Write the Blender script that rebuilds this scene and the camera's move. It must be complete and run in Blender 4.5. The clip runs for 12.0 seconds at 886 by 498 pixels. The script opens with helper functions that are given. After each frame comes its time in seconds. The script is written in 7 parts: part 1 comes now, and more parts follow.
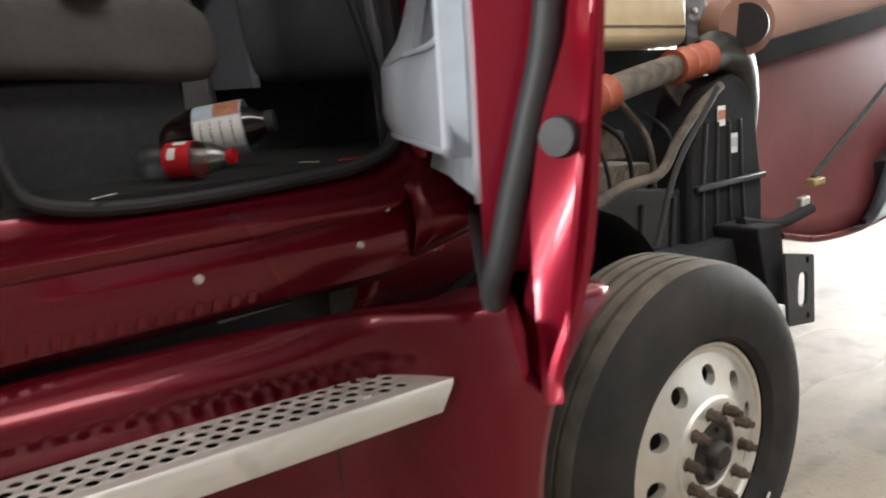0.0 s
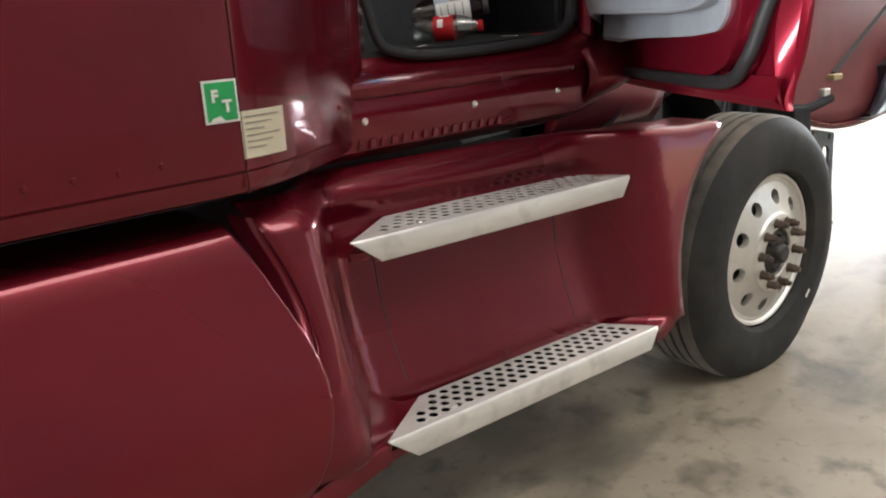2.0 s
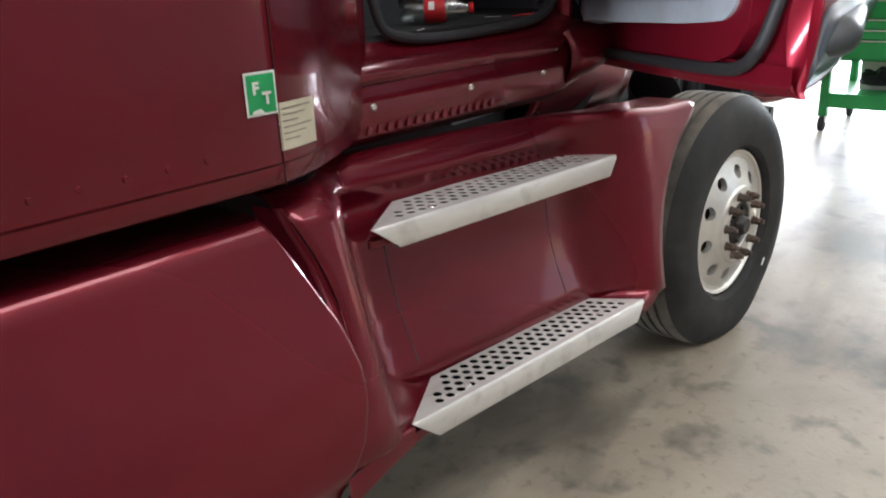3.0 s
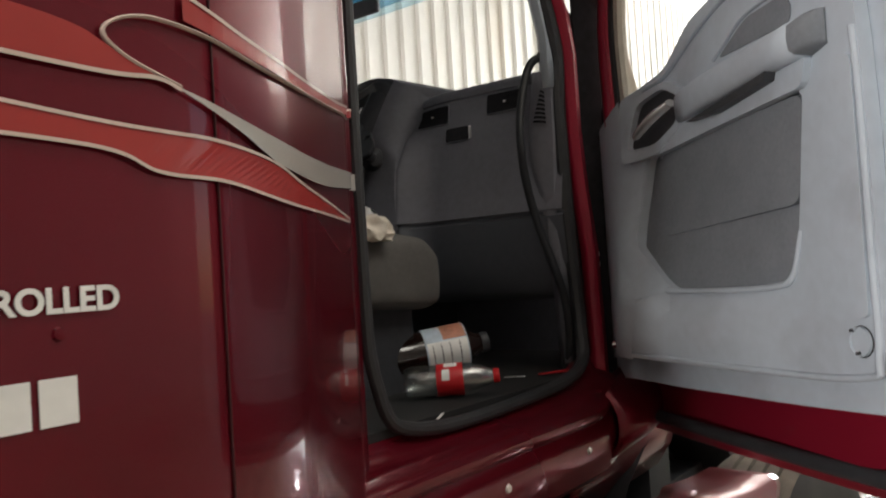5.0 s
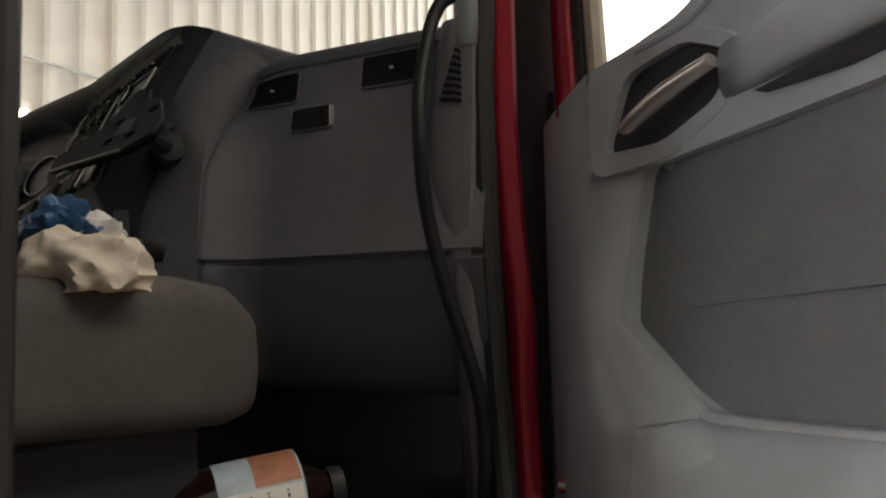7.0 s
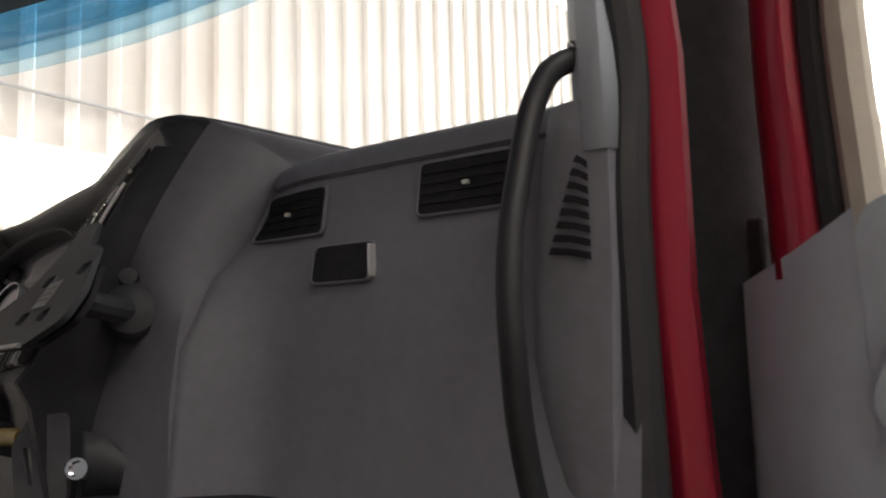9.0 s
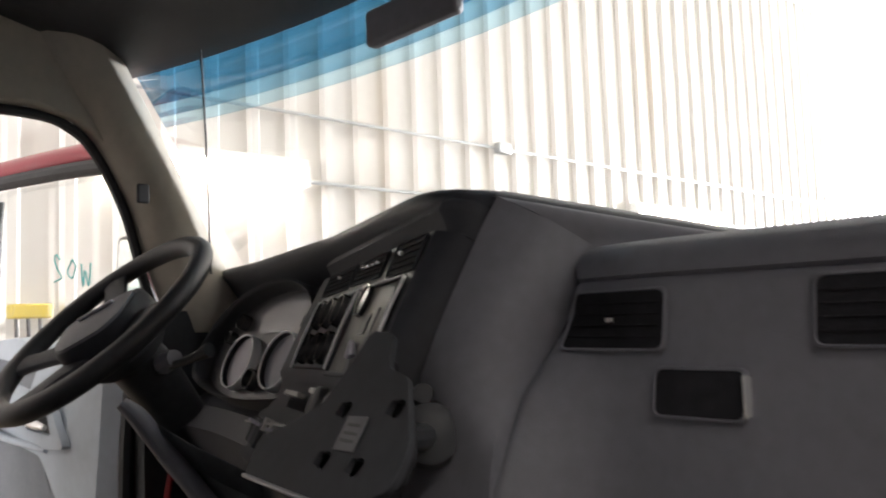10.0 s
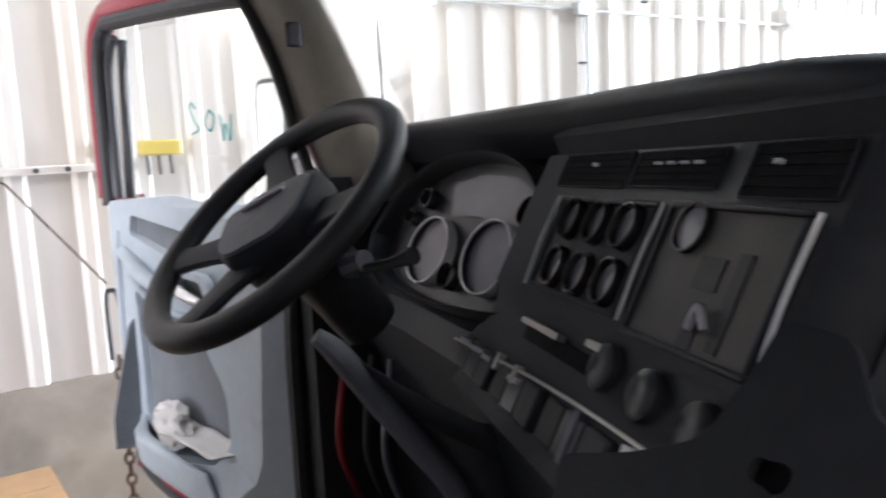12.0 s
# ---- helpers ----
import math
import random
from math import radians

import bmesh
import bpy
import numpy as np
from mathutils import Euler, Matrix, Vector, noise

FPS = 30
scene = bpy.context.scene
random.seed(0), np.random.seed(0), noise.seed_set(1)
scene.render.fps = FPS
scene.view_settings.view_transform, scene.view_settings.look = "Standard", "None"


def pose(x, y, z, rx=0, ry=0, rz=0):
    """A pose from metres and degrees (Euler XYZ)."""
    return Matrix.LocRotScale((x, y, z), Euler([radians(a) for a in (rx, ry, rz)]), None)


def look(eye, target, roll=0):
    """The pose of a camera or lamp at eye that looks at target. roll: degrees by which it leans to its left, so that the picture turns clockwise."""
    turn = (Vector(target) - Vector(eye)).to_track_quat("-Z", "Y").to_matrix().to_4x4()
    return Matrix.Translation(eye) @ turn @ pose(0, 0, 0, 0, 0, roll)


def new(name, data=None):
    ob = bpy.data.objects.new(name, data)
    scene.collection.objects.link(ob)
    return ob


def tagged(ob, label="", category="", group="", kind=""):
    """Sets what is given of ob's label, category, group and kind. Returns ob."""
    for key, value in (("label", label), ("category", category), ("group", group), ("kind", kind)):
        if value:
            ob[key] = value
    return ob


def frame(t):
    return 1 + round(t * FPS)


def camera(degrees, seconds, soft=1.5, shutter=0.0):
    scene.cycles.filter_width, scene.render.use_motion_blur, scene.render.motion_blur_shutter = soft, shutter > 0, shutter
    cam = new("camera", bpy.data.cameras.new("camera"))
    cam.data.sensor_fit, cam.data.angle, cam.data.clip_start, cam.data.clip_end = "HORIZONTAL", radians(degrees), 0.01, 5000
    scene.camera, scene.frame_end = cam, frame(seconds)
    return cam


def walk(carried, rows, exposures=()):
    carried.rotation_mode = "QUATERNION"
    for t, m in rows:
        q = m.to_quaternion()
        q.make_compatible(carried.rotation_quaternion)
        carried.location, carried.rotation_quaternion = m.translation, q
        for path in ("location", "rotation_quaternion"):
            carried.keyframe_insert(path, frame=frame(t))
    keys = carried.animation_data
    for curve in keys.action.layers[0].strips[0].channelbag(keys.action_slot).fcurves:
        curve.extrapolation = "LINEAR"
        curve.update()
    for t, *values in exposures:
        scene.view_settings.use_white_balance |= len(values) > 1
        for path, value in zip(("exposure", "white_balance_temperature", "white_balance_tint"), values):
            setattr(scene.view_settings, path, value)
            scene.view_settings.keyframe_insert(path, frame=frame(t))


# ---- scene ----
cam = camera(58.4, 12.0, soft=1.9, shutter=0.3)
PATH = [
    (0, (-1.489, -0.883, 1.350), (-0.225, 0.612, 0.943), -3.6),
    (0.5, (-1.782, -0.919, 1.306), (-0.525, 0.579, 0.886), -3.2),
    (1, (-2.017, -0.98, 1.301), (-0.753, 0.494, 0.821), -3.1),
    (1.5, (-2.247, -1.07, 1.306), (-0.973, 0.38, 0.782), -3.1),
    (2, (-2.412, -1.095, 1.287), (-1.138, 0.336, 0.712), -3.1),
    (2.5, (-2.558, -1.046, 1.303), (-1.222, 0.304, 0.676), -2.8),
    (3, (-2.58, -0.95, 1.339), (-1.175, 0.312, 0.68), -2.5),
    (3.5, (-2.486, -0.823, 1.41), (-1.044, 0.435, 0.829), -2.8),
    (3.7, (-2.425, -0.771, 1.442), (-0.955, 0.508, 0.993), -2.8),
    (5.3, (-2.150, -0.394, 1.473), (-0.509, 0.742, 1.607), -2.1),
    (5.5, (-2.084, -0.348, 1.464), (-0.364, 0.662, 1.601), -1.7),
    (6, (-1.850, -0.224, 1.498), (-0.031, 0.598, 1.637), -1.3),
    (6.5, (-1.704, -0.098, 1.510), (0.111, 0.729, 1.666), -1.4),
    (6.7, (-1.633, -0.043, 1.503), (0.164, 0.821, 1.661), -1.1),
    (8.3, (-1.127, 0.193, 1.709), (0.611, 1.172, 1.862), -1.3),
    (8.5, (-1.095, 0.210, 1.727), (0.610, 1.240, 1.909), -1.2),
    (9, (-1.047, 0.258, 1.769), (0.570, 1.415, 1.984), -1.6),
    (9.3, (-1.036, 0.304, 1.802), (0.544, 1.516, 1.988), -1.2),
    (9.5, (-1.044, 0.351, 1.832), (0.484, 1.629, 2.004), -1.6),
    (9.7, (-1.054, 0.412, 1.860), (0.411, 1.760, 2.047), -1.4),
    (10, (-1.047, 0.486, 1.921), (0.325, 1.932, 2.085), -2.1),
    (10.5, (-1.029, 0.591, 2.002), (0.334, 2.043, 1.822), -2.0),
    (11, (-0.983, 0.704, 2.021), (0.363, 2.154, 1.725), -2.1),
    (11.5, (-0.957, 0.799, 2.018), (0.386, 2.252, 1.727), -2.2),
    (12, (-0.971, 0.866, 2.022), (0.177, 2.478, 1.736), -2.6),
]
EXPOSURES = [(0, 0.92, 6400, 10), (2.5, 0.98, 6200, 10), (3.7, 0.92, 5550, 9), (5.4, 0.42, 6900, 10), (6.7, 0.36, 7100, 9), (8.5, 1.05, 6800, 14), (9.5, 1.25, 6500, 14), (10.1, 1.05, 6450, 13), (10.5, 0.9, 6000, 12), (11.1, 1.2, 5900, 13), (12.0, 1.15, 5900, 13)]
walk(cam, [(t, look(e, g, r)) for t, e, g, r in PATH], EXPOSURES)

# ---- light ----
world = bpy.data.worlds.new("sky")
scene.world = world
world.use_nodes = True
_nt = world.node_tree
_sky = _nt.nodes.new("ShaderNodeTexSky")
_sky.sky_type, _sky.sun_disc = "NISHITA", False
_sky.sun_elevation, _sky.sun_rotation = radians(33), radians(101)
_nt.links.new(_sky.outputs[0], _nt.nodes["Background"].inputs[0])
_nt.nodes["Background"].inputs[1].default_value = 0.12
sun = new("sun", bpy.data.lights.new("sun", "SUN"))
sun.data.energy, sun.data.angle, sun.data.color = 3.0, radians(0.5), (1.0, 0.95, 0.88)
sun.matrix_world = look((30, -6, 20), (0, 0, 0))


def area(name, eye, target, sx, sy, watts, color):
    ob = new(name, bpy.data.lights.new(name, "AREA"))
    ob.data.shape, ob.data.size, ob.data.size_y, ob.data.energy, ob.data.color = "RECTANGLE", sx, sy, watts, color
    ob.matrix_world = look(eye, target)
    return ob


# daylight in the open front bay door; an unseen rear helper lights the door trim
area("bay_daylight_front", (19.8, 1.6, 2.2), (0, 0.5, 0.9), 6.4, 4.2, 4600, (0.95, 0.98, 1.0))
area("rear_trim_light", (-13.8, 1.0, 2.1), (0, -0.5, 1.3), 3.0, 3.8, 860, (1.0, 0.98, 0.95))
# ceiling tubes
for x, watts in ((-6.0, 14), (-1.0, 125), (4.0, 60), (9.0, 14)):
    area("ceiling_tube", (x, -3.1, 6.3), (x, -2.9, 0), 4.4, 2.0, watts, (1.0, 0.95, 0.87))
for x in (-6.0, -1.0, 4.0):
    area("ceiling_tube", (x, 2.6, 6.3), (x, 2.6, 0), 2.4, 0.8, 30, (1.0, 0.96, 0.90))



# ---- materials ----
def mat(name, color, rough=0.5, metal=0.0, var=0.12, scale=30.0, bump=0.0, bscale=200.0, coat=0.0, color2=None, spread=(0.35, 0.65), stretch=None, rvar=0.0, spec=0.5):
    m = bpy.data.materials.new(name)
    m.use_nodes = True
    nt = m.node_tree
    b = nt.nodes["Principled BSDF"]
    b.inputs["Roughness"].default_value, b.inputs["Metallic"].default_value = rough, metal
    b.inputs["Coat Weight"].default_value, b.inputs["Coat Roughness"].default_value = coat, 0.05
    b.inputs["Specular IOR Level"].default_value = spec
    tc = nt.nodes.new("ShaderNodeTexCoord")
    src = tc.outputs["Object"]
    if stretch:
        mp = nt.nodes.new("ShaderNodeMapping")
        mp.inputs["Scale"].default_value = stretch
        nt.links.new(src, mp.inputs["Vector"])
        src = mp.outputs["Vector"]
    n1 = nt.nodes.new("ShaderNodeTexNoise")
    n1.inputs["Scale"].default_value, n1.inputs["Detail"].default_value = scale, 5.0
    n2 = nt.nodes.new("ShaderNodeTexNoise")
    n2.inputs["Scale"].default_value, n2.inputs["Detail"].default_value = scale / 9.0, 3.0
    mixn = nt.nodes.new("ShaderNodeMath")
    mixn.operation = "MULTIPLY_ADD"
    mixn.inputs[1].default_value = 0.5
    half = nt.nodes.new("ShaderNodeMath")
    half.operation = "MULTIPLY"
    half.inputs[1].default_value = 0.5
    for n in (n1, n2):
        nt.links.new(src, n.inputs["Vector"])
    nt.links.new(n2.outputs["Fac"], half.inputs[0])
    nt.links.new(n1.outputs["Fac"], mixn.inputs[0])
    nt.links.new(half.outputs[0], mixn.inputs[2])
    ramp = nt.nodes.new("ShaderNodeValToRGB")
    c2 = color2 or tuple(c * (1 - var) for c in color)
    c1 = color if color2 else tuple(min(1.0, c * (1 + var)) for c in color)
    ramp.color_ramp.elements[0].position, ramp.color_ramp.elements[1].position = spread
    ramp.color_ramp.elements[0].color, ramp.color_ramp.elements[1].color = (*c2, 1), (*c1, 1)
    nt.links.new(mixn.outputs[0], ramp.inputs[0])
    nt.links.new(ramp.outputs[0], b.inputs["Base Color"])
    if rvar:
        rr = nt.nodes.new("ShaderNodeMapRange")
        rr.inputs["From Min"].default_value, rr.inputs["From Max"].default_value = 0.3, 0.7
        rr.inputs["To Min"].default_value, rr.inputs["To Max"].default_value = max(0.02, rough - rvar), rough + rvar
        nt.links.new(n2.outputs["Fac"], rr.inputs["Value"])
        nt.links.new(rr.outputs[0], b.inputs["Roughness"])
    if bump:
        n3 = nt.nodes.new("ShaderNodeTexNoise")
        n3.inputs["Scale"].default_value = bscale
        nt.links.new(src, n3.inputs["Vector"])
        bp = nt.nodes.new("ShaderNodeBump")
        bp.inputs["Strength"].default_value, bp.inputs["Distance"].default_value = bump, 0.002
        nt.links.new(n3.outputs["Fac"], bp.inputs["Height"])
        nt.links.new(bp.outputs[0], b.inputs["Normal"])
    return m


def glow(name, color, strength):
    m = bpy.data.materials.new(name)
    m.use_nodes = True
    b = m.node_tree.nodes["Principled BSDF"]
    b.inputs["Base Color"].default_value = (*color, 1)
    b.inputs["Emission Color"].default_value = (*color, 1)
    b.inputs["Emission Strength"].default_value = strength
    return m


def glass(name, color, gloss=0.02, base=0.03):
    """A thin pane: clear straight through, with the shine of glass on it."""
    m = bpy.data.materials.new(name)
    m.use_nodes = True
    nt = m.node_tree
    nt.nodes.remove(nt.nodes["Principled BSDF"])
    tr, gl, mx, fr = (nt.nodes.new(k) for k in ("ShaderNodeBsdfTransparent", "ShaderNodeBsdfGlossy", "ShaderNodeMixShader", "ShaderNodeLayerWeight"))
    tr.inputs["Color"].default_value = (*color, 1)
    gl.inputs["Roughness"].default_value = gloss
    fr.inputs["Blend"].default_value = 0.12
    pw = nt.nodes.new("ShaderNodeMath")
    pw.operation = "MULTIPLY_ADD"
    pw.inputs[1].default_value, pw.inputs[2].default_value = 0.45, base
    nt.links.new(fr.outputs["Facing"], pw.inputs[0])
    nt.links.new(pw.outputs[0], mx.inputs[0])
    nt.links.new(tr.outputs[0], mx.inputs[1])
    nt.links.new(gl.outputs[0], mx.inputs[2])
    nt.links.new(mx.outputs[0], nt.nodes["Material Output"].inputs["Surface"])
    return m


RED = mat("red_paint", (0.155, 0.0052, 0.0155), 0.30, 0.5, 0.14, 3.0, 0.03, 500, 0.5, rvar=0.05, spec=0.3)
# Brighter copy of the red: light on door edges and pillar in its colour.
RED_LIT = mat("red_paint_lit", (0.29, 0.011, 0.032), 0.36, 0.45, 0.10, 3.0, 0.04, 500, 0.55, spec=0.25)
GREY = mat("grey_door_plastic", (0.46, 0.52, 0.585), 0.55, 0, 0.06, 40, 0.25, 900)
GREY_DARK = mat("grey_pocket_fabric", (0.195, 0.212, 0.238), 0.75, 0, 0.10, 120, 0.4, 1200)
DASH = mat("charcoal_dash_plastic", (0.164, 0.165, 0.190), 0.55, 0, 0.10, 60, 0.35, 900)
DASH_TRIM = mat("charcoal_trim_plastic", (0.045, 0.047, 0.055), 0.5, 0, 0.12, 60, 0.3, 900, spec=0.3)
BLACK = mat("black_plastic", (0.040, 0.042, 0.047), 0.45, 0, 0.2, 60, 0.2, 700, spec=0.3)
RUBBER = mat("seal_rubber", (0.026, 0.027, 0.030), 0.55, 0, 0.2, 50, 0.2, 500)
# Matt black parts, and the painted dark inside ducts, slots and gaps.
MATT_BLACK = mat("matt_black", (0.020, 0.020, 0.023), 0.9, 0, 0.3, 50, 0.3, 300, spec=0.2)
# Near-black colour that stands for shade under the step holes.
VOID = mat("black_hole_shade", (0.006, 0.006, 0.006), 1.0, 0, 0.2, 50, spec=0.0)
TYRE = mat("tyre_rubber", (0.018, 0.018, 0.018), 0.8, 0, 0.3, 25, 0.3, 300)
TREAD = mat("worn_tyre_tread", (0.16, 0.145, 0.12), 0.9, 0, 0.35, 18, 0.4, 300, color2=(0.06, 0.056, 0.05))
ALU = mat("brushed_aluminium", (0.74, 0.72, 0.68), 0.36, 0.65, 0.10, 20, 0.1, 300, rvar=0.1)
ALU_STEP = mat("worn_step_aluminium", (0.78, 0.76, 0.73), 0.45, 0.4, 0.16, 25, 0.15, 300, rvar=0.1, stretch=(0.2, 1, 1))
RUST = mat("rusty_steel", (0.13, 0.085, 0.06), 0.8, 0.3, 0.4, 60, 0.5, 300, color2=(0.05, 0.04, 0.035))
GREASE = mat("greasy_black_steel", (0.035, 0.032, 0.03), 0.5, 0.4, 0.4, 50, 0.4, 200)
LEVER = mat("satin_chrome", (0.86, 0.86, 0.87), 0.22, 0.7, 0.06, 30)
CHROME = mat("chrome", (0.8, 0.8, 0.8), 0.12, 1.0, 0.05, 20)
CONCRETE = mat("worn_concrete", (0.335, 0.287, 0.222), 0.42, 0, 0.2, 2.2, 0.3, 60, color2=(0.185, 0.158, 0.122), spread=(0.3, 0.62), rvar=0.25, spec=0.38)


def stains(m, color, scale, lo, hi, amount, stretch=(1, 1, 1)):
    """Lay dark blots with soft edges over a material's colour."""
    nt = m.node_tree
    b = nt.nodes["Principled BSDF"]
    old = b.inputs["Base Color"].links[0].from_socket
    tc, mp, n, r, mx = (nt.nodes.new(k) for k in ("ShaderNodeTexCoord", "ShaderNodeMapping", "ShaderNodeTexNoise", "ShaderNodeMapRange", "ShaderNodeMixRGB"))
    mp.inputs["Scale"].default_value = stretch
    n.inputs["Scale"].default_value, n.inputs["Detail"].default_value, n.inputs["Distortion"].default_value = scale, 7.0, 0.2
    r.inputs["From Min"].default_value, r.inputs["From Max"].default_value, r.inputs["To Max"].default_value = lo, hi, amount
    mx.inputs["Color2"].default_value = (*color, 1)
    nt.links.new(tc.outputs["Object"], mp.inputs["Vector"])
    nt.links.new(mp.outputs["Vector"], n.inputs["Vector"])
    nt.links.new(n.outputs["Fac"], r.inputs["Value"])
    nt.links.new(r.outputs[0], mx.inputs["Fac"])
    nt.links.new(old, mx.inputs["Color1"])
    nt.links.new(mx.outputs["Color"], b.inputs["Base Color"])


stains(CONCRETE, (0.075, 0.063, 0.05), 1.1, 0.50, 0.68, 0.75)
stains(CONCRETE, (0.05, 0.044, 0.037), 7.0, 0.54, 0.70, 0.7)
stains(CONCRETE, (0.05, 0.045, 0.038), 2.6, 0.52, 0.66, 0.6, (0.45, 1.5, 1))
stains(CONCRETE, (0.10, 0.088, 0.07), 26.0, 0.58, 0.72, 0.5)
stains(CONCRETE, (0.36, 0.32, 0.26), 4.0, 0.60, 0.75, 0.5)
stains(ALU_STEP, (0.42, 0.39, 0.36), 14.0, 0.55, 0.75, 0.5)
stains(RED, (0.07, 0.006, 0.012), 2.3, 0.55, 0.78, 0.5)
stains(TYRE, (0.055, 0.05, 0.043), 6.0, 0.5, 0.78, 0.5)
stains(GREY, (0.30, 0.31, 0.34), 5.0, 0.55, 0.8, 0.6)
WALLMETAL = mat("white_wall_steel", (0.66, 0.635, 0.61), 0.45, 0.1, 0.07, 1.5, 0.05, 80, stretch=(1, 1, 0.15))
stains(WALLMETAL, (0.55, 0.47, 0.38), 2.2, 0.55, 0.75, 0.6, (1, 1, 0.12))
# Darkened colour for the unseen rear and right walls, to dim reflections.
PLASTER_DARK = mat("darkened_block_wall", (0.15, 0.143, 0.132), 0.8, 0, 0.15, 3, 0.2, 40)
PLASTER = mat("painted_block_wall", (0.55, 0.53, 0.49), 0.7, 0, 0.12, 3, 0.2, 40)


# ---- mesh helpers ----
def finish(bm, smooth=True, angle=35):
    bmesh.ops.recalc_face_normals(bm, faces=bm.faces)
    if smooth:
        lim = radians(angle)
        for f in bm.faces:
            f.smooth = True
        for e in bm.edges:
            e.smooth = not (len(e.link_faces) == 2 and e.calc_face_angle(0) > lim)
    return bm


def part(name, bm, material, parent=None, label="", smooth=True, angle=35, bevel=0.0, segs=2, solid=0.0):
    me = bpy.data.meshes.new(name)
    finish(bm, smooth, angle).to_mesh(me)
    bm.free()
    ob = new(name, me)
    for m in material if isinstance(material, (list, tuple)) else [material]:
        me.materials.append(m)
    if parent:
        ob.parent = parent
    if label:
        ob["label"] = label
    if solid:
        md = ob.modifiers.new("thickness", "SOLIDIFY")
        md.thickness, md.offset = solid, 0
    if bevel:
        md = ob.modifiers.new("edges", "BEVEL")
        md.width, md.segments, md.limit_method, md.angle_limit = bevel, segs, "ANGLE", radians(40)
        md.harden_normals = False
    return ob


def thing(name, label, category, at=(0, 0, 0), rz=0, group="", kind=""):
    ob = new(name)
    ob.matrix_world = pose(*at, 0, 0, rz)
    return tagged(ob, label, category, group, kind)


def box(a, b, bm=None):
    bm = bm or bmesh.new()
    (x0, y0, z0), (x1, y1, z1) = a, b
    v = [bm.verts.new(p) for p in ((x0, y0, z0), (x1, y0, z0), (x1, y1, z0), (x0, y1, z0), (x0, y0, z1), (x1, y0, z1), (x1, y1, z1), (x0, y1, z1))]
    for f in ((3, 2, 1, 0), (4, 5, 6, 7), (0, 1, 5, 4), (1, 2, 6, 5), (2, 3, 7, 6), (3, 0, 4, 7)):
        bm.faces.new([v[i] for i in f])
    return bm


def grid(rows, bm=None, close=False):
    """A sheet through rows of points."""
    bm = bm or bmesh.new()
    vs = [[bm.verts.new(p) for p in r] for r in rows]
    for r0, r1 in zip(vs, vs[1:]):
        n = len(r0)
        for i in range(n if close else n - 1):
            j = (i + 1) % n
            bm.faces.new((r0[i], r0[j], r1[j], r1[i]))
    return bm


def prism(poly, lo, hi, axis="z", bm=None):
    """A polygon drawn out along an axis: poly in the two other axes, in order x, y, z."""
    bm = bm or bmesh.new()

    def p3(q, h):
        return {"z": (q[0], q[1], h), "y": (q[0], h, q[1]), "x": (h, q[0], q[1])}[axis]
    a = [bm.verts.new(p3(q, lo)) for q in poly]
    b = [bm.verts.new(p3(q, hi)) for q in poly]
    n = len(poly)
    bm.faces.new(a[::-1])
    bm.faces.new(b)
    for i in range(n):
        bm.faces.new((a[i], a[(i + 1) % n], b[(i + 1) % n], b[i]))
    return bm


def lathe(profile, n=48, axis="y", center=(0, 0, 0), bm=None):
    """profile: (radius, distance along the axis)."""
    rows = []
    for i in range(n):
        t = 2 * math.pi * i / n
        c, s = math.cos(t), math.sin(t)
        rows.append([{"y": (r * c, h, r * s), "z": (r * c, r * s, h), "x": (h, r * c, r * s)}[axis] for r, h in profile])
    rows = [[tuple(Vector(p) + Vector(center)) for p in r] for r in rows]
    bm = bm or bmesh.new()
    vs = [[bm.verts.new(p) for p in r] for r in rows]
    for i in range(n):
        r0, r1 = vs[i], vs[(i + 1) % n]
        for k in range(len(profile) - 1):
            bm.faces.new((r0[k], r0[k + 1], r1[k + 1], r1[k]))
    bmesh.ops.remove_doubles(bm, verts=bm.verts, dist=1e-5)
    return bm


def smooth_line(pts, n=6):
    """Catmull-Rom through the points."""
    P_ = [Vector(p) for p in pts]
    P_ = [2 * P_[0] - P_[1]] + P_ + [2 * P_[-1] - P_[-2]]
    out = []
    for i in range(1, len(P_) - 2):
        a, b, c, d = P_[i - 1:i + 3]
        for k in range(n):
            t = k / n
            out.append(0.5 * (2 * b + (c - a) * t + (2 * a - 5 * b + 4 * c - d) * t * t + (3 * b - a - 3 * c + d) * t ** 3))
    out.append(P_[-2])
    return out


def tube(pts, r, n=10, bm=None, curve=6, flat=1.0, closed=False):
    """A round bar along a smooth line; r a number or one radius a point."""
    line = smooth_line(pts, curve) if curve else [Vector(p) for p in pts]
    bm = bm or bmesh.new()
    rows, s = [], None
    for i, p in enumerate(line):
        d = (line[min(i + 1, len(line) - 1)] - line[max(i - 1, 0)]).normalized()
        if s is None:
            s = d.cross(Vector((0, 0, 1)))
            s = s if s.length > 0.05 else d.cross(Vector((0, 1, 0)))
        s = (s - d * s.dot(d)).normalized()
        u = s.cross(d).normalized()
        rr = r if isinstance(r, (int, float)) else np.interp(i / (len(line) - 1), np.linspace(0, 1, len(r)), r)
        rows.append([bm.verts.new(p + float(rr) * (math.cos(2 * math.pi * k / n) * s + flat * math.sin(2 * math.pi * k / n) * u)) for k in range(n)])
    for r0, r1 in zip(rows, rows[1:]):
        for k in range(n):
            bm.faces.new((r0[k], r0[(k + 1) % n], r1[(k + 1) % n], r1[k]))
    bm.faces.new(rows[0][::-1])
    bm.faces.new(rows[-1])
    return bm


def lerp(a, b, t):
    return a + (b - a) * t


def ease(t):
    t = min(1.0, max(0.0, t))
    return t * t * (3 - 2 * t)


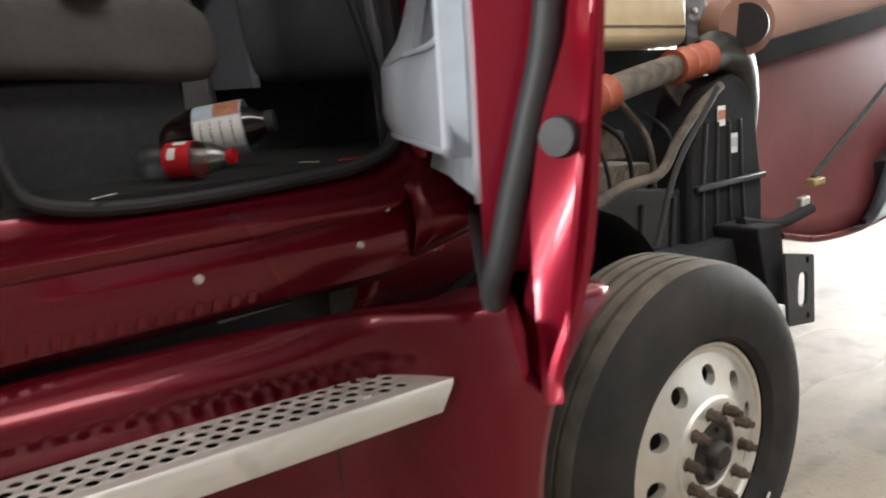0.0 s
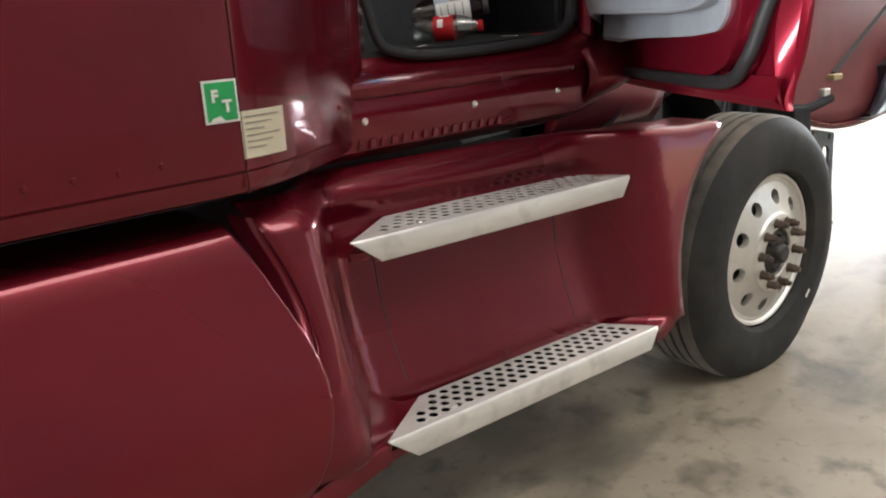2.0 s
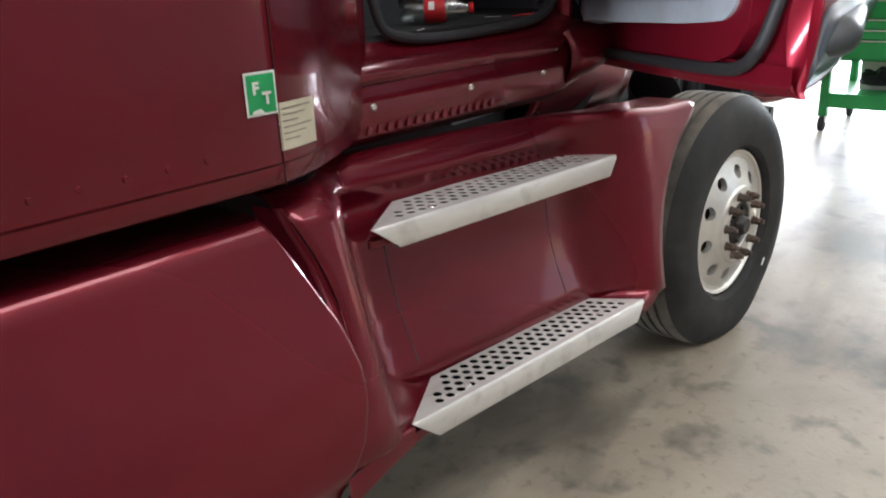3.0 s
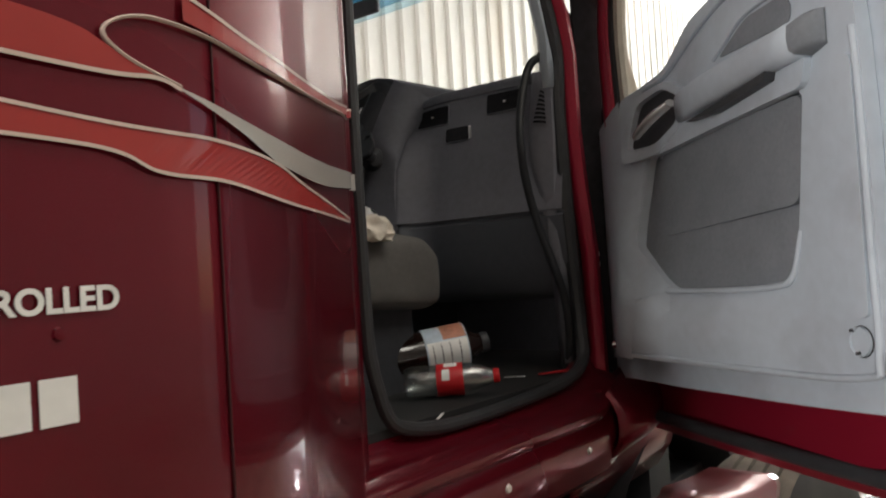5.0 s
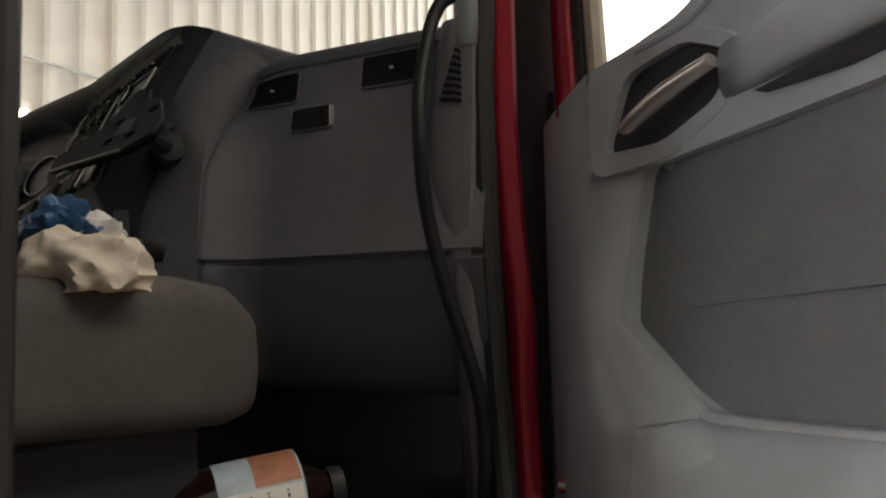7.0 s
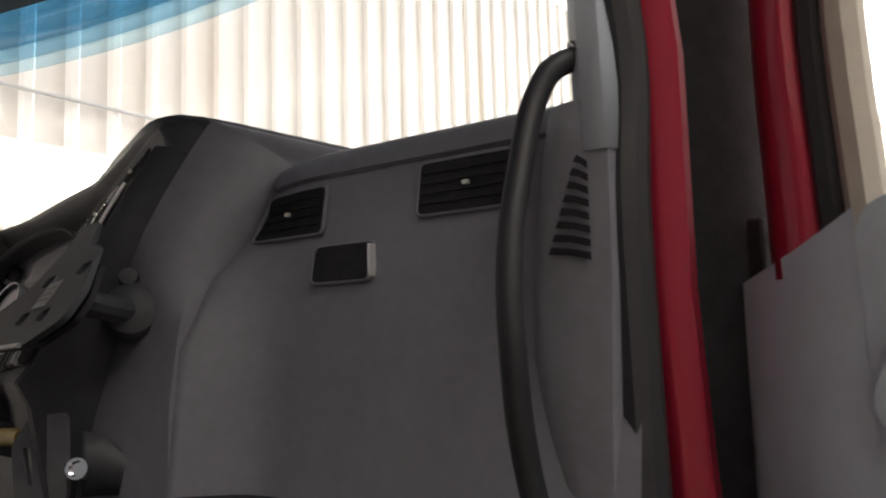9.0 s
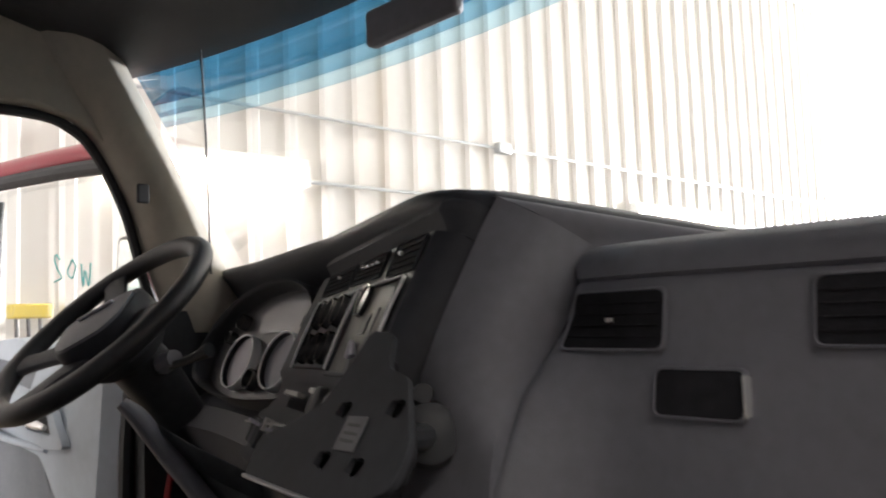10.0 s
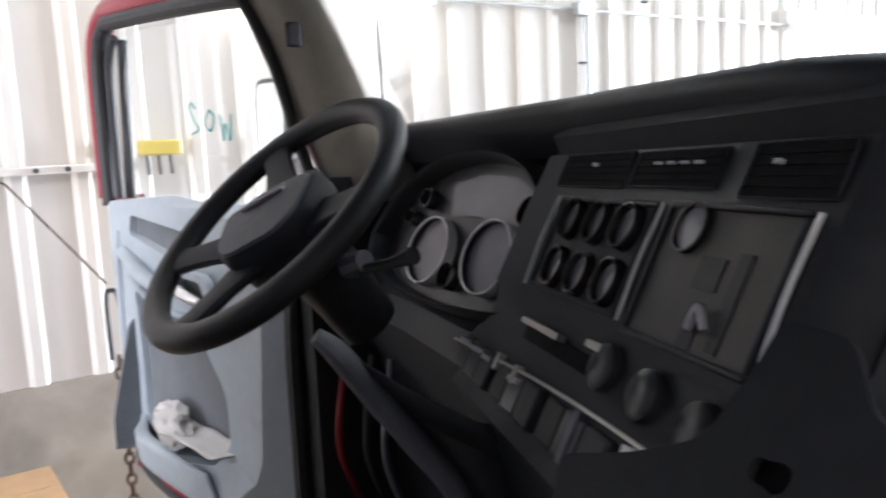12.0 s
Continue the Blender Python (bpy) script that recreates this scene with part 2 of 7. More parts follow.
def plate(outer, holes, lo, hi, bm=None):
    """A flat plate in local x and z with holes, thick along y from lo to hi."""
    bm = bm or bmesh.new()
    sides = []
    for w in (lo, hi):
        edges, loops = [], []
        for loop in [outer] + holes:
            vs = [bm.verts.new((u, w, z)) for u, z in loop]
            edges += [bm.edges.new((vs[i], vs[(i + 1) % len(vs)])) for i in range(len(vs))]
            loops.append(vs)
        bmesh.ops.triangle_fill(bm, use_beauty=True, edges=edges)
        sides.append(loops)
    for la, lb in zip(*sides):
        for i in range(len(la)):
            j = (i + 1) % len(la)
            bm.faces.new((la[i], la[j], lb[j], lb[i]))
    return bm


def rounded(pts, r=0.03, n=5):
    """Round the corners of a closed polygon."""
    out, m = [], len(pts)
    for i in range(m):
        a, b, c = (Vector(pts[k % m]) for k in (i - 1, i, i + 1))
        d0, d1 = (a - b), (c - b)
        q = min(r, d0.length * 0.45, d1.length * 0.45)
        p0, p1 = b + d0.normalized() * q, b + d1.normalized() * q
        for k in range(n + 1):
            t = k / n
            out.append(tuple((1 - t) ** 2 * p0 + 2 * t * (1 - t) * b + t * t * p1))
    return out


# ---- the hall ----
PLINTH = mat("bare_concrete_plinth", (0.30, 0.27, 0.235), 0.8, 0, 0.2, 4, 0.3, 50)
stains(PLINTH, (0.16, 0.14, 0.12), 3.0, 0.5, 0.7, 0.6)
tagged(part("floor", box((-30, -30, -0.3), (40, 30, 0.04)), CONCRETE, smooth=False), "worn tan concrete workshop floor with stains", "floor", kind="structure")


def ribbed_wall(x0, x1, y, z0, z1, pitch=0.305):
    """Trapezoid ribs running upright."""
    pts = []
    x = x0
    while x < x1:
        pts += [(x, y), (x + 0.14, y), (x + 0.165, y - 0.032), (x + 0.215, y - 0.032), (x + 0.24, y)]
        x += pitch
    pts.append((x, y))
    return grid([[(px, py, z) for px, py in pts] for z in (z0, z1)])


tagged(part("wall_left", ribbed_wall(-14, 20, 5.3, 0.84, 6.5), WALLMETAL, smooth=False, solid=0.004), "white ribbed steel wall cladding, stained", "wall", kind="structure")
tagged(part("wall_left_base", box((-14, 5.27, 0), (20, 5.6, 0.84)), PLINTH, smooth=False), "low grey concrete plinth under the cladding", "wall", kind="structure")
part("wall_left_back", box((-14, 5.34, 0.84), (20, 5.5, 6.5)), PLASTER, smooth=False)
tagged(bpy.data.objects["wall_left_back"], "plain wall behind the cladding", "wall", kind="structure")


def wall_with_gate(name, axis, at, lo, hi, g0, g1, gz, top=6.5):
    bm = bmesh.new()
    t = 0.25
    for a, b, z0, z1 in ((lo, g0, 0, top), (g1, hi, 0, top), (g0, g1, gz, top)):
        if axis == "x":
            box((at, a, z0), (at + t, b, z1), bm)
        else:
            box((a, at, z0), (b, at + t, z1), bm)
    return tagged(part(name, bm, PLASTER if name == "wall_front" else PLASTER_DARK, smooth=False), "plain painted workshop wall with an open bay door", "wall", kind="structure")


wall_with_gate("wall_front", "x", 20, -8.25, 5.6, -1.7, 4.9, 4.4)
wall_with_gate("wall_rear", "x", -14.25, -8.25, 5.6, -0.6, 2.7, 4.4)
wall_with_gate("wall_right", "y", -8.25, -14, 20, 6.0, 10.0, 4.4)
tagged(part("ceiling", box((-14.25, -8.25, 6.5), (20.25, 5.6, 6.7)), PLASTER, smooth=False), "plain light workshop ceiling", "ceiling", kind="structure")

# ---- the truck: running gear and lower body ----
truck = thing("truck", "dark red metallic conventional semi truck with sleeper, doors open", "truck")
WX, WZ = 0.035, 0.450      # centre of the wheel arch
TYRE_R, TYRE_W = 0.450, 0.27


def build_wheel():
    w = thing("front_wheel", "", "")
    w.parent = truck
    for k in ("label", "category"):
        if k in w:
            del w[k]
    w.matrix_world = pose(0.095, 0.055, 0.456, 0, 0, -3)
    R, W = TYRE_R, TYRE_W

    def sag(bm):
        """The loaded tyre stands flat on the floor and bulges beside it."""
        for v in bm.verts:
            low = -0.416 - v.co.z
            near = max(0.0, 1 - (v.co.z + 0.416) / 0.12)
            v.co.y += (v.co.y - W / 2) * 0.10 * min(1.0, near)
            if low > 0:
                v.co.z = -0.416
        return bm
    side = [(0.266, 0.022), (0.280, 0.0), (0.33, -0.012), (0.385, -0.010), (0.418, 0.006), (R - 0.012, 0.026)]
    part("tyre", sag(lathe(side + [(R - 0.004, 0.034)], 72)), TYRE, w)
    tread = [(R - 0.004, 0.034), (R, 0.045)]
    for g in (0.078, 0.118, 0.158, 0.198):
        tread += [(R + 0.003, g - 0.006), (R - 0.010, g - 0.005), (R - 0.010, g + 0.005), (R + 0.003, g + 0.006)]
    tread += [(R, W - 0.045), (R - 0.012, W - 0.026), (0.418, W), (0.33, W + 0.01), (0.266, W - 0.02)]
    part("tread", sag(lathe(tread, 72)), TREAD, w, "worn, dusty tread with straight grooves", angle=25)
    # disc with hand holes
    bm = bmesh.new()
    prof = [(0.267, 0.008), (0.260, -0.006), (0.253, -0.004), (0.247, 0.004), (0.234, 0.004)]
    lathe(prof, 80, bm=bm)
    lathe([(0.140, -0.034), (0.134, -0.041), (0.128, -0.043), (0.085, -0.043), (0.082, -0.040), (0.080, -0.01)], 80, bm=bm)

    def ydisc(r):
        q = (r - 0.140) / (0.234 - 0.140)
        return lerp(-0.034, 0.004, q ** 0.8)
    holes, hr, hc = 10, 0.024, 0.186
    for h in range(holes):
        a0 = 2 * math.pi * (h + 0.35) / holes
        ring, outer = [], []
        for k in range(24):
            q = 2 * math.pi * k / 24
            da, dr = math.sin(q), math.cos(q)
            rr, aa = hc + hr * dr, a0 + hr * da / hc
            ring.append((rr, aa))
            m = max(abs(da), abs(dr))
            ro = hc + (0.234 - hc if dr > 0 else hc - 0.140) * dr / m
            ao = a0 + (math.pi / holes) * da / m
            outer.append((ro, ao))
        vi = [bm.verts.new((r * math.cos(a), ydisc(r), r * math.sin(a))) for r, a in ring]
        vo = [bm.verts.new((r * math.cos(a), ydisc(r), r * math.sin(a))) for r, a in outer]
        vb = [bm.verts.new((r * math.cos(a), ydisc(r) + 0.022, r * math.sin(a))) for r, a in ring]
        for k in range(24):
            j = (k + 1) % 24
            bm.faces.new((vi[k], vi[j], vo[j], vo[k]))
            bm.faces.new((vi[j], vi[k], vb[k], vb[j]))
    bmesh.ops.remove_doubles(bm, verts=bm.verts, dist=4e-4)
    bmesh.ops.translate(bm, verts=bm.verts, vec=(0, 0.03, 0))
    part("rim", bm, ALU, w, "polished aluminium rim with ten round holes", angle=30)
    part("brake_drum", lathe([(0.0, 0.10), (0.18, 0.10), (0.22, 0.12), (0.22, 0.25)], 40), BLACK, w)
    part("hub", lathe([(0.0, -0.040), (0.026, -0.040), (0.032, -0.034), (0.036, -0.012), (0.058, -0.008), (0.074, -0.002), (0.079, 0.006), (0.080, 0.040)], 32), GREASE, w, "dark greasy hub cap")
    for k in range(6):
        a = 2 * math.pi * (k + 0.3) / 6
        part("hub_bolt", lathe([(0, -0.012), (0.006, -0.012), (0.007, 0.0)], 6, center=(0.058 * math.cos(a), -0.006, 0.058 * math.sin(a))), GREASE, w, smooth=False)
    for k in range(10):
        a = 2 * math.pi * (k + 0.85) / 10
        c = (0.108 * math.cos(a), -0.013, 0.108 * math.sin(a))
        bm = lathe([(0, -0.030), (0.0125, -0.030), (0.0140, -0.025), (0.0140, -0.004), (0.0185, 0.0), (0.0185, 0.012)], 6)
        lathe([(0, -0.042), (0.0085, -0.042), (0.0095, -0.028)], 10, bm=bm)
        bmesh.ops.translate(bm, verts=bm.verts, vec=c)
        part("wheel_nut", bm, RUST, w, smooth=False)
    a = -0.72
    bm = box((-0.004, -0.003, -0.016), (0.004, 0.0, 0.016))
    bmesh.ops.transform(bm, matrix=Matrix.Translation((0.315 * math.cos(a), -0.011, 0.315 * math.sin(a))) @ pose(0, 0, 0, 0, 40, 0), verts=bm.verts)
    part("balance_mark", bm, WHITE_FILM, w, "small white tag", smooth=False)
    return w

WHITE_FILM = mat("white_tag", (0.75, 0.75, 0.72), 0.5)
build_wheel()


def skirt_y(x, z):
    """Outer face of the step fairing."""
    tx = (x + 1.71) / 1.435
    tz = (z - 0.424) / 0.5
    outer = lerp(lerp(0.085, 0.015, tx), lerp(0.235, 0.09, tx), tz)
    if z > 0.86:
        outer += 0.0
    inner = lerp(lerp(0.222, 0.165, (x + 1.35) / 0.63), lerp(0.345, 0.255, (x + 1.35) / 0.63), min(1.0, tz / 0.82))
    m = ease((x + 1.61) / 0.17) * (1 - ease((x + 0.72) / 0.18))
    dip = 0.028 * math.sin(math.pi * min(1.0, max(0.0, tz / 0.80))) + 0.020 * math.exp(-((z - 0.838) / 0.034) ** 2)
    return lerp(outer, max(outer, inner) + dip, m)


def skirt_sheet():
    rows = []
    zs = [0.30, 0.34, 0.38, 0.424, 0.47, 0.53, 0.6, 0.67, 0.74, 0.79, 0.815, 0.835, 0.855, 0.88, 0.90, 0.925, 0.94]
    n = 60
    for z in zs:
        zz = max(0.424, min(z, 0.925))
        xr = -1.735 + 0.03 * (zz - 0.424) / 0.5 + 0.075 * math.sin(math.pi * (zz - 0.424) / 0.5)
        xf = WX - math.sqrt(0.545 ** 2 - (zz - WZ) ** 2)
        row = []
        for i in range(n + 1):
            x = lerp(xr, xf, i / n)
            y = skirt_y(x, zz)
            if z < 0.424:
                y += (0.424 - z) * 0.9
            if z > 0.90:
                y += (z - 0.90) * lerp(1.4, 0.25, ease((x + 0.95) / 0.35))
            row.append((x, y, z - 0.015 * ease((x + 0.56) / 0.24) * max(0.0, (z - 0.70) / 0.24)))
        rows.append(row)
    # the top rolls over towards the cab
    top = rows[-1]
    rows.append([(x, y + 0.012, z + 0.006) for x, y, z in top])
    rows.append([(x, y + lerp(0.035, 0.16, ease((x + 0.75) / 0.3)), z + 0.006) for x, y, z in top])
    # the wheel arch lip turns in
    return grid(rows)


part("step_fairing", skirt_sheet(), RED, truck, solid=0.008, angle=70)
rows = []
for i in range(14):
    z = lerp(0.424, 0.93, i / 13)
    xr = -1.735 + 0.03 * (z - 0.424) / 0.5 + 0.075 * math.sin(math.pi * min(1.0, (z - 0.424) / 0.5))
    y = skirt_y(xr, min(z, 0.925))
    rows.append([(xr - 0.002, y + 0.004, z), (xr - 0.010, y + 0.012, z), (xr - 0.014, y + 0.03, z), (xr - 0.016, y + 0.09, z)])
part("fairing_return", grid(rows), RED, truck, "red return of the step fairing", angle=60)


part("fairing_seam", tube([(-0.80, skirt_y(-0.80, z) - 0.003, z) for z in (0.46, 0.55, 0.65, 0.75)], 0.0025, 6), BLACK, truck)
part("fairing_seam", tube([(-1.36, skirt_y(-1.36, z) - 0.003, z) for z in (0.46, 0.55, 0.65, 0.75)], 0.0025, 6), BLACK, truck)


def step_web(a0, a1, bx0, bx1, bz0, bz1, low):
    """Red fillet that sweeps from the end of a step up into the fairing."""
    A0, A1 = Vector(a0), Vector(a1)
    rows = []
    for i in range(11):
        q = i / 10
        a = A0.lerp(A1, q)
        bx, bz = lerp(bx0, bx1, q), lerp(bz0, bz1, q)
        b = Vector((bx, skirt_y(bx, max(0.424, bz)) + 0.002, bz))
        row = []
        for k in range(9):
            u = k / 8
            p = a.lerp(b, u)
            p.z = lerp(a.z, b.z, u ** 2.2)
            row.append(p)
        rows.append(row)
    first = rows[0]
    rows.insert(0, [p + Vector((0, -0.004, -0.006)) for p in first])
    rows.insert(0, [p + Vector((0, -0.002, -low * lerp(0.75, 1.0, k / 8))) for k, p in enumerate(first)])
    rows.insert(0, [p + Vector((0, 0.03, -low * lerp(0.8, 1.05, k / 8))) for k, p in enumerate(first)])
    part("step_web", grid(rows), RED, truck, angle=60)


step_web((-1.520, 0.108, 0.418), (-1.340, 0.214, 0.418), -1.732, -1.44, 0.40, 0.50, 0.065)
step_web((-0.632, 0.034, 0.418), (-0.717, 0.172, 0.418), -0.535, -0.62, 0.455, 0.48, 0.05)


def build_step(z, rt, ft, ir, fr, drop, name):
    """Perforated plate: rear tip, front tip, inner rear, inner front."""
    P0, P1, P2, P3 = (Vector((*p, z)) for p in (rt, ft, fr, ir))
    e = (P1 - P0).normalized()
    nrm = Vector((-e.y, e.x, 0))
    L, D = (P1 - P0).length, (P3 - P0).dot(nrm)
    s3, s2 = (P3 - P0).dot(e), (P2 - P0).dot(e)
    bm = bmesh.new()
    qa, q, rows = 0.0345, 0.0245, 4
    y0 = (D - rows * q) / 2 + 0.003
    cells = []
    a0, a1 = s3 + 0.012, s2 - 0.012
    nc = int((a1 - a0) / qa)
    hr = 0.0118

    def V(a, b, dz=0.0):
        return bm.verts.new(P0 + e * a + nrm * b + Vector((0, 0, dz)))
    start = (a0 + a1 - nc * qa) / 2
    for j in range(rows):
        for i in range(-3, nc + 3):
            ca = start + (i + 0.5 + (0.5 if j % 2 else 0)) * qa
            cb = y0 + (j + 0.5) * q
            slant0 = s3 * cb / D + 0.026
            slant1 = L - (L - s2) * cb / D - 0.02
            if ca - qa / 2 < slant0 or ca + qa / 2 > slant1:
                continue
            ring, low, sq = [], [], []
            for k in range(12):
                t = 2 * math.pi * (k + 0.5) / 12
                c_, s_ = math.cos(t), math.sin(t)
                m = max(abs(c_), abs(s_))
                ring.append(V(ca + hr * c_, cb + hr * s_, 0.0012))
                low.append(V(ca + hr * c_ * 0.9, cb + hr * s_ * 0.97, -0.0012))
                sq.append(V(ca + qa / 2 * c_ / m, cb + q / 2 * s_ / m))
            for k in range(12):
                m = (k + 1) % 12
                bm.faces.new((ring[k], ring[m], sq[m], sq[k]))
                bm.faces.new((ring[m], ring[k], low[k], low[m]))
            cells.append((ca, cb, j))
    # plain border round the punched field
    for j in range(rows):
        r = [c for c in cells if c[2] == j]
        b0, b1 = y0 + j * q, y0 + (j + 1) * q
        lo, hi = min(c[0] for c in r) - qa / 2, max(c[0] for c in r) + qa / 2
        bm.faces.new((V(s3 * b0 / D, b0), V(lo, b0), V(lo, b1), V(s3 * b1 / D, b1)))
        bm.faces.new((V(hi, b0), V(L - (L - s2) * b0 / D, b0), V(L - (L - s2) * b1 / D, b1), V(hi, b1)))
    bm.faces.new((V(0, 0), V(L, 0), V(L - (L - s2) * y0 / D, y0), V(s3 * y0 / D, y0)))
    yb = y0 + rows * q
    bm.faces.new((V(s3 * yb / D, yb), V(L - (L - s2) * yb / D, yb), V(s2, D), V(s3, D)))
    st = new(name)
    st.parent = truck
    part("tread_plate", bm, ALU_STEP, st, "perforated aluminium tread", angle=50)
    # folded front lip
    bm = bmesh.new()
    lip = [(0, 0), (-0.006, -0.008), (-0.004, -drop), (0.02, -drop - 0.004)]
    grid([[P0 + e * (a + (0.075 if i > 0 and k == 0 else 0) * (min(1, -dz / drop)) - (0.03 * min(1, -dz / drop) if k else 0)) + nrm * b + Vector((0, 0, dz)) for i, (b, dz) in enumerate(lip)] for k, a in ((0, 0.0), (1, L))], bm)
    part("front_lip", bm, ALU_STEP, st, "folded plain aluminium lip", solid=0.004, bevel=0.003)
    # closed ends and a black box that paints the shade inside the holes
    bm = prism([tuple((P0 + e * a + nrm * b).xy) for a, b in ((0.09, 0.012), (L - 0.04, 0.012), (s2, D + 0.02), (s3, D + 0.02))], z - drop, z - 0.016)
    part("hole_shade", bm, VOID, st)
    for a, b in ((s3 + 0.03, 0.03), (L - 0.16, 0.035), (L * 0.5, D * 0.75)):
        c = P0 + e * a + nrm * b
        part("rivet", lathe([(0, 0.004), (0.008, 0.003), (0.010, 0)], 12, "z", c), ALU, st)
    return st


def step_rim(z, poly, drop):
    """Red moulding that carries a step plate."""
    bm = prism(rounded(poly, 0.02, 3), z - drop, z - 0.030)
    part("step_moulding", bm, RED, truck, bevel=0.008)


step_rim(0.833, [(-1.500, 0.238), (-1.43, 0.230), (-0.62, 0.160), (-0.575, 0.150), (-0.66, 0.30), (-1.34, 0.38)], 0.050)
step_rim(0.424, [(-1.60, 0.108), (-1.45, 0.112), (-0.65, 0.046), (-0.575, 0.036), (-0.60, 0.20), (-1.36, 0.25)], 0.055)
build_step(0.833, (-1.500, 0.222), (-0.615, 0.145), (-1.315, 0.342), (-0.690, 0.254), 0.055, "upper_step")
build_step(0.424, (-1.530, 0.105), (-0.630, 0.034), (-1.347, 0.214), (-0.717, 0.170), 0.060, "lower_step")


def fairing_sheet():
    """Tank fairing behind the steps."""
    prof = [(0.52, 0.925), (0.36, 0.926), (0.262, 0.923), (0.238, 0.913), (0.222, 0.893), (0.198, 0.845), (0.164, 0.77), (0.125, 0.68), (0.095, 0.56), (0.082, 0.45), (0.09, 0.40), (0.13, 0.33), (0.2, 0.29)]
    line = smooth_line([(0, y, z) for y, z in prof], 4)
    rows = []
    for i in range(40):
        x = lerp(-1.765, -3.4, (i / 39) ** 1.5)
        rows.append([(x + float(np.interp(p.z, [0.29, 0.40, 0.47, 0.55, 0.62, 0.70, 0.78, 0.86, 0.93], [0.0, 0.03, 0.08, 0.105, 0.108, 0.09, 0.06, 0.03, 0.0])), p.y, p.z) for p in line])
    return grid(rows)


part("tank_fairing", fairing_sheet(), RED, truck, solid=0.006)
part("chassis", box((-5.2, 0.55, 0.35), (1.1, 0.75, 0.75)), BLACK, truck, "dark frame rail under the cab")
part("underbody", box((-3.4, 0.53, 0.30), (-0.62, 2.2, 0.945)), BLACK, truck, "dark underside of the cab")
part("mud_bracket", box((-0.66, 0.30, 0.22), (-0.56, 0.55, 0.45)), BLACK, truck)

part("sleeper_floor", prism([(-3.4, 0.28), (-1.75, 0.28), (-1.5, 0.38), (-1.36, 0.47), (-1.36, 2.42), (-3.4, 2.42)], 0.966, 0.980), BLACK, truck)
part("cab_subfloor", box((-1.42, 0.46, 0.95), (-0.35, 2.35, 1.12)), BLACK, truck)
part("left_lower_body", box((-3.4, 2.2, 0.3), (-0.5, 2.3, 0.96)), RED, truck)

# ---- the truck: sleeper and cab shell ----
SIDE = [(-3.4, 0.178), (-2.4, 0.178), (-1.80, 0.178), (-1.72, 0.186), (-1.63, 0.215), (-1.54, 0.262), (-1.45, 0.318), (-1.38, 0.365), (-1.335, 0.395)]


def sleeper_sheet():
    line = [Vector((-3.4, 0.178, 0)), Vector((-2.6, 0.178, 0))] + smooth_line([(x, y, 0) for x, y in SIDE[2:]], 5)
    rows = []
    for z, dy in ((0.985, 0.12), (0.986, 0.05), (0.988, 0.025), (0.994, 0.012), (1.006, 0.007), (1.022, 0.005), (1.028, 0.005), (1.034, 0.0), (1.2, 0), (1.6, 0), (2.0, 0.0), (2.4, 0.012), (2.8, 0.04), (3.1, 0.10)):
        rows.append([(p.x, p.y + dy, z) for p in line])
    return grid(rows)


part("sleeper_side", sleeper_sheet(), RED, truck, solid=0.006)


def cab_jamb():
    """Rear door jamb, sill and hinge pillar round the right doorway."""
    bm = bmesh.new()
    outer = [(-1.335, 0.395), (-1.315, 0.41), (-1.30, 0.435), (-1.275, 0.44), (-1.255, 0.46), (-1.235, 0.49), (-1.215, 0.50)]
    grid([[(x, y, z) for x, y in outer] for z in (1.02, 1.1, 1.4, 1.9, 2.4, 2.8)], bm)
    return bm


part("rear_jamb", cab_jamb(), RED, truck, solid=0.004)


def rocker():
    prof = [(0.47, 0.955), (0.415, 0.965), (0.392, 0.985), (0.384, 1.02), (0.380, 1.06), (0.386, 1.085), (0.392, 1.10), (0.384, 1.112), (0.384, 1.125), (0.40, 1.14), (0.43, 1.147), (0.455, 1.16), (0.47, 1.185), (0.50, 1.19)]
    rows = []
    for i in range(24):
        x = lerp(-1.42, -0.40, i / 23)
        k = ease((x + 0.56) / 0.16)
        rows.append([(x, y + 0.012 * k, z + 0.045 * k * (1 if z > 1.08 else 0.4)) for y, z in prof])
    return grid(rows)


part("rocker_panel", rocker(), RED, truck, solid=0.004)
for x in (-1.318, -0.964, -0.632):
    part("screw", lathe([(0, -0.006), (0.007, -0.004), (0.010, 0.001)], 12, "y", (x, 0.379, 1.053)), ALU, truck)
part("screw", lathe([(0, -0.006), (0.007, -0.004), (0.009, 0.001)], 12, "y", (-0.555, 0.388, 1.114)), ALU, truck)
for k in range(15):
    x = lerp(-1.33, -0.87, k / 14)
    part("louvre", prism([(x - 0.010, 0.990), (x + 0.006, 0.988), (x + 0.011, 1.010), (x - 0.005, 1.012)], 0.3815, 0.388, "y"), RED, truck, bevel=0.0015)
part("white_plate", box((-0.95, 0.50, 0.945), (-0.69, 0.512, 0.985)), mat("white_plate", (0.7, 0.69, 0.66), 0.5), truck)

# cab floor and firewall
part("cab_floor", box((-1.9, 0.47, 1.13), (-0.05, 2.30, 1.202)), mat("black_floor_mat", (0.012, 0.012, 0.013), 0.75, 0, 0.2, 60, 0.5, 200), truck, "black rubber cab floor mat")
part("firewall", box((-0.05, 0.50, 0.5), (0.10, 2.30, 1.75)), BLACK, truck)
part("kick_wall", grid([[(-0.42, 0.5, 1.19), (-0.42, 2.3, 1.19)], [(-0.06, 0.5, 1.192), (-0.06, 2.3, 1.192)], [(-0.06, 0.5, 1.7), (-0.06, 2.3, 1.7)]]), DASH, truck, smooth=False)
part("roof", box((-3.4, 0.30, 3.08), (-0.35, 2.45, 3.14)), RED, truck)
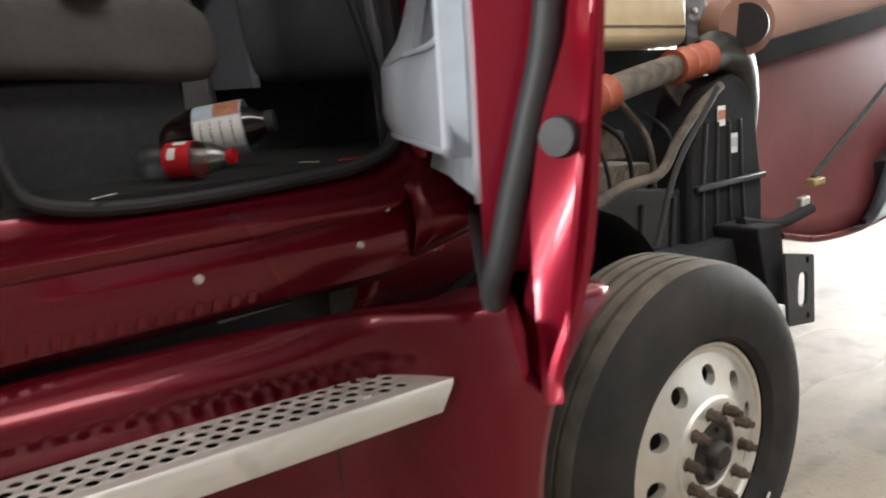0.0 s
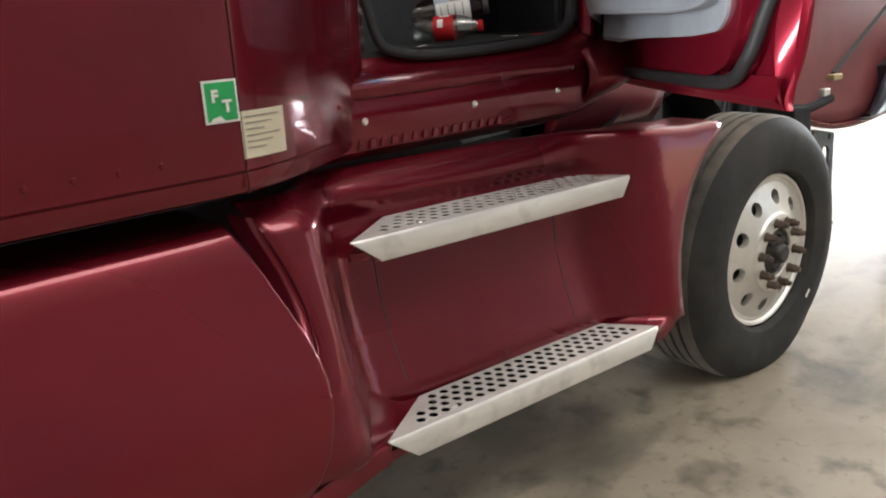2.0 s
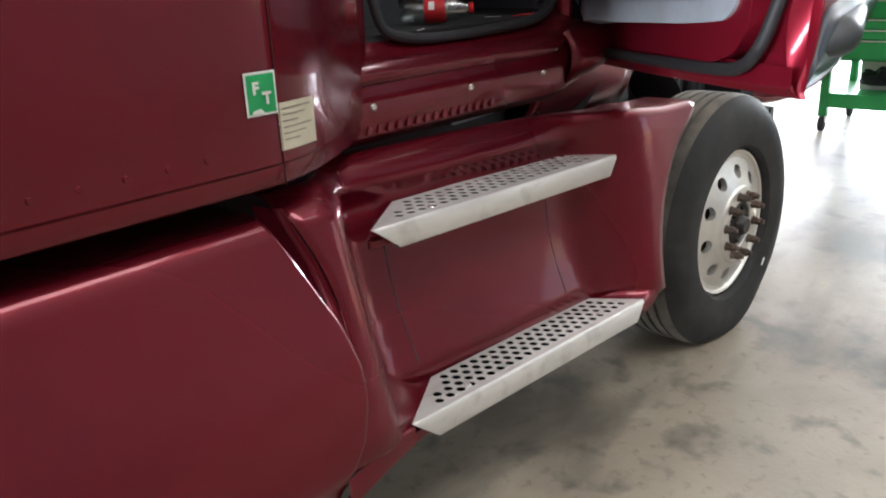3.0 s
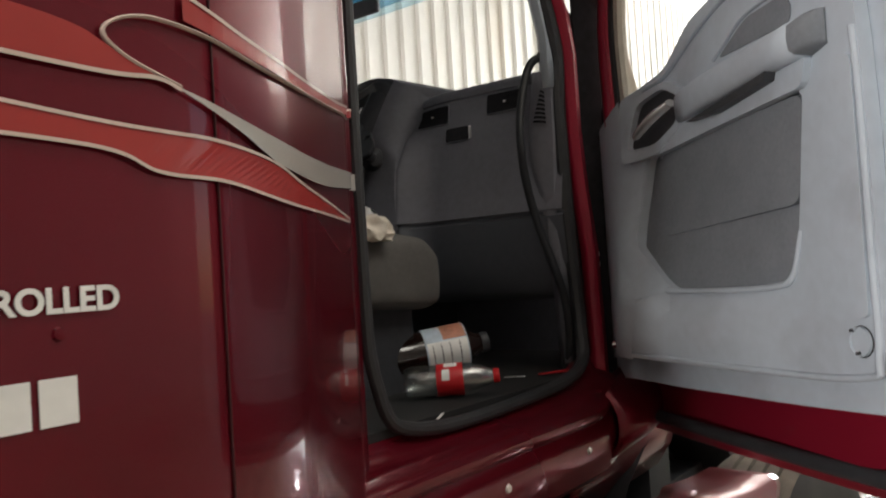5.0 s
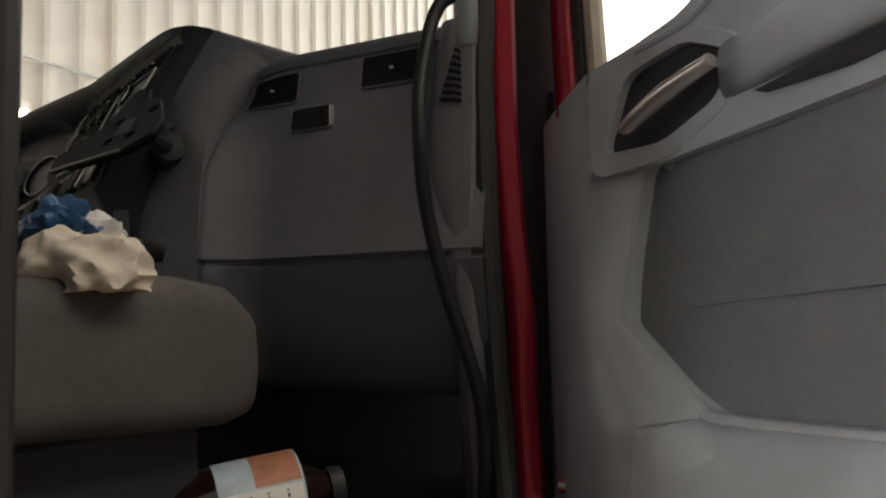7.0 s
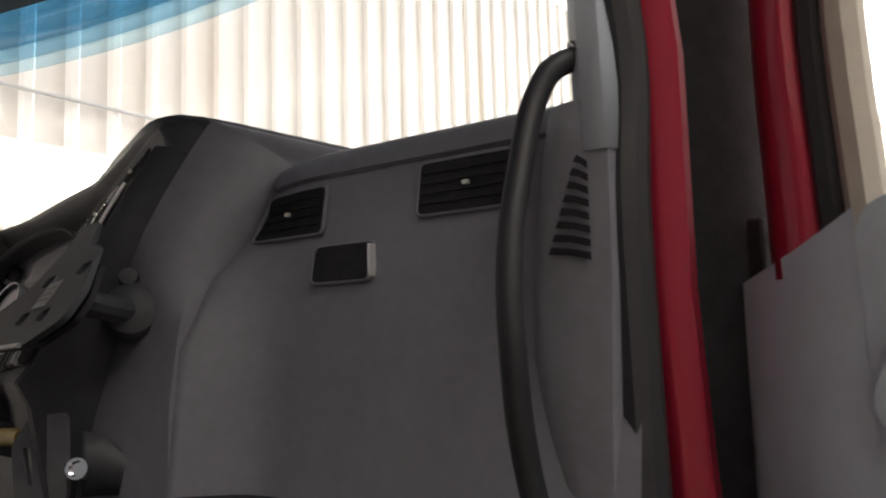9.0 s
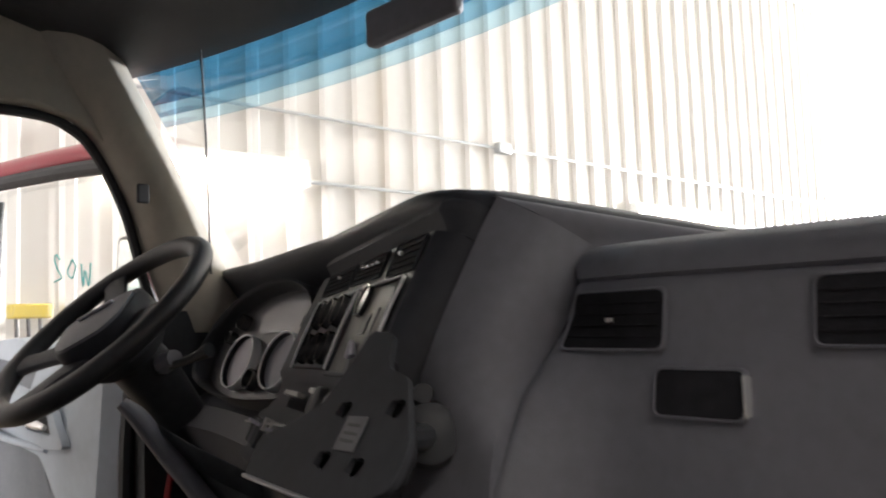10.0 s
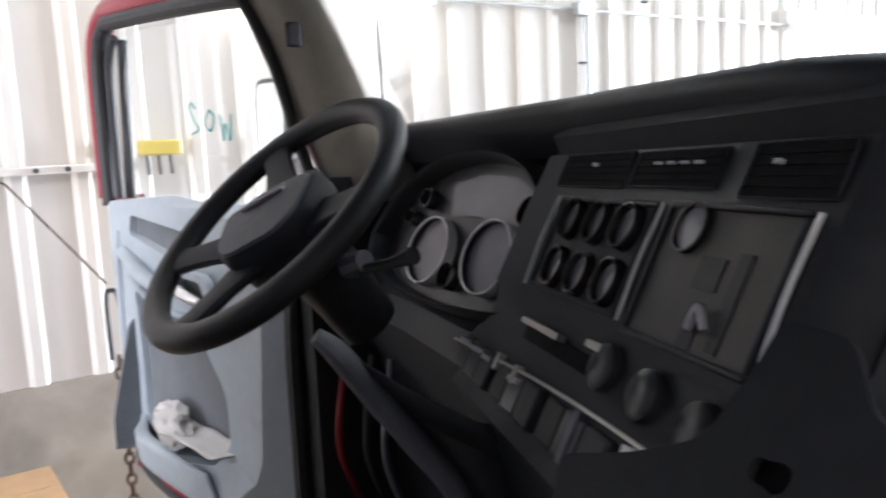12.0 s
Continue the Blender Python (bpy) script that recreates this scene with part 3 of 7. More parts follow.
# Hidden headliner kept pale so that it reflects light onto the dash.
BOUNCE_LINING = mat("pale_bounce_lining", (0.62, 0.60, 0.56), 0.85, 0, 0.08, 30, 0.3, 500)
part("headliner", box((-3.4, 0.40, 2.98), (-0.45, 2.34, 3.06)), BOUNCE_LINING, truck)
# Unseen panel added to control light bounced onto the dash.
part("bounce_panel", box((-1.98, 0.36, 1.19), (-1.95, 2.38, 2.98)), mat("dark_bounce_panel", (0.16, 0.16, 0.165), 0.9, 0, 0.2, 20, 0.4, 120, stretch=(1, 1, 0.1)), truck, "unseen dark panel behind the seats, added to limit bounced light")
part("sleeper_back_wall", box((-3.5, 0.2, 0.95), (-3.4, 2.5, 3.1)), RED, truck)
part("left_side", box((-3.4, 2.38, 0.95), (-1.35, 2.45, 3.1)), RED, truck)

# ---- decals and screws on the sleeper ----
_curve = smooth_line([(x, y, 0) for x, y in SIDE[2:]], 5)
SIDE_X = [-3.4, -2.6] + [p.x for p in _curve] + [-1.315, -1.30, -1.275, -1.255, -1.235]
SIDE_Y = [0.178, 0.178] + [p.y for p in _curve] + [0.41, 0.435, 0.44, 0.46, 0.49]
def side_y(x):
    return float(np.interp(x, SIDE_X, SIDE_Y))


def decal(poly_lo, poly_hi, off=0.0085, n=60):
    """A film on the body side between a lower and an upper line in x and z."""
    lo, hi = (smooth_line([(x, 0, z) for x, z in p], 8) for p in (poly_lo, poly_hi))
    rows = [[], []]
    for i in range(n + 1):
        for r, l in ((0, lo), (1, hi)):
            k = i / n * (len(l) - 1)
            j = min(int(k), len(l) - 2)
            p = l[j].lerp(l[j + 1], k - j)
            rows[r].append((p.x, side_y(p.x) - off, p.z))
    return grid(rows)


STRIPE_RED = mat("orange_red_film", (0.36, 0.022, 0.018), 0.35, 0, 0.06, 4, coat=0.5)
STRIPE_SILVER = mat("silver_film", (0.48, 0.45, 0.41), 0.35, 0.3, 0.06, 4, coat=0.5)
STRIPE_EDGE = mat("pale_film", (0.62, 0.50, 0.44), 0.35, 0, 0.05, 4, coat=0.5)
LOWS = [(-2.6, 1.60), (-2.1, 1.602), (-1.871, 1.597), (-1.803, 1.578), (-1.725, 1.574), (-1.596, 1.559), (-1.351, 1.555)]
LOWT = [(-2.6, 1.66), (-2.1, 1.635), (-1.87, 1.616), (-1.802, 1.612), (-1.737, 1.610), (-1.642, 1.599), (-1.551, 1.579), (-1.351, 1.556)]
part("stripe", decal(LOWS, LOWT), STRIPE_RED, truck, "orange-red film stripe", smooth=False)
part("stripe_border", decal([(x, z - 0.0035) for x, z in LOWS], LOWS, 0.0097), STRIPE_EDGE, truck)
part("stripe_border", decal(LOWT, [(x, z + 0.0035) for x, z in LOWT], 0.0097), STRIPE_EDGE, truck)
SIL0 = [(-1.776, 1.655), (-1.702, 1.626), (-1.621, 1.599), (-1.49, 1.592), (-1.335, 1.606), (-1.238, 1.613)]
SIL1 = [(-1.776, 1.657), (-1.685, 1.636), (-1.592, 1.624), (-1.48, 1.622), (-1.335, 1.632), (-1.238, 1.640)]
part("stripe", decal(SIL0, SIL1), STRIPE_SILVER, truck, "silver film stripe", smooth=False)
UP0 = [(-2.6, 1.69), (-2.1, 1.672), (-1.87, 1.662), (-1.804, 1.664), (-1.776, 1.657)]
UP1 = [(-2.6, 1.80), (-2.1, 1.72), (-1.90, 1.700), (-1.846, 1.683), (-1.776, 1.658)]
part("stripe", decal(UP0, UP1), STRIPE_RED, truck, "orange-red film stripe", smooth=False)
part("stripe_border", decal([(x, z - 0.004) for x, z in UP0], UP0, 0.0097), STRIPE_EDGE, truck)
LOOP = [(-1.776, 1.658), (-1.83, 1.676), (-1.852, 1.694), (-1.838, 1.709), (-1.803, 1.717), (-1.74, 1.712), (-1.66, 1.70), (-1.573, 1.698), (-1.45, 1.706), (-1.36, 1.716), (-1.238, 1.735)]
part("stripe_border", tube([(x, side_y(x) - 0.0075, z) for x, z in LOOP], 0.0032, 6, flat=0.6), STRIPE_EDGE, truck)
L20 = [(-1.77, 1.722), (-1.682, 1.706), (-1.573, 1.700), (-1.45, 1.707), (-1.36, 1.717), (-1.238, 1.736)]
L21 = [(-1.77, 1.745), (-1.682, 1.722), (-1.573, 1.712), (-1.45, 1.717), (-1.36, 1.727), (-1.238, 1.747)]
part("stripe", decal(L20, L21), STRIPE_RED, truck, "orange-red film stripe", smooth=False)
part("stripe_border", decal(L21, [(x, z + 0.004) for x, z in L21], 0.0097), STRIPE_EDGE, truck)

WHITE_INK = mat("white_lettering", (0.78, 0.78, 0.76), 0.4)
INK = mat("dark_print", (0.05, 0.05, 0.05), 0.6)


def lettering(text, x, z, size, material, y=None, extrude=0.0004, parent=None, bold=0.0, align="RIGHT"):
    cu = bpy.data.curves.new("lettering", "FONT")
    cu.body, cu.size, cu.align_x, cu.extrude, cu.offset = text, size, align, extrude, bold
    cu.materials.append(material)
    ob = new("lettering", cu)
    ob.matrix_world = pose(x, y if y is not None else side_y(x) - 0.0062, z, 90, 0, 0)
    ob.parent = parent or truck
    return ob


lettering("TURE CONTROLLED", -1.848, 1.4575, 0.0285, WHITE_INK, bold=0.0009)
lettering("OF", -2.013, 1.484, 0.030, WHITE_INK, bold=0.0009)
for k in range(5):
    x1 = -1.888 - 0.0375 * k
    bm = bmesh.new()
    box((x1 - 0.031, 0.1725, 1.3675), (x1, 0.1735, 1.4055), bm)
    part("number_bar", bm, WHITE_INK, truck, smooth=False)


def sticker():
    st = new("green_sticker")
    st.parent = truck
    x0, x1, z0, z1 = -1.804, -1.739, 1.122, 1.195
    st_w = mat("white_vinyl", (0.74, 0.74, 0.70), 0.45)
    part("backing", grid([[(x0, 0.1725, z0), (x1, 0.174, z0)], [(x0, 0.1725, z1), (x1, 0.174, z1)]]), st_w, st, solid=0.0006, smooth=False)
    part("green_field", grid([[(x0 + 0.004, 0.1713, z0 + 0.004), (x1 - 0.004, 0.1725, z0 + 0.004)], [(x0 + 0.004, 0.1713, z1 - 0.004), (x1 - 0.004, 0.1725, z1 - 0.004)]]), mat("green_vinyl", (0.02, 0.34, 0.10), 0.45, 0, 0.1, 60), st, smooth=False)
    lettering("F", -1.790, 1.159, 0.028, st_w, 0.1700, parent=st, bold=0.0012, align="LEFT")
    lettering("T", -1.770, 1.141, 0.028, st_w, 0.1704, parent=st, bold=0.0012, align="LEFT")
    part("worn_corner", grid([[(x0 + 0.01, 0.1708, z0 + 0.004), (x0 + 0.036, 0.1712, z0 + 0.004)], [(x0 + 0.012, 0.1708, z0 + 0.009), (x0 + 0.028, 0.1712, z0 + 0.012)]]), st_w, st, smooth=False)
    nt_ = new("paper_notice")
    nt_.parent = truck
    xs = [lerp(-1.737, -1.632, i / 24) for i in range(25)]
    part("paper", grid([[(x, side_y(x) - 0.0055, z - 0.02 * (x + 1.737)) for x in xs] for z in (1.053, 1.137)]), mat("yellowed_paper", (0.62, 0.57, 0.43), 0.7, 0, 0.08, 30), nt_, smooth=False)
    for k in range(6):
        z = 1.125 - k * 0.011
        xa, xb = -1.728, -1.645 - 0.02 * ((k * 7) % 3)
        xs = [lerp(xa, xb, i / 6) for i in range(7)]
        part("print_bar", grid([[(x, side_y(x) - 0.0066, z + q - 0.02 * (x + 1.737)) for x in xs] for q in (0, 0.0028)]), mat("grey_print", (0.3, 0.28, 0.22), 0.7) if k == 0 else bpy.data.materials["grey_print"], nt_, smooth=False)


sticker()
for k in range(20):
    x = -1.889 - 0.0705 * k
    part("screw", lathe([(0, -0.004), (0.005, -0.003), (0.0065, 0.001)], 10, "y", (x, 0.1745, 1.066)), RED, truck)
for x, z in ((-1.90, 1.44), (-2.25, 1.44), (-1.42, 1.10)):
    part("screw", lathe([(0, -0.004), (0.005, -0.003), (0.0065, 0.001)], 10, "y", (x, side_y(x) - 0.0035, z)), RED, truck)
# seam between sleeper and cab corner
part("body_seam", box((-1.7355, 0.1775, 0.99), (-1.7338, 0.1815, 3.0)), mat("seam_shadow_red", (0.045, 0.003, 0.005), 0.7), truck)

# ---- hinge pillar ----
bm = bmesh.new()
PILL = ((1.10, -0.405, 0.448), (1.25, -0.388, 0.458), (1.4, -0.376, 0.468), (1.5, -0.386, 0.465), (1.65, -0.395, 0.476), (1.8, -0.407, 0.480), (2.0, -0.410, 0.479), (2.1, -0.43, 0.482), (2.5, -0.59, 0.53))
grid([[(x - 0.016, y + 0.022, z), (x - 0.012, y + 0.004, z), (x - 0.002, y - 0.008, z), (x + 0.012, y - 0.007, z), (x + 0.020, y + 0.004, z), (x + 0.030, y + 0.016, z), (x + 0.11, y + 0.06, z)] for z, x, y in PILL], bm)
part("hinge_pillar", bm, RED_LIT, truck, solid=0.01)

part("pillar_bolt", lathe([(0, -0.012), (0.009, -0.010), (0.011, 0.0)], 10, "y", (-0.362, 0.470, 1.488)), ALU, truck)
part("pillar_bolt", lathe([(0, -0.012), (0.009, -0.010), (0.011, 0.0)], 10, "y", (-0.362, 0.470, 1.462)), ALU, truck)
part("door_striker", lathe([(0, -0.03), (0.009, -0.028), (0.010, 0.0)], 10, "y", (-0.41, 0.41, 1.262)), CHROME, truck)
# Black filler added to close a bright gap beside the pillar.
part("pillar_filler", prism([(-0.444, 0.522), (-0.424, 0.496), (-0.392, 0.492), (-0.30, 0.50), (-0.15, 0.56), (-0.18, 0.60), (-0.40, 0.57)], 1.20, 2.12), BLACK, truck)
# Black filler painted as the shade in the open hinge gap.
part("hinge_gap_shade", prism([(-0.376, 0.488), (-0.352, 0.462), (-0.320, 0.440), (-0.28, 0.425), (-0.21, 0.43), (-0.17, 0.54), (-0.30, 0.505)], 1.12, 2.30), MATT_BLACK, truck, "black filler standing for the shaded hinge gap", bevel=0.008)
for z in (1.36, 1.83):
    hg = part("hinge_leaf", box((-0.325, 0.430, z - 0.035), (-0.275, 0.452, z + 0.035)), MATT_BLACK, truck, bevel=0.004)
    for dz in (-0.02, 0.02):
        part("hinge_bolt", lathe([(0, -0.008), (0.008, -0.007), (0.009, 0.0)], 8, "y", (-0.30, 0.429, z + dz)), GREASE, hg)
for z in (1.55, 1.63, 2.0):
    part("wire_clip", box((-0.300, 0.440, z - 0.008), (-0.27, 0.458, z + 0.008)), RUST, truck, bevel=0.002)

# red cowl bulge under the hinge
bm = bmesh.new()
rows = []
for i in range(13):
    t = i / 12
    a = math.pi * t
    rows.append([(-0.50 + 0.30 * u, 0.43 - 0.115 * math.sin(a) * (0.55 + 0.45 * math.sin(math.pi * u)), 0.99 + 0.17 * (1 - math.cos(a)) / 2 + 0.07 * u) for u in [k / 8 for k in range(9)]])
part("cowl_bulge", grid(rows), RED, truck, solid=0.006)

part("cowl_side", grid([[(x, y + 0.02 * (x + 0.5) ** 2, z) for x in [lerp(-0.60, 0.02, i / 10) for i in range(11)]] for y, z in ((0.50, 0.86), (0.455, 0.93), (0.44, 0.98), (0.44, 1.05), (0.455, 1.12), (0.47, 1.2))]), RED, truck, solid=0.006)

# pale strip added for the light patch in the slot above the steps
part("pale_gap_strip", prism([(-0.885, 0.936), (-0.685, 0.955), (-0.69, 0.933), (-0.875, 0.926)], 0.518, 0.526, "y"), GREY, truck, "pale strip added for the light patch in the gap")
# seals round the doorway
part("door_seal", tube([(-1.22, 0.475, 2.9), (-1.225, 0.475, 1.6), (-1.215, 0.465, 1.28), (-1.12, 0.455, 1.19), (-0.75, 0.455, 1.185), (-0.50, 0.462, 1.215), (-0.435, 0.487, 1.32), (-0.432, 0.503, 1.55), (-0.436, 0.508, 1.85), (-0.446, 0.505, 2.05), (-0.60, 0.53, 2.45)], [0.012, 0.012, 0.012, 0.013, 0.014, 0.016, 0.018, 0.019, 0.019, 0.019, 0.019], 10), RUBBER, truck, "black rubber door seal")

# ---- doors ----
def right_trim(dp, k, belt, door, M):
    """Inner trim of the right door: flange, raised panel, pocket, armrest and pull."""
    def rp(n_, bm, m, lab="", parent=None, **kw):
        # the trim is shifted along the view rays, so that its outline fits the camera
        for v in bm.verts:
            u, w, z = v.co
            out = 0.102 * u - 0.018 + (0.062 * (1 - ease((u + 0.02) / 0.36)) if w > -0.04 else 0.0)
            # the low bin bulge near the hinge, pushed out along the same view rays
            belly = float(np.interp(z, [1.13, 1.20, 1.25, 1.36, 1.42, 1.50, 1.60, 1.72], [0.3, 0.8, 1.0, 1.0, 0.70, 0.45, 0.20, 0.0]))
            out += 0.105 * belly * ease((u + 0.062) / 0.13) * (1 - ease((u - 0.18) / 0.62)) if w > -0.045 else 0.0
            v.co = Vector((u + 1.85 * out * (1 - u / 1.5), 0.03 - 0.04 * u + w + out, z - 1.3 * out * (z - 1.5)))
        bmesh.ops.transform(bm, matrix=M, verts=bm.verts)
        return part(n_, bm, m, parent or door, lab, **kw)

    def fine(poly, n=4):
        """More points along each side, so that the swell bends it."""
        out = []
        for a, b in zip(poly, poly[1:] + poly[:1]):
            out += [tuple(Vector(a).lerp(Vector(b), q / n)) for q in range(n)]
        return out
    flange = rounded([(-0.06, 1.15), (0.215, 1.158), (0.579, 1.175), (0.89, 1.192), (0.940, 1.225), (0.950, 1.42), (0.950, 1.67), (0.945, 1.87), (0.90, 2.03), (0.545, 2.013), (0.410, 1.975), (0.30, 1.898), (0.20, 1.884), (0.08, 1.862), (-0.06, 1.815)], 0.05, 6)
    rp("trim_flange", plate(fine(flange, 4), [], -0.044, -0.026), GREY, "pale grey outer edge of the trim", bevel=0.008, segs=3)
    pocket = rounded([(0.230, 1.706), (0.768, 1.746), (0.745, 1.58), (0.722, 1.425), (0.660, 1.402), (0.316, 1.390), (0.156, 1.500)], 0.022, 4)
    panel = rounded([(0.120, 1.212), (0.60, 1.232), (0.876, 1.248), (0.909, 1.288), (0.912, 1.45), (0.910, 1.68), (0.905, 1.80), (0.89, 1.96), (0.86, 2.005), (0.56, 2.000), (0.425, 1.968), (0.315, 1.892), (0.20, 1.876), (0.10, 1.868), (0.105, 1.70), (0.070, 1.497), (0.158, 1.362)], 0.03, 4)
    bm = plate(fine(panel, 3), [fine(pocket, 2)], -0.024, 0.0)
    bmesh.ops.subdivide_edges(bm, edges=[e for e in bm.edges if abs(e.verts[0].co.y - e.verts[1].co.y) < 1e-5 and e.calc_length() > 0.05], cuts=2)
    bmesh.ops.triangulate(bm, faces=bm.faces)
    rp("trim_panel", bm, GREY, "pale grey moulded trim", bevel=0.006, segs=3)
    # the trim turns away towards the hinge
    rows = []
    zz = [1.22, 1.29, 1.362, 1.43, 1.497, 1.60, 1.70, 1.80, 1.868]
    uu = [0.122, 0.140, 0.160, 0.118, 0.074, 0.092, 0.108, 0.104, 0.102]
    for i in range(41):
        z = lerp(1.868, 1.205, i / 40)
        uc = float(np.interp(z, zz, uu))
        fall = 0.048 * ease((z - 1.66) / 0.2)
        rows.append([(lerp(uc, -0.062, q), float(np.interp(q, [0, 0.25, 0.65, 1.0, 1.03], [0.001, -0.003, -0.010, -0.020, -0.037])), z - fall * q) for q in (0, 0.06, 0.14, 0.25, 0.38, 0.52, 0.65, 0.78, 0.9, 1.0, 1.03)])
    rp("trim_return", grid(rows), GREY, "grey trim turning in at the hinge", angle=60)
    # sloped facet between the crease and the pocket
    edge_ = [(0.105, 1.70, 0.222, 1.700), (0.088, 1.60, 0.190, 1.605), (0.072, 1.497, 0.156, 1.500), (0.115, 1.43, 0.236, 1.445), (0.160, 1.362, 0.316, 1.389)]
    rp("pocket_facet", grid([[(a, 0.001, b), (lerp(a, c, 0.35), 0.006, lerp(b, d, 0.35)), (lerp(a, c, 0.9), 0.002, lerp(b, d, 0.9)), (c, -0.010, d)] for a, b, c, d in edge_]), GREY, angle=70)
    rp("map_pocket", plate(fine([(0.14, 1.38), (0.75, 1.385), (0.79, 1.76), (0.21, 1.73)], 6), [], -0.026, -0.021), GREY_DARK, "dark grey woven pocket lining")
    rp("pocket_pad", plate(fine(rounded([(0.268, 1.515), (0.735, 1.549), (0.760, 1.742), (0.275, 1.706)], 0.028), 4), [], -0.020, -0.004), GREY_DARK, "dark grey padded insert", bevel=0.006, segs=3)
    rp("pocket_lip", tube([(0.300, 0.002, 1.396), (0.316, 0.005, 1.388), (0.45, 0.006, 1.390), (0.655, 0.005, 1.400), (0.712, 0.002, 1.420), (0.738, 0.0, 1.50)], [0.004, 0.007, 0.006, 0.006, 0.006, 0.004], 10), GREY)
    rp("lower_line", tube([(0.125, 0.0, 1.218), (0.60, 0.001, 1.238), (0.868, 0.001, 1.254), (0.900, 0.0, 1.290), (0.900, 0.0, 1.45), (0.899, 0.0, 1.70), (0.894, 0.0, 1.82)], 0.0065, 10), GREY)
    rp("side_swell", plate(rounded([(0.852, 1.35), (0.890, 1.35), (0.892, 1.60), (0.890, 1.775), (0.862, 1.785), (0.846, 1.74)], 0.02), [], -0.004, 0.006), GREY, bevel=0.005, segs=3)
    # moulding that carries the armrest
    rp("armrest_base", plate(fine(rounded([(0.130, 1.722), (0.200, 1.706), (0.285, 1.702), (0.55, 1.726), (0.783, 1.746), (0.80, 1.80), (0.60, 1.79), (0.43, 1.775), (0.30, 1.73)], 0.015), 1), [], -0.004, 0.014), GREY, "grey ledge under the armrest", bevel=0.006, segs=3)
    bezel = fine(rounded([(0.120, 1.722), (0.150, 1.700), (0.300, 1.704), (0.405, 1.752), (0.425, 1.822), (0.345, 1.862), (0.195, 1.846)], 0.03), 1)
    inner_ = fine(rounded([(0.158, 1.732), (0.285, 1.727), (0.385, 1.762), (0.402, 1.812), (0.330, 1.846), (0.215, 1.832)], 0.025), 1)
    rp("handle_bezel", plate(bezel, [inner_], -0.002, 0.018), GREY, "dark-edged pull recess", bevel=0.005, segs=3)
    rp("handle_recess", plate(inner_, [], 0.001, 0.0045), DASH_TRIM)
    rp("door_lever", tube([(0.222, 0.026, 1.752), (0.235, 0.030, 1.756), (0.27, 0.036, 1.766), (0.325, 0.038, 1.782), (0.392, 0.032, 1.800)], [0.007, 0.012, 0.014, 0.015, 0.012], 16, flat=0.75), LEVER, "bright metal door lever")
    # armrest: a slab with a soft front edge
    rows = []
    for q in range(9):
        u = lerp(0.395, 0.800, q / 8)
        zt, zb = lerp(1.816, 1.852, q / 8), lerp(1.757, 1.797, q / 8)
        w = 0.046 * min(1.0, 0.55 + q * 0.22)
        rows.append([(u, 0.0, zt + 0.006), (u, w * 0.7, zt + 0.003), (u, w * 0.95, zt - 0.006), (u, w, lerp(zb, zt, 0.5)), (u, w * 0.93, zb + 0.008), (u, w * 0.7, zb), (u, 0.0, zb - 0.002)])
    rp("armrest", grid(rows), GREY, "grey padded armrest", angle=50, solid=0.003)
    rows = [[(u, w * f, lerp(zb, zt, h)) for f, h in ((0, 1.1), (0.7, 1.05), (0.95, 0.9), (1, 0.5), (0.93, 0.12), (0.7, 0.0), (0, -0.03))] for u, w, zt, zb in ((0.800, 0.0462, 1.852, 1.797), (0.822, 0.040, 1.858, 1.803), (0.836, 0.024, 1.862, 1.808), (0.840, 0.004, 1.862, 1.81))]
    rp("armrest_end", grid(rows), GREY_DARK, "dark grey armrest end", angle=50)
    rp("armrest_underside", plate(fine([(0.45, 1.748), (0.60, 1.770), (0.722, 1.789), (0.716, 1.772), (0.690, 1.768), (0.55, 1.748)], 2), [], 0.010, 0.034), BLACK)
    # Flat dark plate on the panel; only its colour marks the recess.
    rp("upper_pocket", plate(fine(rounded([(0.530, 1.860), (0.560, 1.878), (0.628, 1.914), (0.735, 1.922), (0.758, 1.900), (0.750, 1.868)], 0.02), 1), [], -0.002, 0.0025), GREY_DARK, "flat dark grey plate standing for the upper recess")
    rp("upper_pocket_rim", tube([(0.512, 0.002, 1.862), (0.552, 0.003, 1.884), (0.622, 0.003, 1.920), (0.735, 0.003, 1.930), (0.768, 0.002, 1.905)], 0.0045, 8), GREY)
    rp("belt_line", tube([(0.22, 0.002, 1.868), (0.32, 0.004, 1.876), (0.45, 0.004, 1.935), (0.58, 0.003, 1.975), (0.80, 0.002, 1.985)], 0.006, 8), GREY)
    c = (0.866, 0, 1.312)
    rp("speaker_cap", lathe([(0.0, 0.004), (0.0205, 0.004), (0.0215, 0.0065), (0.0238, 0.0065), (0.0245, 0.0)], 28, "y", c), GREY, "round cover cap with two slots")
    rp("cap_gap", lathe([(0.0247, 0.001), (0.0256, 0.0030), (0.0266, 0.001)], 28, "y", c), RUBBER)
    for a, b in ((0.851, 1.330), (0.862, 1.293)):
        rp("cap_slot", plate([(a - 0.004, b - 0.0035), (a + 0.004, b - 0.002), (a + 0.004, b + 0.0035), (a - 0.004, b + 0.002)], [], 0.003, 0.0075), BLACK)


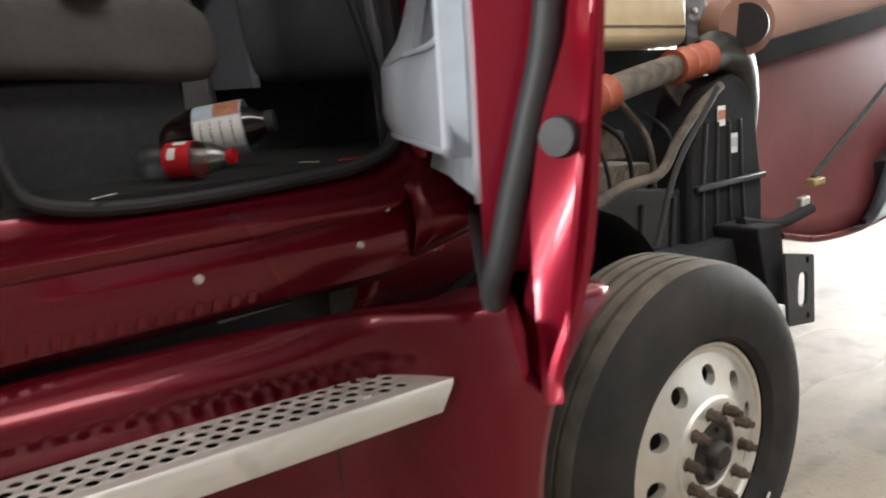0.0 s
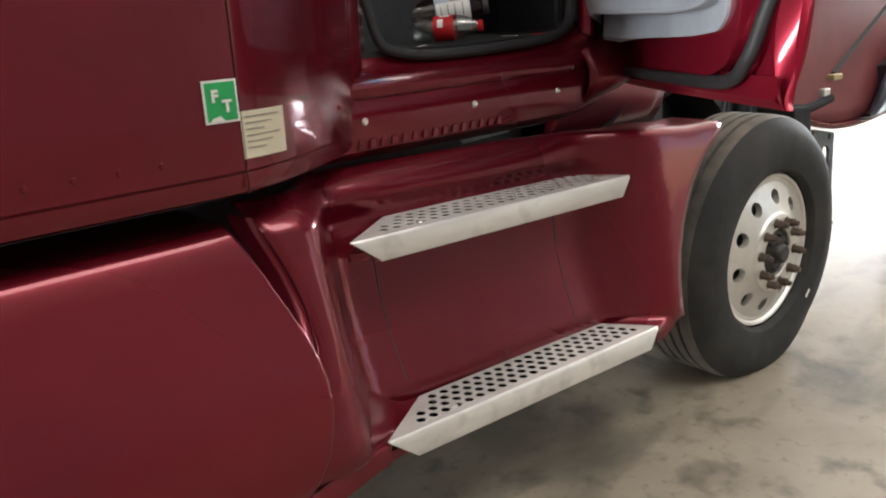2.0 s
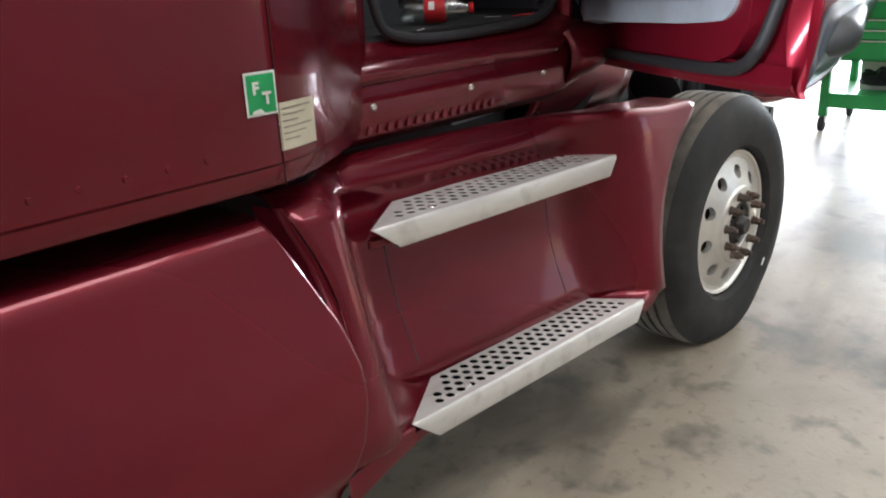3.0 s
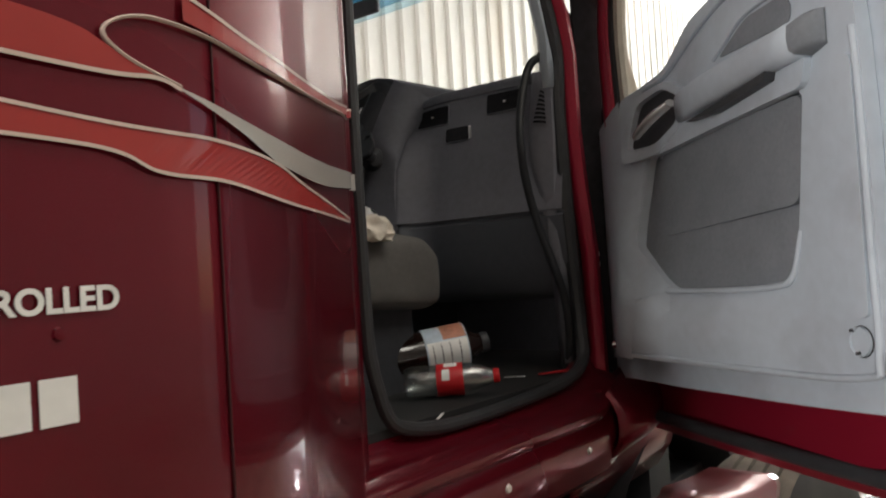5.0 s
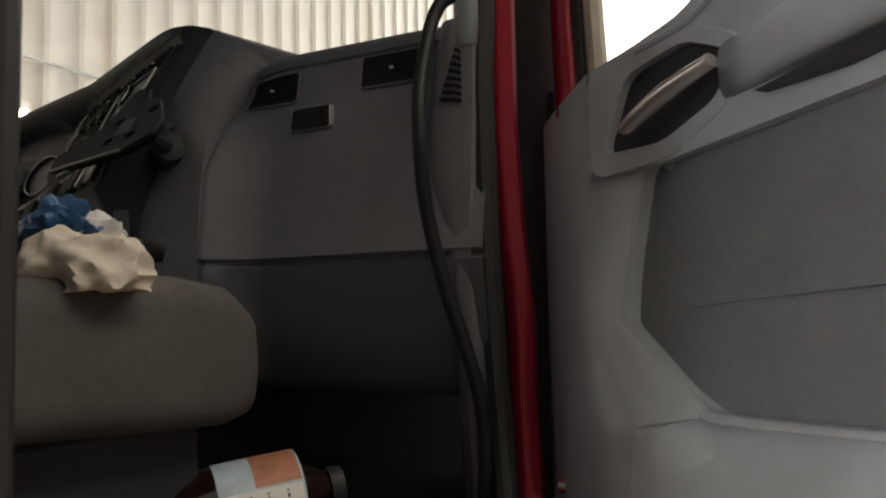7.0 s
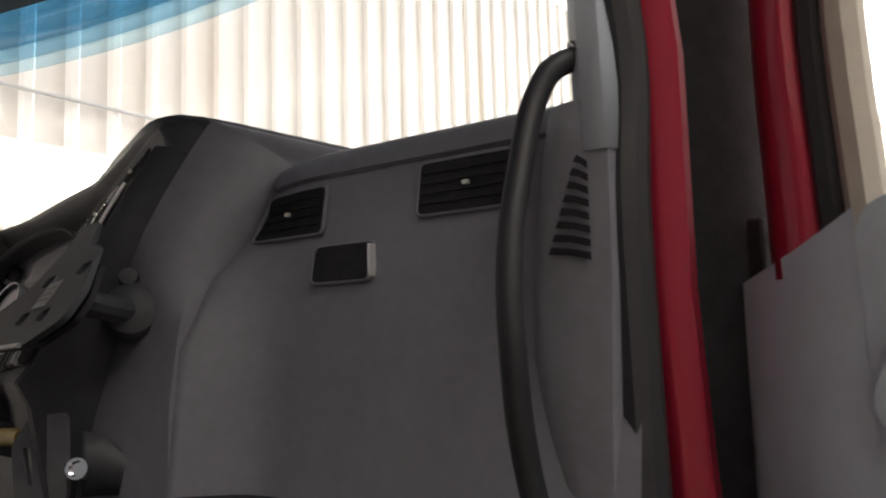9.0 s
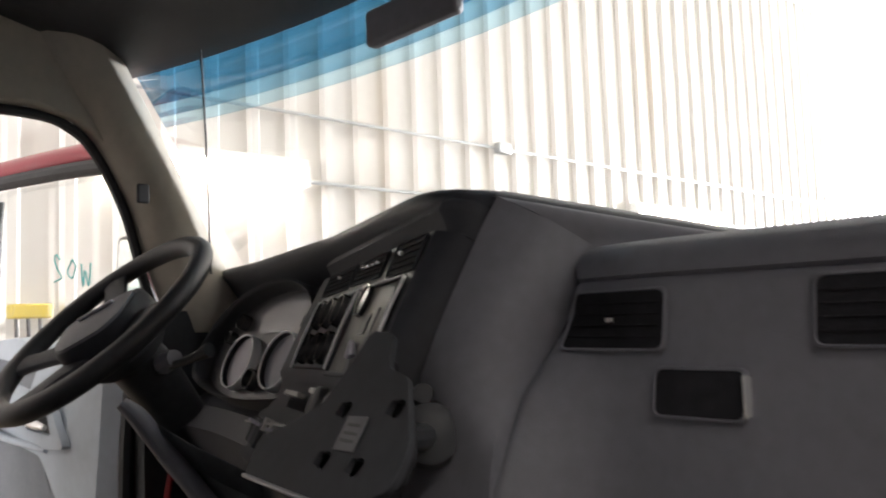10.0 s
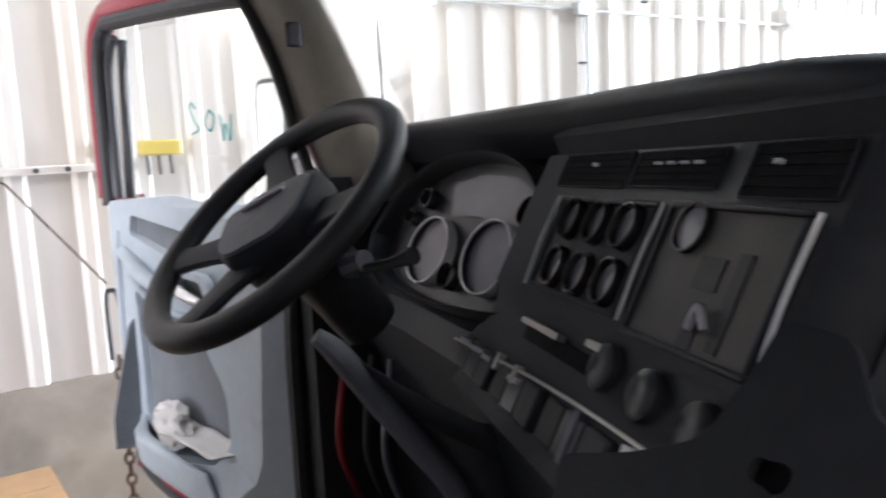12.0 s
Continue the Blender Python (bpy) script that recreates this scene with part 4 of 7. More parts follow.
def left_trim(dp, k, belt, door, M):
    """Inner trim of the left door."""
    # trim panel with its map pocket
    trim = rounded([(0.03, 1.175), (0.86 * k, 1.207), (0.945 * k, 1.225), (0.965 * k, 1.34), (0.972 * k, 1.62), (0.968 * k, belt[2]), (0.60 * k, belt[2] + 0.01), (0.45 * k, belt[1]), (0.33 * k, belt[1]), (0.14 * k, belt[0]), (-0.04, belt[0] - 0.02), (-0.05, 1.40), (-0.01, 1.24)], 0.035)
    pocket = rounded([(0.245 * k, 1.70), (0.765 * k, 1.735), (0.745 * k, 1.56), (0.735 * k, 1.40), (0.70 * k, 1.352), (0.16 * k, 1.335), (0.085 * k, 1.42), (0.125 * k, 1.56)], 0.03)
    upper = rounded([(0.30 * k, 1.862), (0.78 * k, 1.895), (0.775 * k, 1.950), (0.33 * k, 1.930)], 0.02)
    dp("trim_panel", plate(trim, [pocket, upper], -0.028, 0.010), GREY, "pale grey moulded trim", bevel=0.008, segs=3)
    dp("trim_edge", plate(rounded([(0.02, 1.155), (0.88 * k, 1.178), (0.965 * k, 1.215), (0.985 * k, 1.34), (0.992 * k, 1.62), (0.985 * k, 1.9), (0.10, 1.80)], 0.05), [], -0.03, -0.012), GREY, bevel=0.006)
    dp("map_pocket", plate(pocket, [], -0.0115, -0.0075), GREY_DARK, "dark grey woven pocket lining")
    dp("pocket_pad", plate(rounded([(0.26 * k, 1.70), (0.74 * k, 1.725), (0.725 * k, 1.545), (0.26 * k, 1.508), (0.235 * k, 1.55)], 0.03), [], -0.008, -0.003), GREY_DARK, bevel=0.004)
    bm = bmesh.new()
    bins = [(0.03, 1.225, 0.006), (0.10, 1.23, 0.014), (0.25, 1.235, 0.020), (0.50, 1.24, 0.022), (0.66, 1.245, 0.019), (0.80, 1.25, 0.012), (0.90, 1.255, 0.009)]
    grid([[(u * k, 0.004, z - 0.012) for u, z, w in bins], [(u * k, w * 0.9 + 0.004, z) for u, z, w in bins], [(u * k, w, z + 0.06) for u, z, w in bins], [(lerp(u, 0.42, 0.04) * k, w * 0.8, 1.333 + 0.02 * u) for u, z, w in bins], [(lerp(u, 0.42, 0.06) * k, w * 0.5, 1.336 + 0.02 * u) for u, z, w in bins]], bm)
    bmesh.ops.subdivide_edges(bm, edges=bm.edges, cuts=3, use_grid_fill=True, smooth=0.6)
    dp("pocket_front", bm, GREY, solid=0.004, angle=60)
    # Dark end panel added; its colour carries the shade inside the bin.
    dp("bin_end", prism([(0.0, 1.24), (0.085, 1.245), (0.085, 1.345), (0.03, 1.62), (0.0, 1.66)], 0.80 * k, 0.815 * k, "x"), GREY_DARK, "dark far end of the door bin", bevel=0.004)
    dp("upper_pocket", plate(upper, [], -0.0115, -0.0075), GREY_DARK)
    dp("side_ridge", tube([(0.885 * k, 0.006, 1.90), (0.90 * k, 0.012, 1.80), (0.915 * k, 0.012, 1.5), (0.918 * k, 0.010, 1.30), (0.86 * k, 0.008, 1.235), (0.5 * k, 0.008, 1.222), (0.12 * k, 0.006, 1.205)], 0.012, 10), GREY)
    # armrest and pull
    dp("armrest_pad", tube([(0.40 * k, 0.02, 1.795), (0.62 * k, 0.022, 1.815), (0.84 * k, 0.016, 1.84)], [0.020, 0.022, 0.018], 12), GREY)
    dp("grab_ledge", tube([(0.20 * k, 0.008, 1.715), (0.45 * k, 0.014, 1.735), (0.80 * k, 0.012, 1.768)], 0.010, 10), GREY)
    dp("handle_bezel", plate(rounded([(0.07 * k, 1.725), (0.17 * k, 1.72), (0.32 * k, 1.765), (0.325 * k, 1.855), (0.15 * k, 1.845)], 0.025), [rounded([(0.14 * k, 1.757), (0.28 * k, 1.772), (0.285 * k, 1.835), (0.165 * k, 1.825)], 0.015)], 0.008, 0.026), GREY, bevel=0.006)
    dp("handle_recess", plate(rounded([(0.135 * k, 1.75), (0.285 * k, 1.768), (0.29 * k, 1.838), (0.16 * k, 1.83)], 0.012), [], 0.009, 0.0125), BLACK)
    dp("door_lever", tube([(0.158 * k, 0.031, 1.780), (0.21 * k, 0.036, 1.790), (0.30 * k, 0.032, 1.808)], [0.007, 0.012, 0.014], 14, flat=1.2), LEVER, "bright metal door lever")
    dp("lower_step_line", tube([(0.0, 0.004, 1.235), (0.20 * k, 0.012, 1.225), (0.88 * k, 0.012, 1.245)], 0.005, 8), GREY)
    bm = lathe([(0.0, 0.0135), (0.0205, 0.0135), (0.0215, 0.0165), (0.0238, 0.0165), (0.0245, 0.010)], 28, "y", (0.886 * k, 0, 1.309))
    dp("speaker_cap", bm, GREY)
    dp("cap_gap", lathe([(0.0247, 0.0110), (0.0256, 0.0142), (0.0266, 0.0110)], 28, "y", (0.886 * k, 0, 1.309)), RUBBER)
    for dx, dz in ((-0.012, 0.022), (0.0, -0.022)):
        dp("cap_slot", plate([(0.886 * k + dx - 0.004, 1.309 + dz - 0.003), (0.886 * k + dx + 0.004, 1.309 + dz - 0.003), (0.886 * k + dx + 0.004, 1.309 + dz + 0.003), (0.886 * k + dx - 0.004, 1.309 + dz + 0.003)], [], 0.0105, 0.0175), BLACK)


def build_door(name, M, length, label, belt, fit_shear, fit_eye, mirror=False):
    door = new(name)
    door.parent = truck
    door["label"] = label
    cu, cw, cz = fit_eye

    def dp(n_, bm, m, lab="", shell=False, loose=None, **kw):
        # the shell is sheared; the swollen trim slides towards a viewpoint to fit the camera's view
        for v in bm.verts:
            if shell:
                v.co.y += fit_shear * v.co.x
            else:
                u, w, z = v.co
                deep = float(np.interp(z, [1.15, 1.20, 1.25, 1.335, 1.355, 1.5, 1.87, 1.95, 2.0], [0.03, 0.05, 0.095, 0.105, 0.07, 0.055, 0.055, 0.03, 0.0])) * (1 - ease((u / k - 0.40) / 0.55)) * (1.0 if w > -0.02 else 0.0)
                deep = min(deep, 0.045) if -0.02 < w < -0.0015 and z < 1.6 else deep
                q = (fit_shear * u + deep) / (cw - w - fit_shear * (cu - u))
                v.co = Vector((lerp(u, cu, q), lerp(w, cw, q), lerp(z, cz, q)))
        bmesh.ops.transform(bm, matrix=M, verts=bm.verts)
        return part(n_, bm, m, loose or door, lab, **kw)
    k = length / 1.17
    # shut face of the rear edge: channel, inner crest, outer crest at each height
    edge = [(1.088, 1.150, 0.010, 1.165, 0.004, 1.172, 0.001), (1.110, 1.09, 0.020, 1.135, 0.002, 1.157, -0.002), (1.156, 1.070, 0.014, 1.118, 0.002, 1.150, -0.019), (1.20, 1.075, 0.006, 1.113, 0.003, 1.143, -0.031), (1.25, 1.080, -0.002, 1.116, 0.002, 1.137, -0.038), (1.32, 1.09, -0.014, 1.130, -0.008, 1.135, -0.043), (1.41, 1.10, -0.030, 1.145, -0.030, 1.137, -0.047), (1.6, 1.10, -0.034, 1.145, -0.036, 1.140, -0.051), (belt[2] - 0.03, 1.09, -0.034, 1.135, -0.036, 1.130, -0.051)]
    rows = []
    for z, ua, wa, ui, wi, uo, wo in edge:
        line = [(1.045, wa - 0.012), (ua, wa - 0.010), (lerp(ua, ui, 0.6), lerp(wa, wi, 0.6) - 0.004), (ui - 0.005, wi - 0.001), (ui, wi), (lerp(ui, uo, 0.14), lerp(wi, wo, 0.14) - 0.004), (lerp(ui, uo, 0.5), lerp(wi, wo, 0.5) - 0.004), (lerp(ui, uo, 0.86), lerp(wi, wo, 0.86) - 0.003), (uo, wo), (uo + 0.003, wo - 0.005), (uo + 0.002, wo - 0.012), (uo - 0.03, wo - 0.016)]
        rows.append([(u * k, w - 0.062 * u, z) for u, w in line])
    fine = []
    cols = [smooth_line(c, 4) for c in zip(*rows)]
    for i in range(len(cols[0])):
        fine.append([c[i] for c in cols])
    dp("shut_face", grid(fine), RED_LIT, shell=True, angle=30)
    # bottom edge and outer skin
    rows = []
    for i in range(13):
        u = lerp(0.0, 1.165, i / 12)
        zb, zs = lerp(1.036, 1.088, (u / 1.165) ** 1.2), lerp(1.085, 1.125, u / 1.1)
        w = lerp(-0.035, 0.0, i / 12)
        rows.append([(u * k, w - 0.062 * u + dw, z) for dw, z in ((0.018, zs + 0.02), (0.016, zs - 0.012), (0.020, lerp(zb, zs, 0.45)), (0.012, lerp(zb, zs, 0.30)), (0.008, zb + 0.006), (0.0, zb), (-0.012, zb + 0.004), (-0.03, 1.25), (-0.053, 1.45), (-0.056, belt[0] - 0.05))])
    dp("outer_skin", grid(rows), RED_LIT, shell=True, angle=30)
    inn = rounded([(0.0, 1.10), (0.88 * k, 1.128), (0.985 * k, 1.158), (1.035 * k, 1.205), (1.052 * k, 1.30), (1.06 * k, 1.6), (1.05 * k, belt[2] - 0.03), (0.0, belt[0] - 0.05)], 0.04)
    dp("inner_frame", plate(inn, [], -0.095, -0.024), RED_LIT, shell=True, bevel=0.010, segs=3)
    seal = [(0.02, 0.0, 1.083), (0.5, 0.015, 1.098), (0.90, 0.026, 1.117), (1.01, 0.030, 1.135), (1.06, 0.032, 1.165), (1.078, 0.024, 1.20), (1.09, 0.014, 1.25), (1.102, 0.0, 1.31), (1.11, -0.020, 1.41), (1.112, -0.026, 1.6), (1.11, -0.026, 1.85), (1.08, -0.026, 2.1), (1.04, -0.026, 2.4)]
    dp("rubber_seal", tube([(u * k, w - 0.062 * u, z) for u, w, z in seal], 0.0145, 12), RUBBER, "black rubber seal", shell=True)
    bm = lathe([(0, -0.009), (0.016, -0.008), (0.0185, 0.0)], 28, "x")
    bmesh.ops.transform(bm, matrix=Matrix.Translation((1.128 * k, -0.022 - 0.070, 1.302)) @ pose(0, 0, 0, 0, 0, 212), verts=bm.verts)
    dp("latch_bumper", bm, BLACK, shell=True)
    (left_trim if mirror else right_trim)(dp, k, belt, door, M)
    # window frame
    if mirror:
        dp("window_frame", tube([(1.085, -0.055, 1.95), (1.078, -0.055, 2.29), (1.045, -0.053, 2.41), (0.97, -0.052, 2.462), (0.85, -0.05, 2.470), (0.25, -0.05, 2.44), (0.03, -0.05, 2.40)], 0.034, 12), RED_LIT, shell=True)
        dp("window_channel", tube([(1.035, -0.035, 1.93), (1.028, -0.035, 2.28), (0.995, -0.033, 2.385), (0.94, -0.032, 2.425), (0.85, -0.03, 2.432), (0.25, -0.03, 2.40), (0.03, -0.03, 2.36)], 0.022, 10), RUBBER, "black rubber glass channel", shell=True)
        dp("window_run", tube([(0.985, -0.045, 1.93), (0.978, -0.045, 2.27), (0.95, -0.043, 2.36), (0.91, -0.042, 2.395)], 0.012, 8), BLACK, shell=True)
        outline = [(0.02, 1.86), (1.03, 1.9), (0.97, 2.42), (0.04, 2.38)]
    else:
        outline = [(0.08, belt[0] - 0.05), (1.08 * k, 1.9), (1.04 * k, 2.52), (0.24, 2.6)]
        dp("window_post", tube([(0.085, 0.030, belt[0] - 0.06), (0.078, 0.030, 2.1), (0.13, 0.0, 2.4), (0.24, -0.04, 2.62)], [0.030, 0.026, 0.026, 0.028], 16), RED_LIT, shell=True)
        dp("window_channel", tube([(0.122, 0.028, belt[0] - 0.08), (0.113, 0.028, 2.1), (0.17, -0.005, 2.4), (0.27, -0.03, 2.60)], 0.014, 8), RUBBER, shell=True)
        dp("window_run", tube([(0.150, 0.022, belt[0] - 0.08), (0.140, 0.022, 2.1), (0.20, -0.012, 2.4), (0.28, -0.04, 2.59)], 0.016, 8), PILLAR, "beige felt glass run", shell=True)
        dp("window_rear_post", tube([(1.12 * k, -0.06, 1.93), (1.11 * k, -0.055, 2.2), (1.06 * k, -0.05, 2.55), (0.9 * k, -0.05, 2.64), (0.5 * k, -0.05, 2.66), (0.22, -0.05, 2.62)], 0.03, 10), RED_LIT, shell=True)
        dp("window_rear_channel", tube([(1.09 * k, -0.045, 1.90), (1.08 * k, -0.042, 2.2), (1.035 * k, -0.04, 2.5), (0.9 * k, -0.04, 2.61), (0.5 * k, -0.04, 2.63)], 0.017, 8), RUBBER, shell=True)
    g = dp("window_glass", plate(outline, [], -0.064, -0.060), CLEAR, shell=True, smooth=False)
    g.visible_shadow = False
    return door, dp


PILLAR = mat("beige_grey_pillar_trim", (0.42, 0.385, 0.32), 0.55, 0, 0.08, 40, 0.3, 900)
CLEAR = glass("clear_glass", (0.97, 0.985, 0.98))
MR = pose(-0.28, 0.43, 0, 0, 0, 230) @ Matrix.Diagonal((1, -1, 1, 1))
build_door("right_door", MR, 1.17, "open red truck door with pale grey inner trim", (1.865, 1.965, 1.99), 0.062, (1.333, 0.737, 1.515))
ML = pose(-0.30, 2.30, -0.07, 0, 0, 94.3)
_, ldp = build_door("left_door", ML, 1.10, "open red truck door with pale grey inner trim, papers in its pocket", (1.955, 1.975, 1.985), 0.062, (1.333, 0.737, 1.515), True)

# marker scrawl on the left window
MARK = mat("teal_marker", (0.10, 0.44, 0.42), 0.6)
for u0, z0, pts in ((0.50, 2.150, ((0, 0.03), (0.02, 0.045), (0.03, 0.03), (0.01, 0.0), (-0.01, -0.02), (0.03, -0.03))), (0.43, 2.145, ((0, 0.03), (-0.02, 0.01), (0, -0.02), (0.025, 0.0), (0, 0.03))), (0.36, 2.130, ((0.02, 0.03), (0.01, -0.03), (0.0, 0.01), (-0.02, -0.03), (-0.03, 0.03)))):
    ldp("marker_stroke", tube([(u0 + a, -0.056, z0 + b) for a, b in pts], 0.0022, 6), MARK, shell=True)

# ---- dashboard ----
dash = tagged(new("dashboard"), "charcoal moulded truck dashboard with round gauges and open trim", "dashboard")


def plan_x(y):
    return float(np.interp(y, [0.50, 0.56, 0.65, 0.8, 0.93, 0.985, 1.02, 1.05], [-0.405, -0.408, -0.412, -0.412, -0.411, -0.421, -0.452, -0.49]))


prof = [(0.12, 1.375), (0.0, 1.385), (-0.025, 1.41), (-0.045, 1.48), (-0.055, 1.56), (-0.058, 1.592), (-0.050, 1.597), (-0.050, 1.603), (-0.060, 1.608), (-0.048, 1.68), (-0.034, 1.76), (-0.018, 1.84), (-0.004, 1.91), (0.0, 1.938), (0.003, 1.944), (0.008, 1.948), (0.003, 1.952), (0.008, 1.965), (0.018, 1.978), (0.036, 1.986), (0.07, 1.989), (0.2, 1.965), (0.55, 1.86)]
def bend(y, z):
    """The left end of the panel swings back towards the seats, more so low down."""
    return float(np.interp(z, [1.38, 1.60, 1.79, 1.823, 1.853, 1.897, 1.917, 1.95], [-0.05, -0.05, -0.064, -0.052, -0.016, 0.028, 0.041, 0.045])) * max(0.0, (y - 0.89) / 0.105) ** 2


rows = []
ys_ = [lerp(0.50, 0.985, i / 39) for i in range(40)] + [0.990, 0.9945, 0.997]
for i, y in enumerate(ys_):
    back = (0, 0.003, 0.009, 0.02)[max(0, i - 39)]
    rows.append([(min(plan_x(y), 9) + (plan_x(0.975) - plan_x(y) - 0.008 * (y - 0.975) / 0.02 if y > 0.975 else 0) + dx + bend(y, z) + (back if z < 1.955 else 0), y, z) for dx, z in prof])
# Darker copy of the dash plastic: shade low down put into the colour.
DASH_SHADED = mat("dash_plastic_shaded", (0.078, 0.083, 0.098), 0.55, 0, 0.10, 60, 0.35, 900)
part("passenger_panel", grid([r[7:] for r in rows]), DASH, dash, "charcoal grained passenger dash panel", angle=50)
part("lower_panel", grid([r[:8] for r in rows]), DASH_SHADED, dash, "blue-grey lower dash panel, darkened for shade", angle=50)


def seam_a(z):
    """Right-hand edge of the centre stack."""
    zz = [1.36, 1.60, 1.70, 1.80, 1.86, 1.903, 1.947, 1.984, 2.019, 2.05]
    return Vector((float(np.interp(z, zz, [-0.56, -0.55, -0.53, -0.508, -0.511, -0.502, -0.482, -0.461, -0.440, -0.42])), float(np.interp(z, zz, [1.14, 1.13, 1.12, 1.105, 1.09, 1.075, 1.067, 1.063, 1.06, 1.055])), z))


def seam_b(z):
    """Left-hand edge of the passenger panel, set back a little."""
    zz = [1.36, 1.60, 1.70, 1.792, 1.823, 1.858, 1.921, 1.953, 1.985, 2.03]
    return Vector((float(np.interp(z, zz, [-0.50, -0.525, -0.525, -0.512, -0.494, -0.452, -0.398, -0.380, -0.345, -0.30])), float(np.interp(z, zz, [0.995, 0.995, 0.995, 0.995, 0.998, 1.0, 1.0, 0.995, 0.985, 0.97])), z))


rows = []
for i in range(34):
    q = i / 33
    za, zb = lerp(1.37, 2.045, q), lerp(1.37, 1.985, q)
    a_, b_ = seam_a(za), seam_b(zb)
    n_ = Vector((-(a_.y - b_.y), a_.x - b_.x, 0)).normalized()
    row = [a_ + Vector((0.02, 0.01, -0.004))]
    for k in range(11):
        u = k / 10
        row.append(a_.lerp(b_, u) + n_ * lerp(0.004, 0.016, ease((za - 1.82) / 0.12)) * math.sin(math.pi * u) * (1 if abs(za - 1.60) > 0.008 else 0.7))
    row.append(b_ + Vector((0.02, -0.002, 0)))
    rows.append(row)
part("stack_flank", grid(rows), DASH, dash, "charcoal side of the centre stack", angle=50)
bm = bmesh.new()
pk = smooth_line([(-0.49, 1.03, 1.606), (-0.500, 1.065, 1.634), (-0.522, 1.10, 1.668), (-0.540, 1.112, 1.676)], 4)
grid([[p + Vector((-0.026, -0.022, 0)) for p in pk], [Vector((p.x - 0.026, p.y - 0.022, 1.606)) for p in pk]], bm)
part("lower_pocket", bm, BLACK, dash, solid=0.006)
bm = lathe([(0.0, 0.004), (0.007, 0.004), (0.0085, 0.010), (0.0115, 0.010), (0.0125, 0.0)], 28, "z")
bmesh.ops.transform(bm, matrix=Matrix.Translation((-0.572, 1.083, 1.637)) @ Vector((-0.75, -0.62, 0.2)).to_track_quat("Z", "Y").to_matrix().to_4x4(), verts=bm.verts)
part("power_socket", bm, CHROME, dash, "chrome power socket")


def vent(y0, y1, z0, z1, tab, tilt=0.0):
    """Rectangular dash outlet facing the seats."""
    v = new("air_vent")
    v.parent = dash

    def X(y, z):
        return plan_x(min(y, 0.975)) - 0.008 * max(0.0, y - 0.975) / 0.02 - 0.0040 + bend(y, z) + float(np.interp(z, [p[1] for p in prof[8:14]], [p[0] for p in prof[8:14]]))

    def ring(q, dx):
        return [(X(y, z) + dx, y, z) for y, z in rounded([(y0 - q, z0 - q), (y1 + q, z0 - q), (y1 + q, z1 + q), (y0 - q, z1 + q)], 0.008, 3)]
    bm = bmesh.new()
    grid([ring(0.0030, 0.002), ring(0.0024, -0.0018), ring(0.0008, -0.0026), ring(0.0, -0.001)], bm, close=True)
    part("bezel", bm, DASH, v)
    ny, nz = 16, 8
    part("duct", grid([[(X(y, z) - 0.0012, y, z) for z in [lerp(z0, z1, j / nz) for j in range(nz + 1)]] for y in [lerp(y0, y1, i / ny) for i in range(ny + 1)]]), MATT_BLACK, v)
    if tab:
        for k in range(1, 5):
            z = lerp(z0, z1, k / 5)
            part("slat", tube([(X(y, z) - 0.0030, y, z) for y in [lerp(y0 + 0.004, y1 - 0.004, q / 6) for q in range(7)]], 0.0009, 6), MATT_BLACK, v)
        ym, zm = (y0 + y1) / 2, (z0 + z1) / 2
        part("tab", box((X(ym, zm) - 0.008, ym - 0.003, zm - 0.002), (X(ym, zm) - 0.004, ym + 0.003, zm + 0.002)), ALU, v)


vent(0.866, 0.979, 1.884, 1.936, True)
vent(0.615, 0.733, 1.888, 1.940, True)
vent(0.789, 0.870, 1.828, 1.866, False)
part("latch_edge", box((-0.4410, 0.7845, 1.830), (-0.4290, 0.7870, 1.864)), LEVER, dash, "bright edge of the latch recess", bevel=0.0008)
# Dark filler added behind the seam to block a bright sliver.
part("dash_filler", box((-0.335, 0.80, 1.40), (-0.12, 1.12, 1.945)), MATT_BLACK, dash)

# centre stack: local axes along the panel, up it, and out of it
CA = Vector((-0.4923, 1.1265, 1.962))
CN = Vector((-0.82026, 0.36411, 0.44114))
CE = (Vector((0.40572, 0.914, 0)) - 0.045 * Vector((0.4032, -0.17898, 0.89744))).normalized()
CV = CN.cross(CE).normalized()
CV = CV if CV.z > 0 else -CV


def cp(s, t, o=0.0):
    return CA + CE * s + CV * t + CN * o


rows = []
for t, o in ((0.105, -0.12), (0.102, -0.03), (0.096, -0.006), (0.088, 0.002), (0.078, 0.002), (0.070, -0.008), (0.060, -0.016), (0.056, -0.004), (0.02, -0.002), (-0.02, 0.0), (-0.08, 0.0), (-0.118, 0.0), (-0.128, -0.008), (-0.15, -0.012), (-0.176, -0.006), (-0.186, 0.002), (-0.195, 0.004), (-0.24, 0.0), (-0.262, 0.004), (-0.28, -0.02), (-0.40, -0.11), (-0.58, -0.23)):
    row = []
    for i in range(44):
        s = lerp(-0.016, 0.55, i / 43)
        row.append(cp(s, t, o))
    rows.append(row)
part("console_face", grid(rows), DASH_TRIM, dash, "black centre stack", angle=45)
part("stack_edge", grid([[r[0], r[0] + CN * -0.004 - CE * 0.008, r[0].lerp(seam_a(r[0].z - 0.01), 0.5) - CE * 0.006, seam_a(r[0].z - 0.015) + Vector((0.004, 0.002, 0))] for r in rows[2:]]), DASH_TRIM, dash, angle=50)


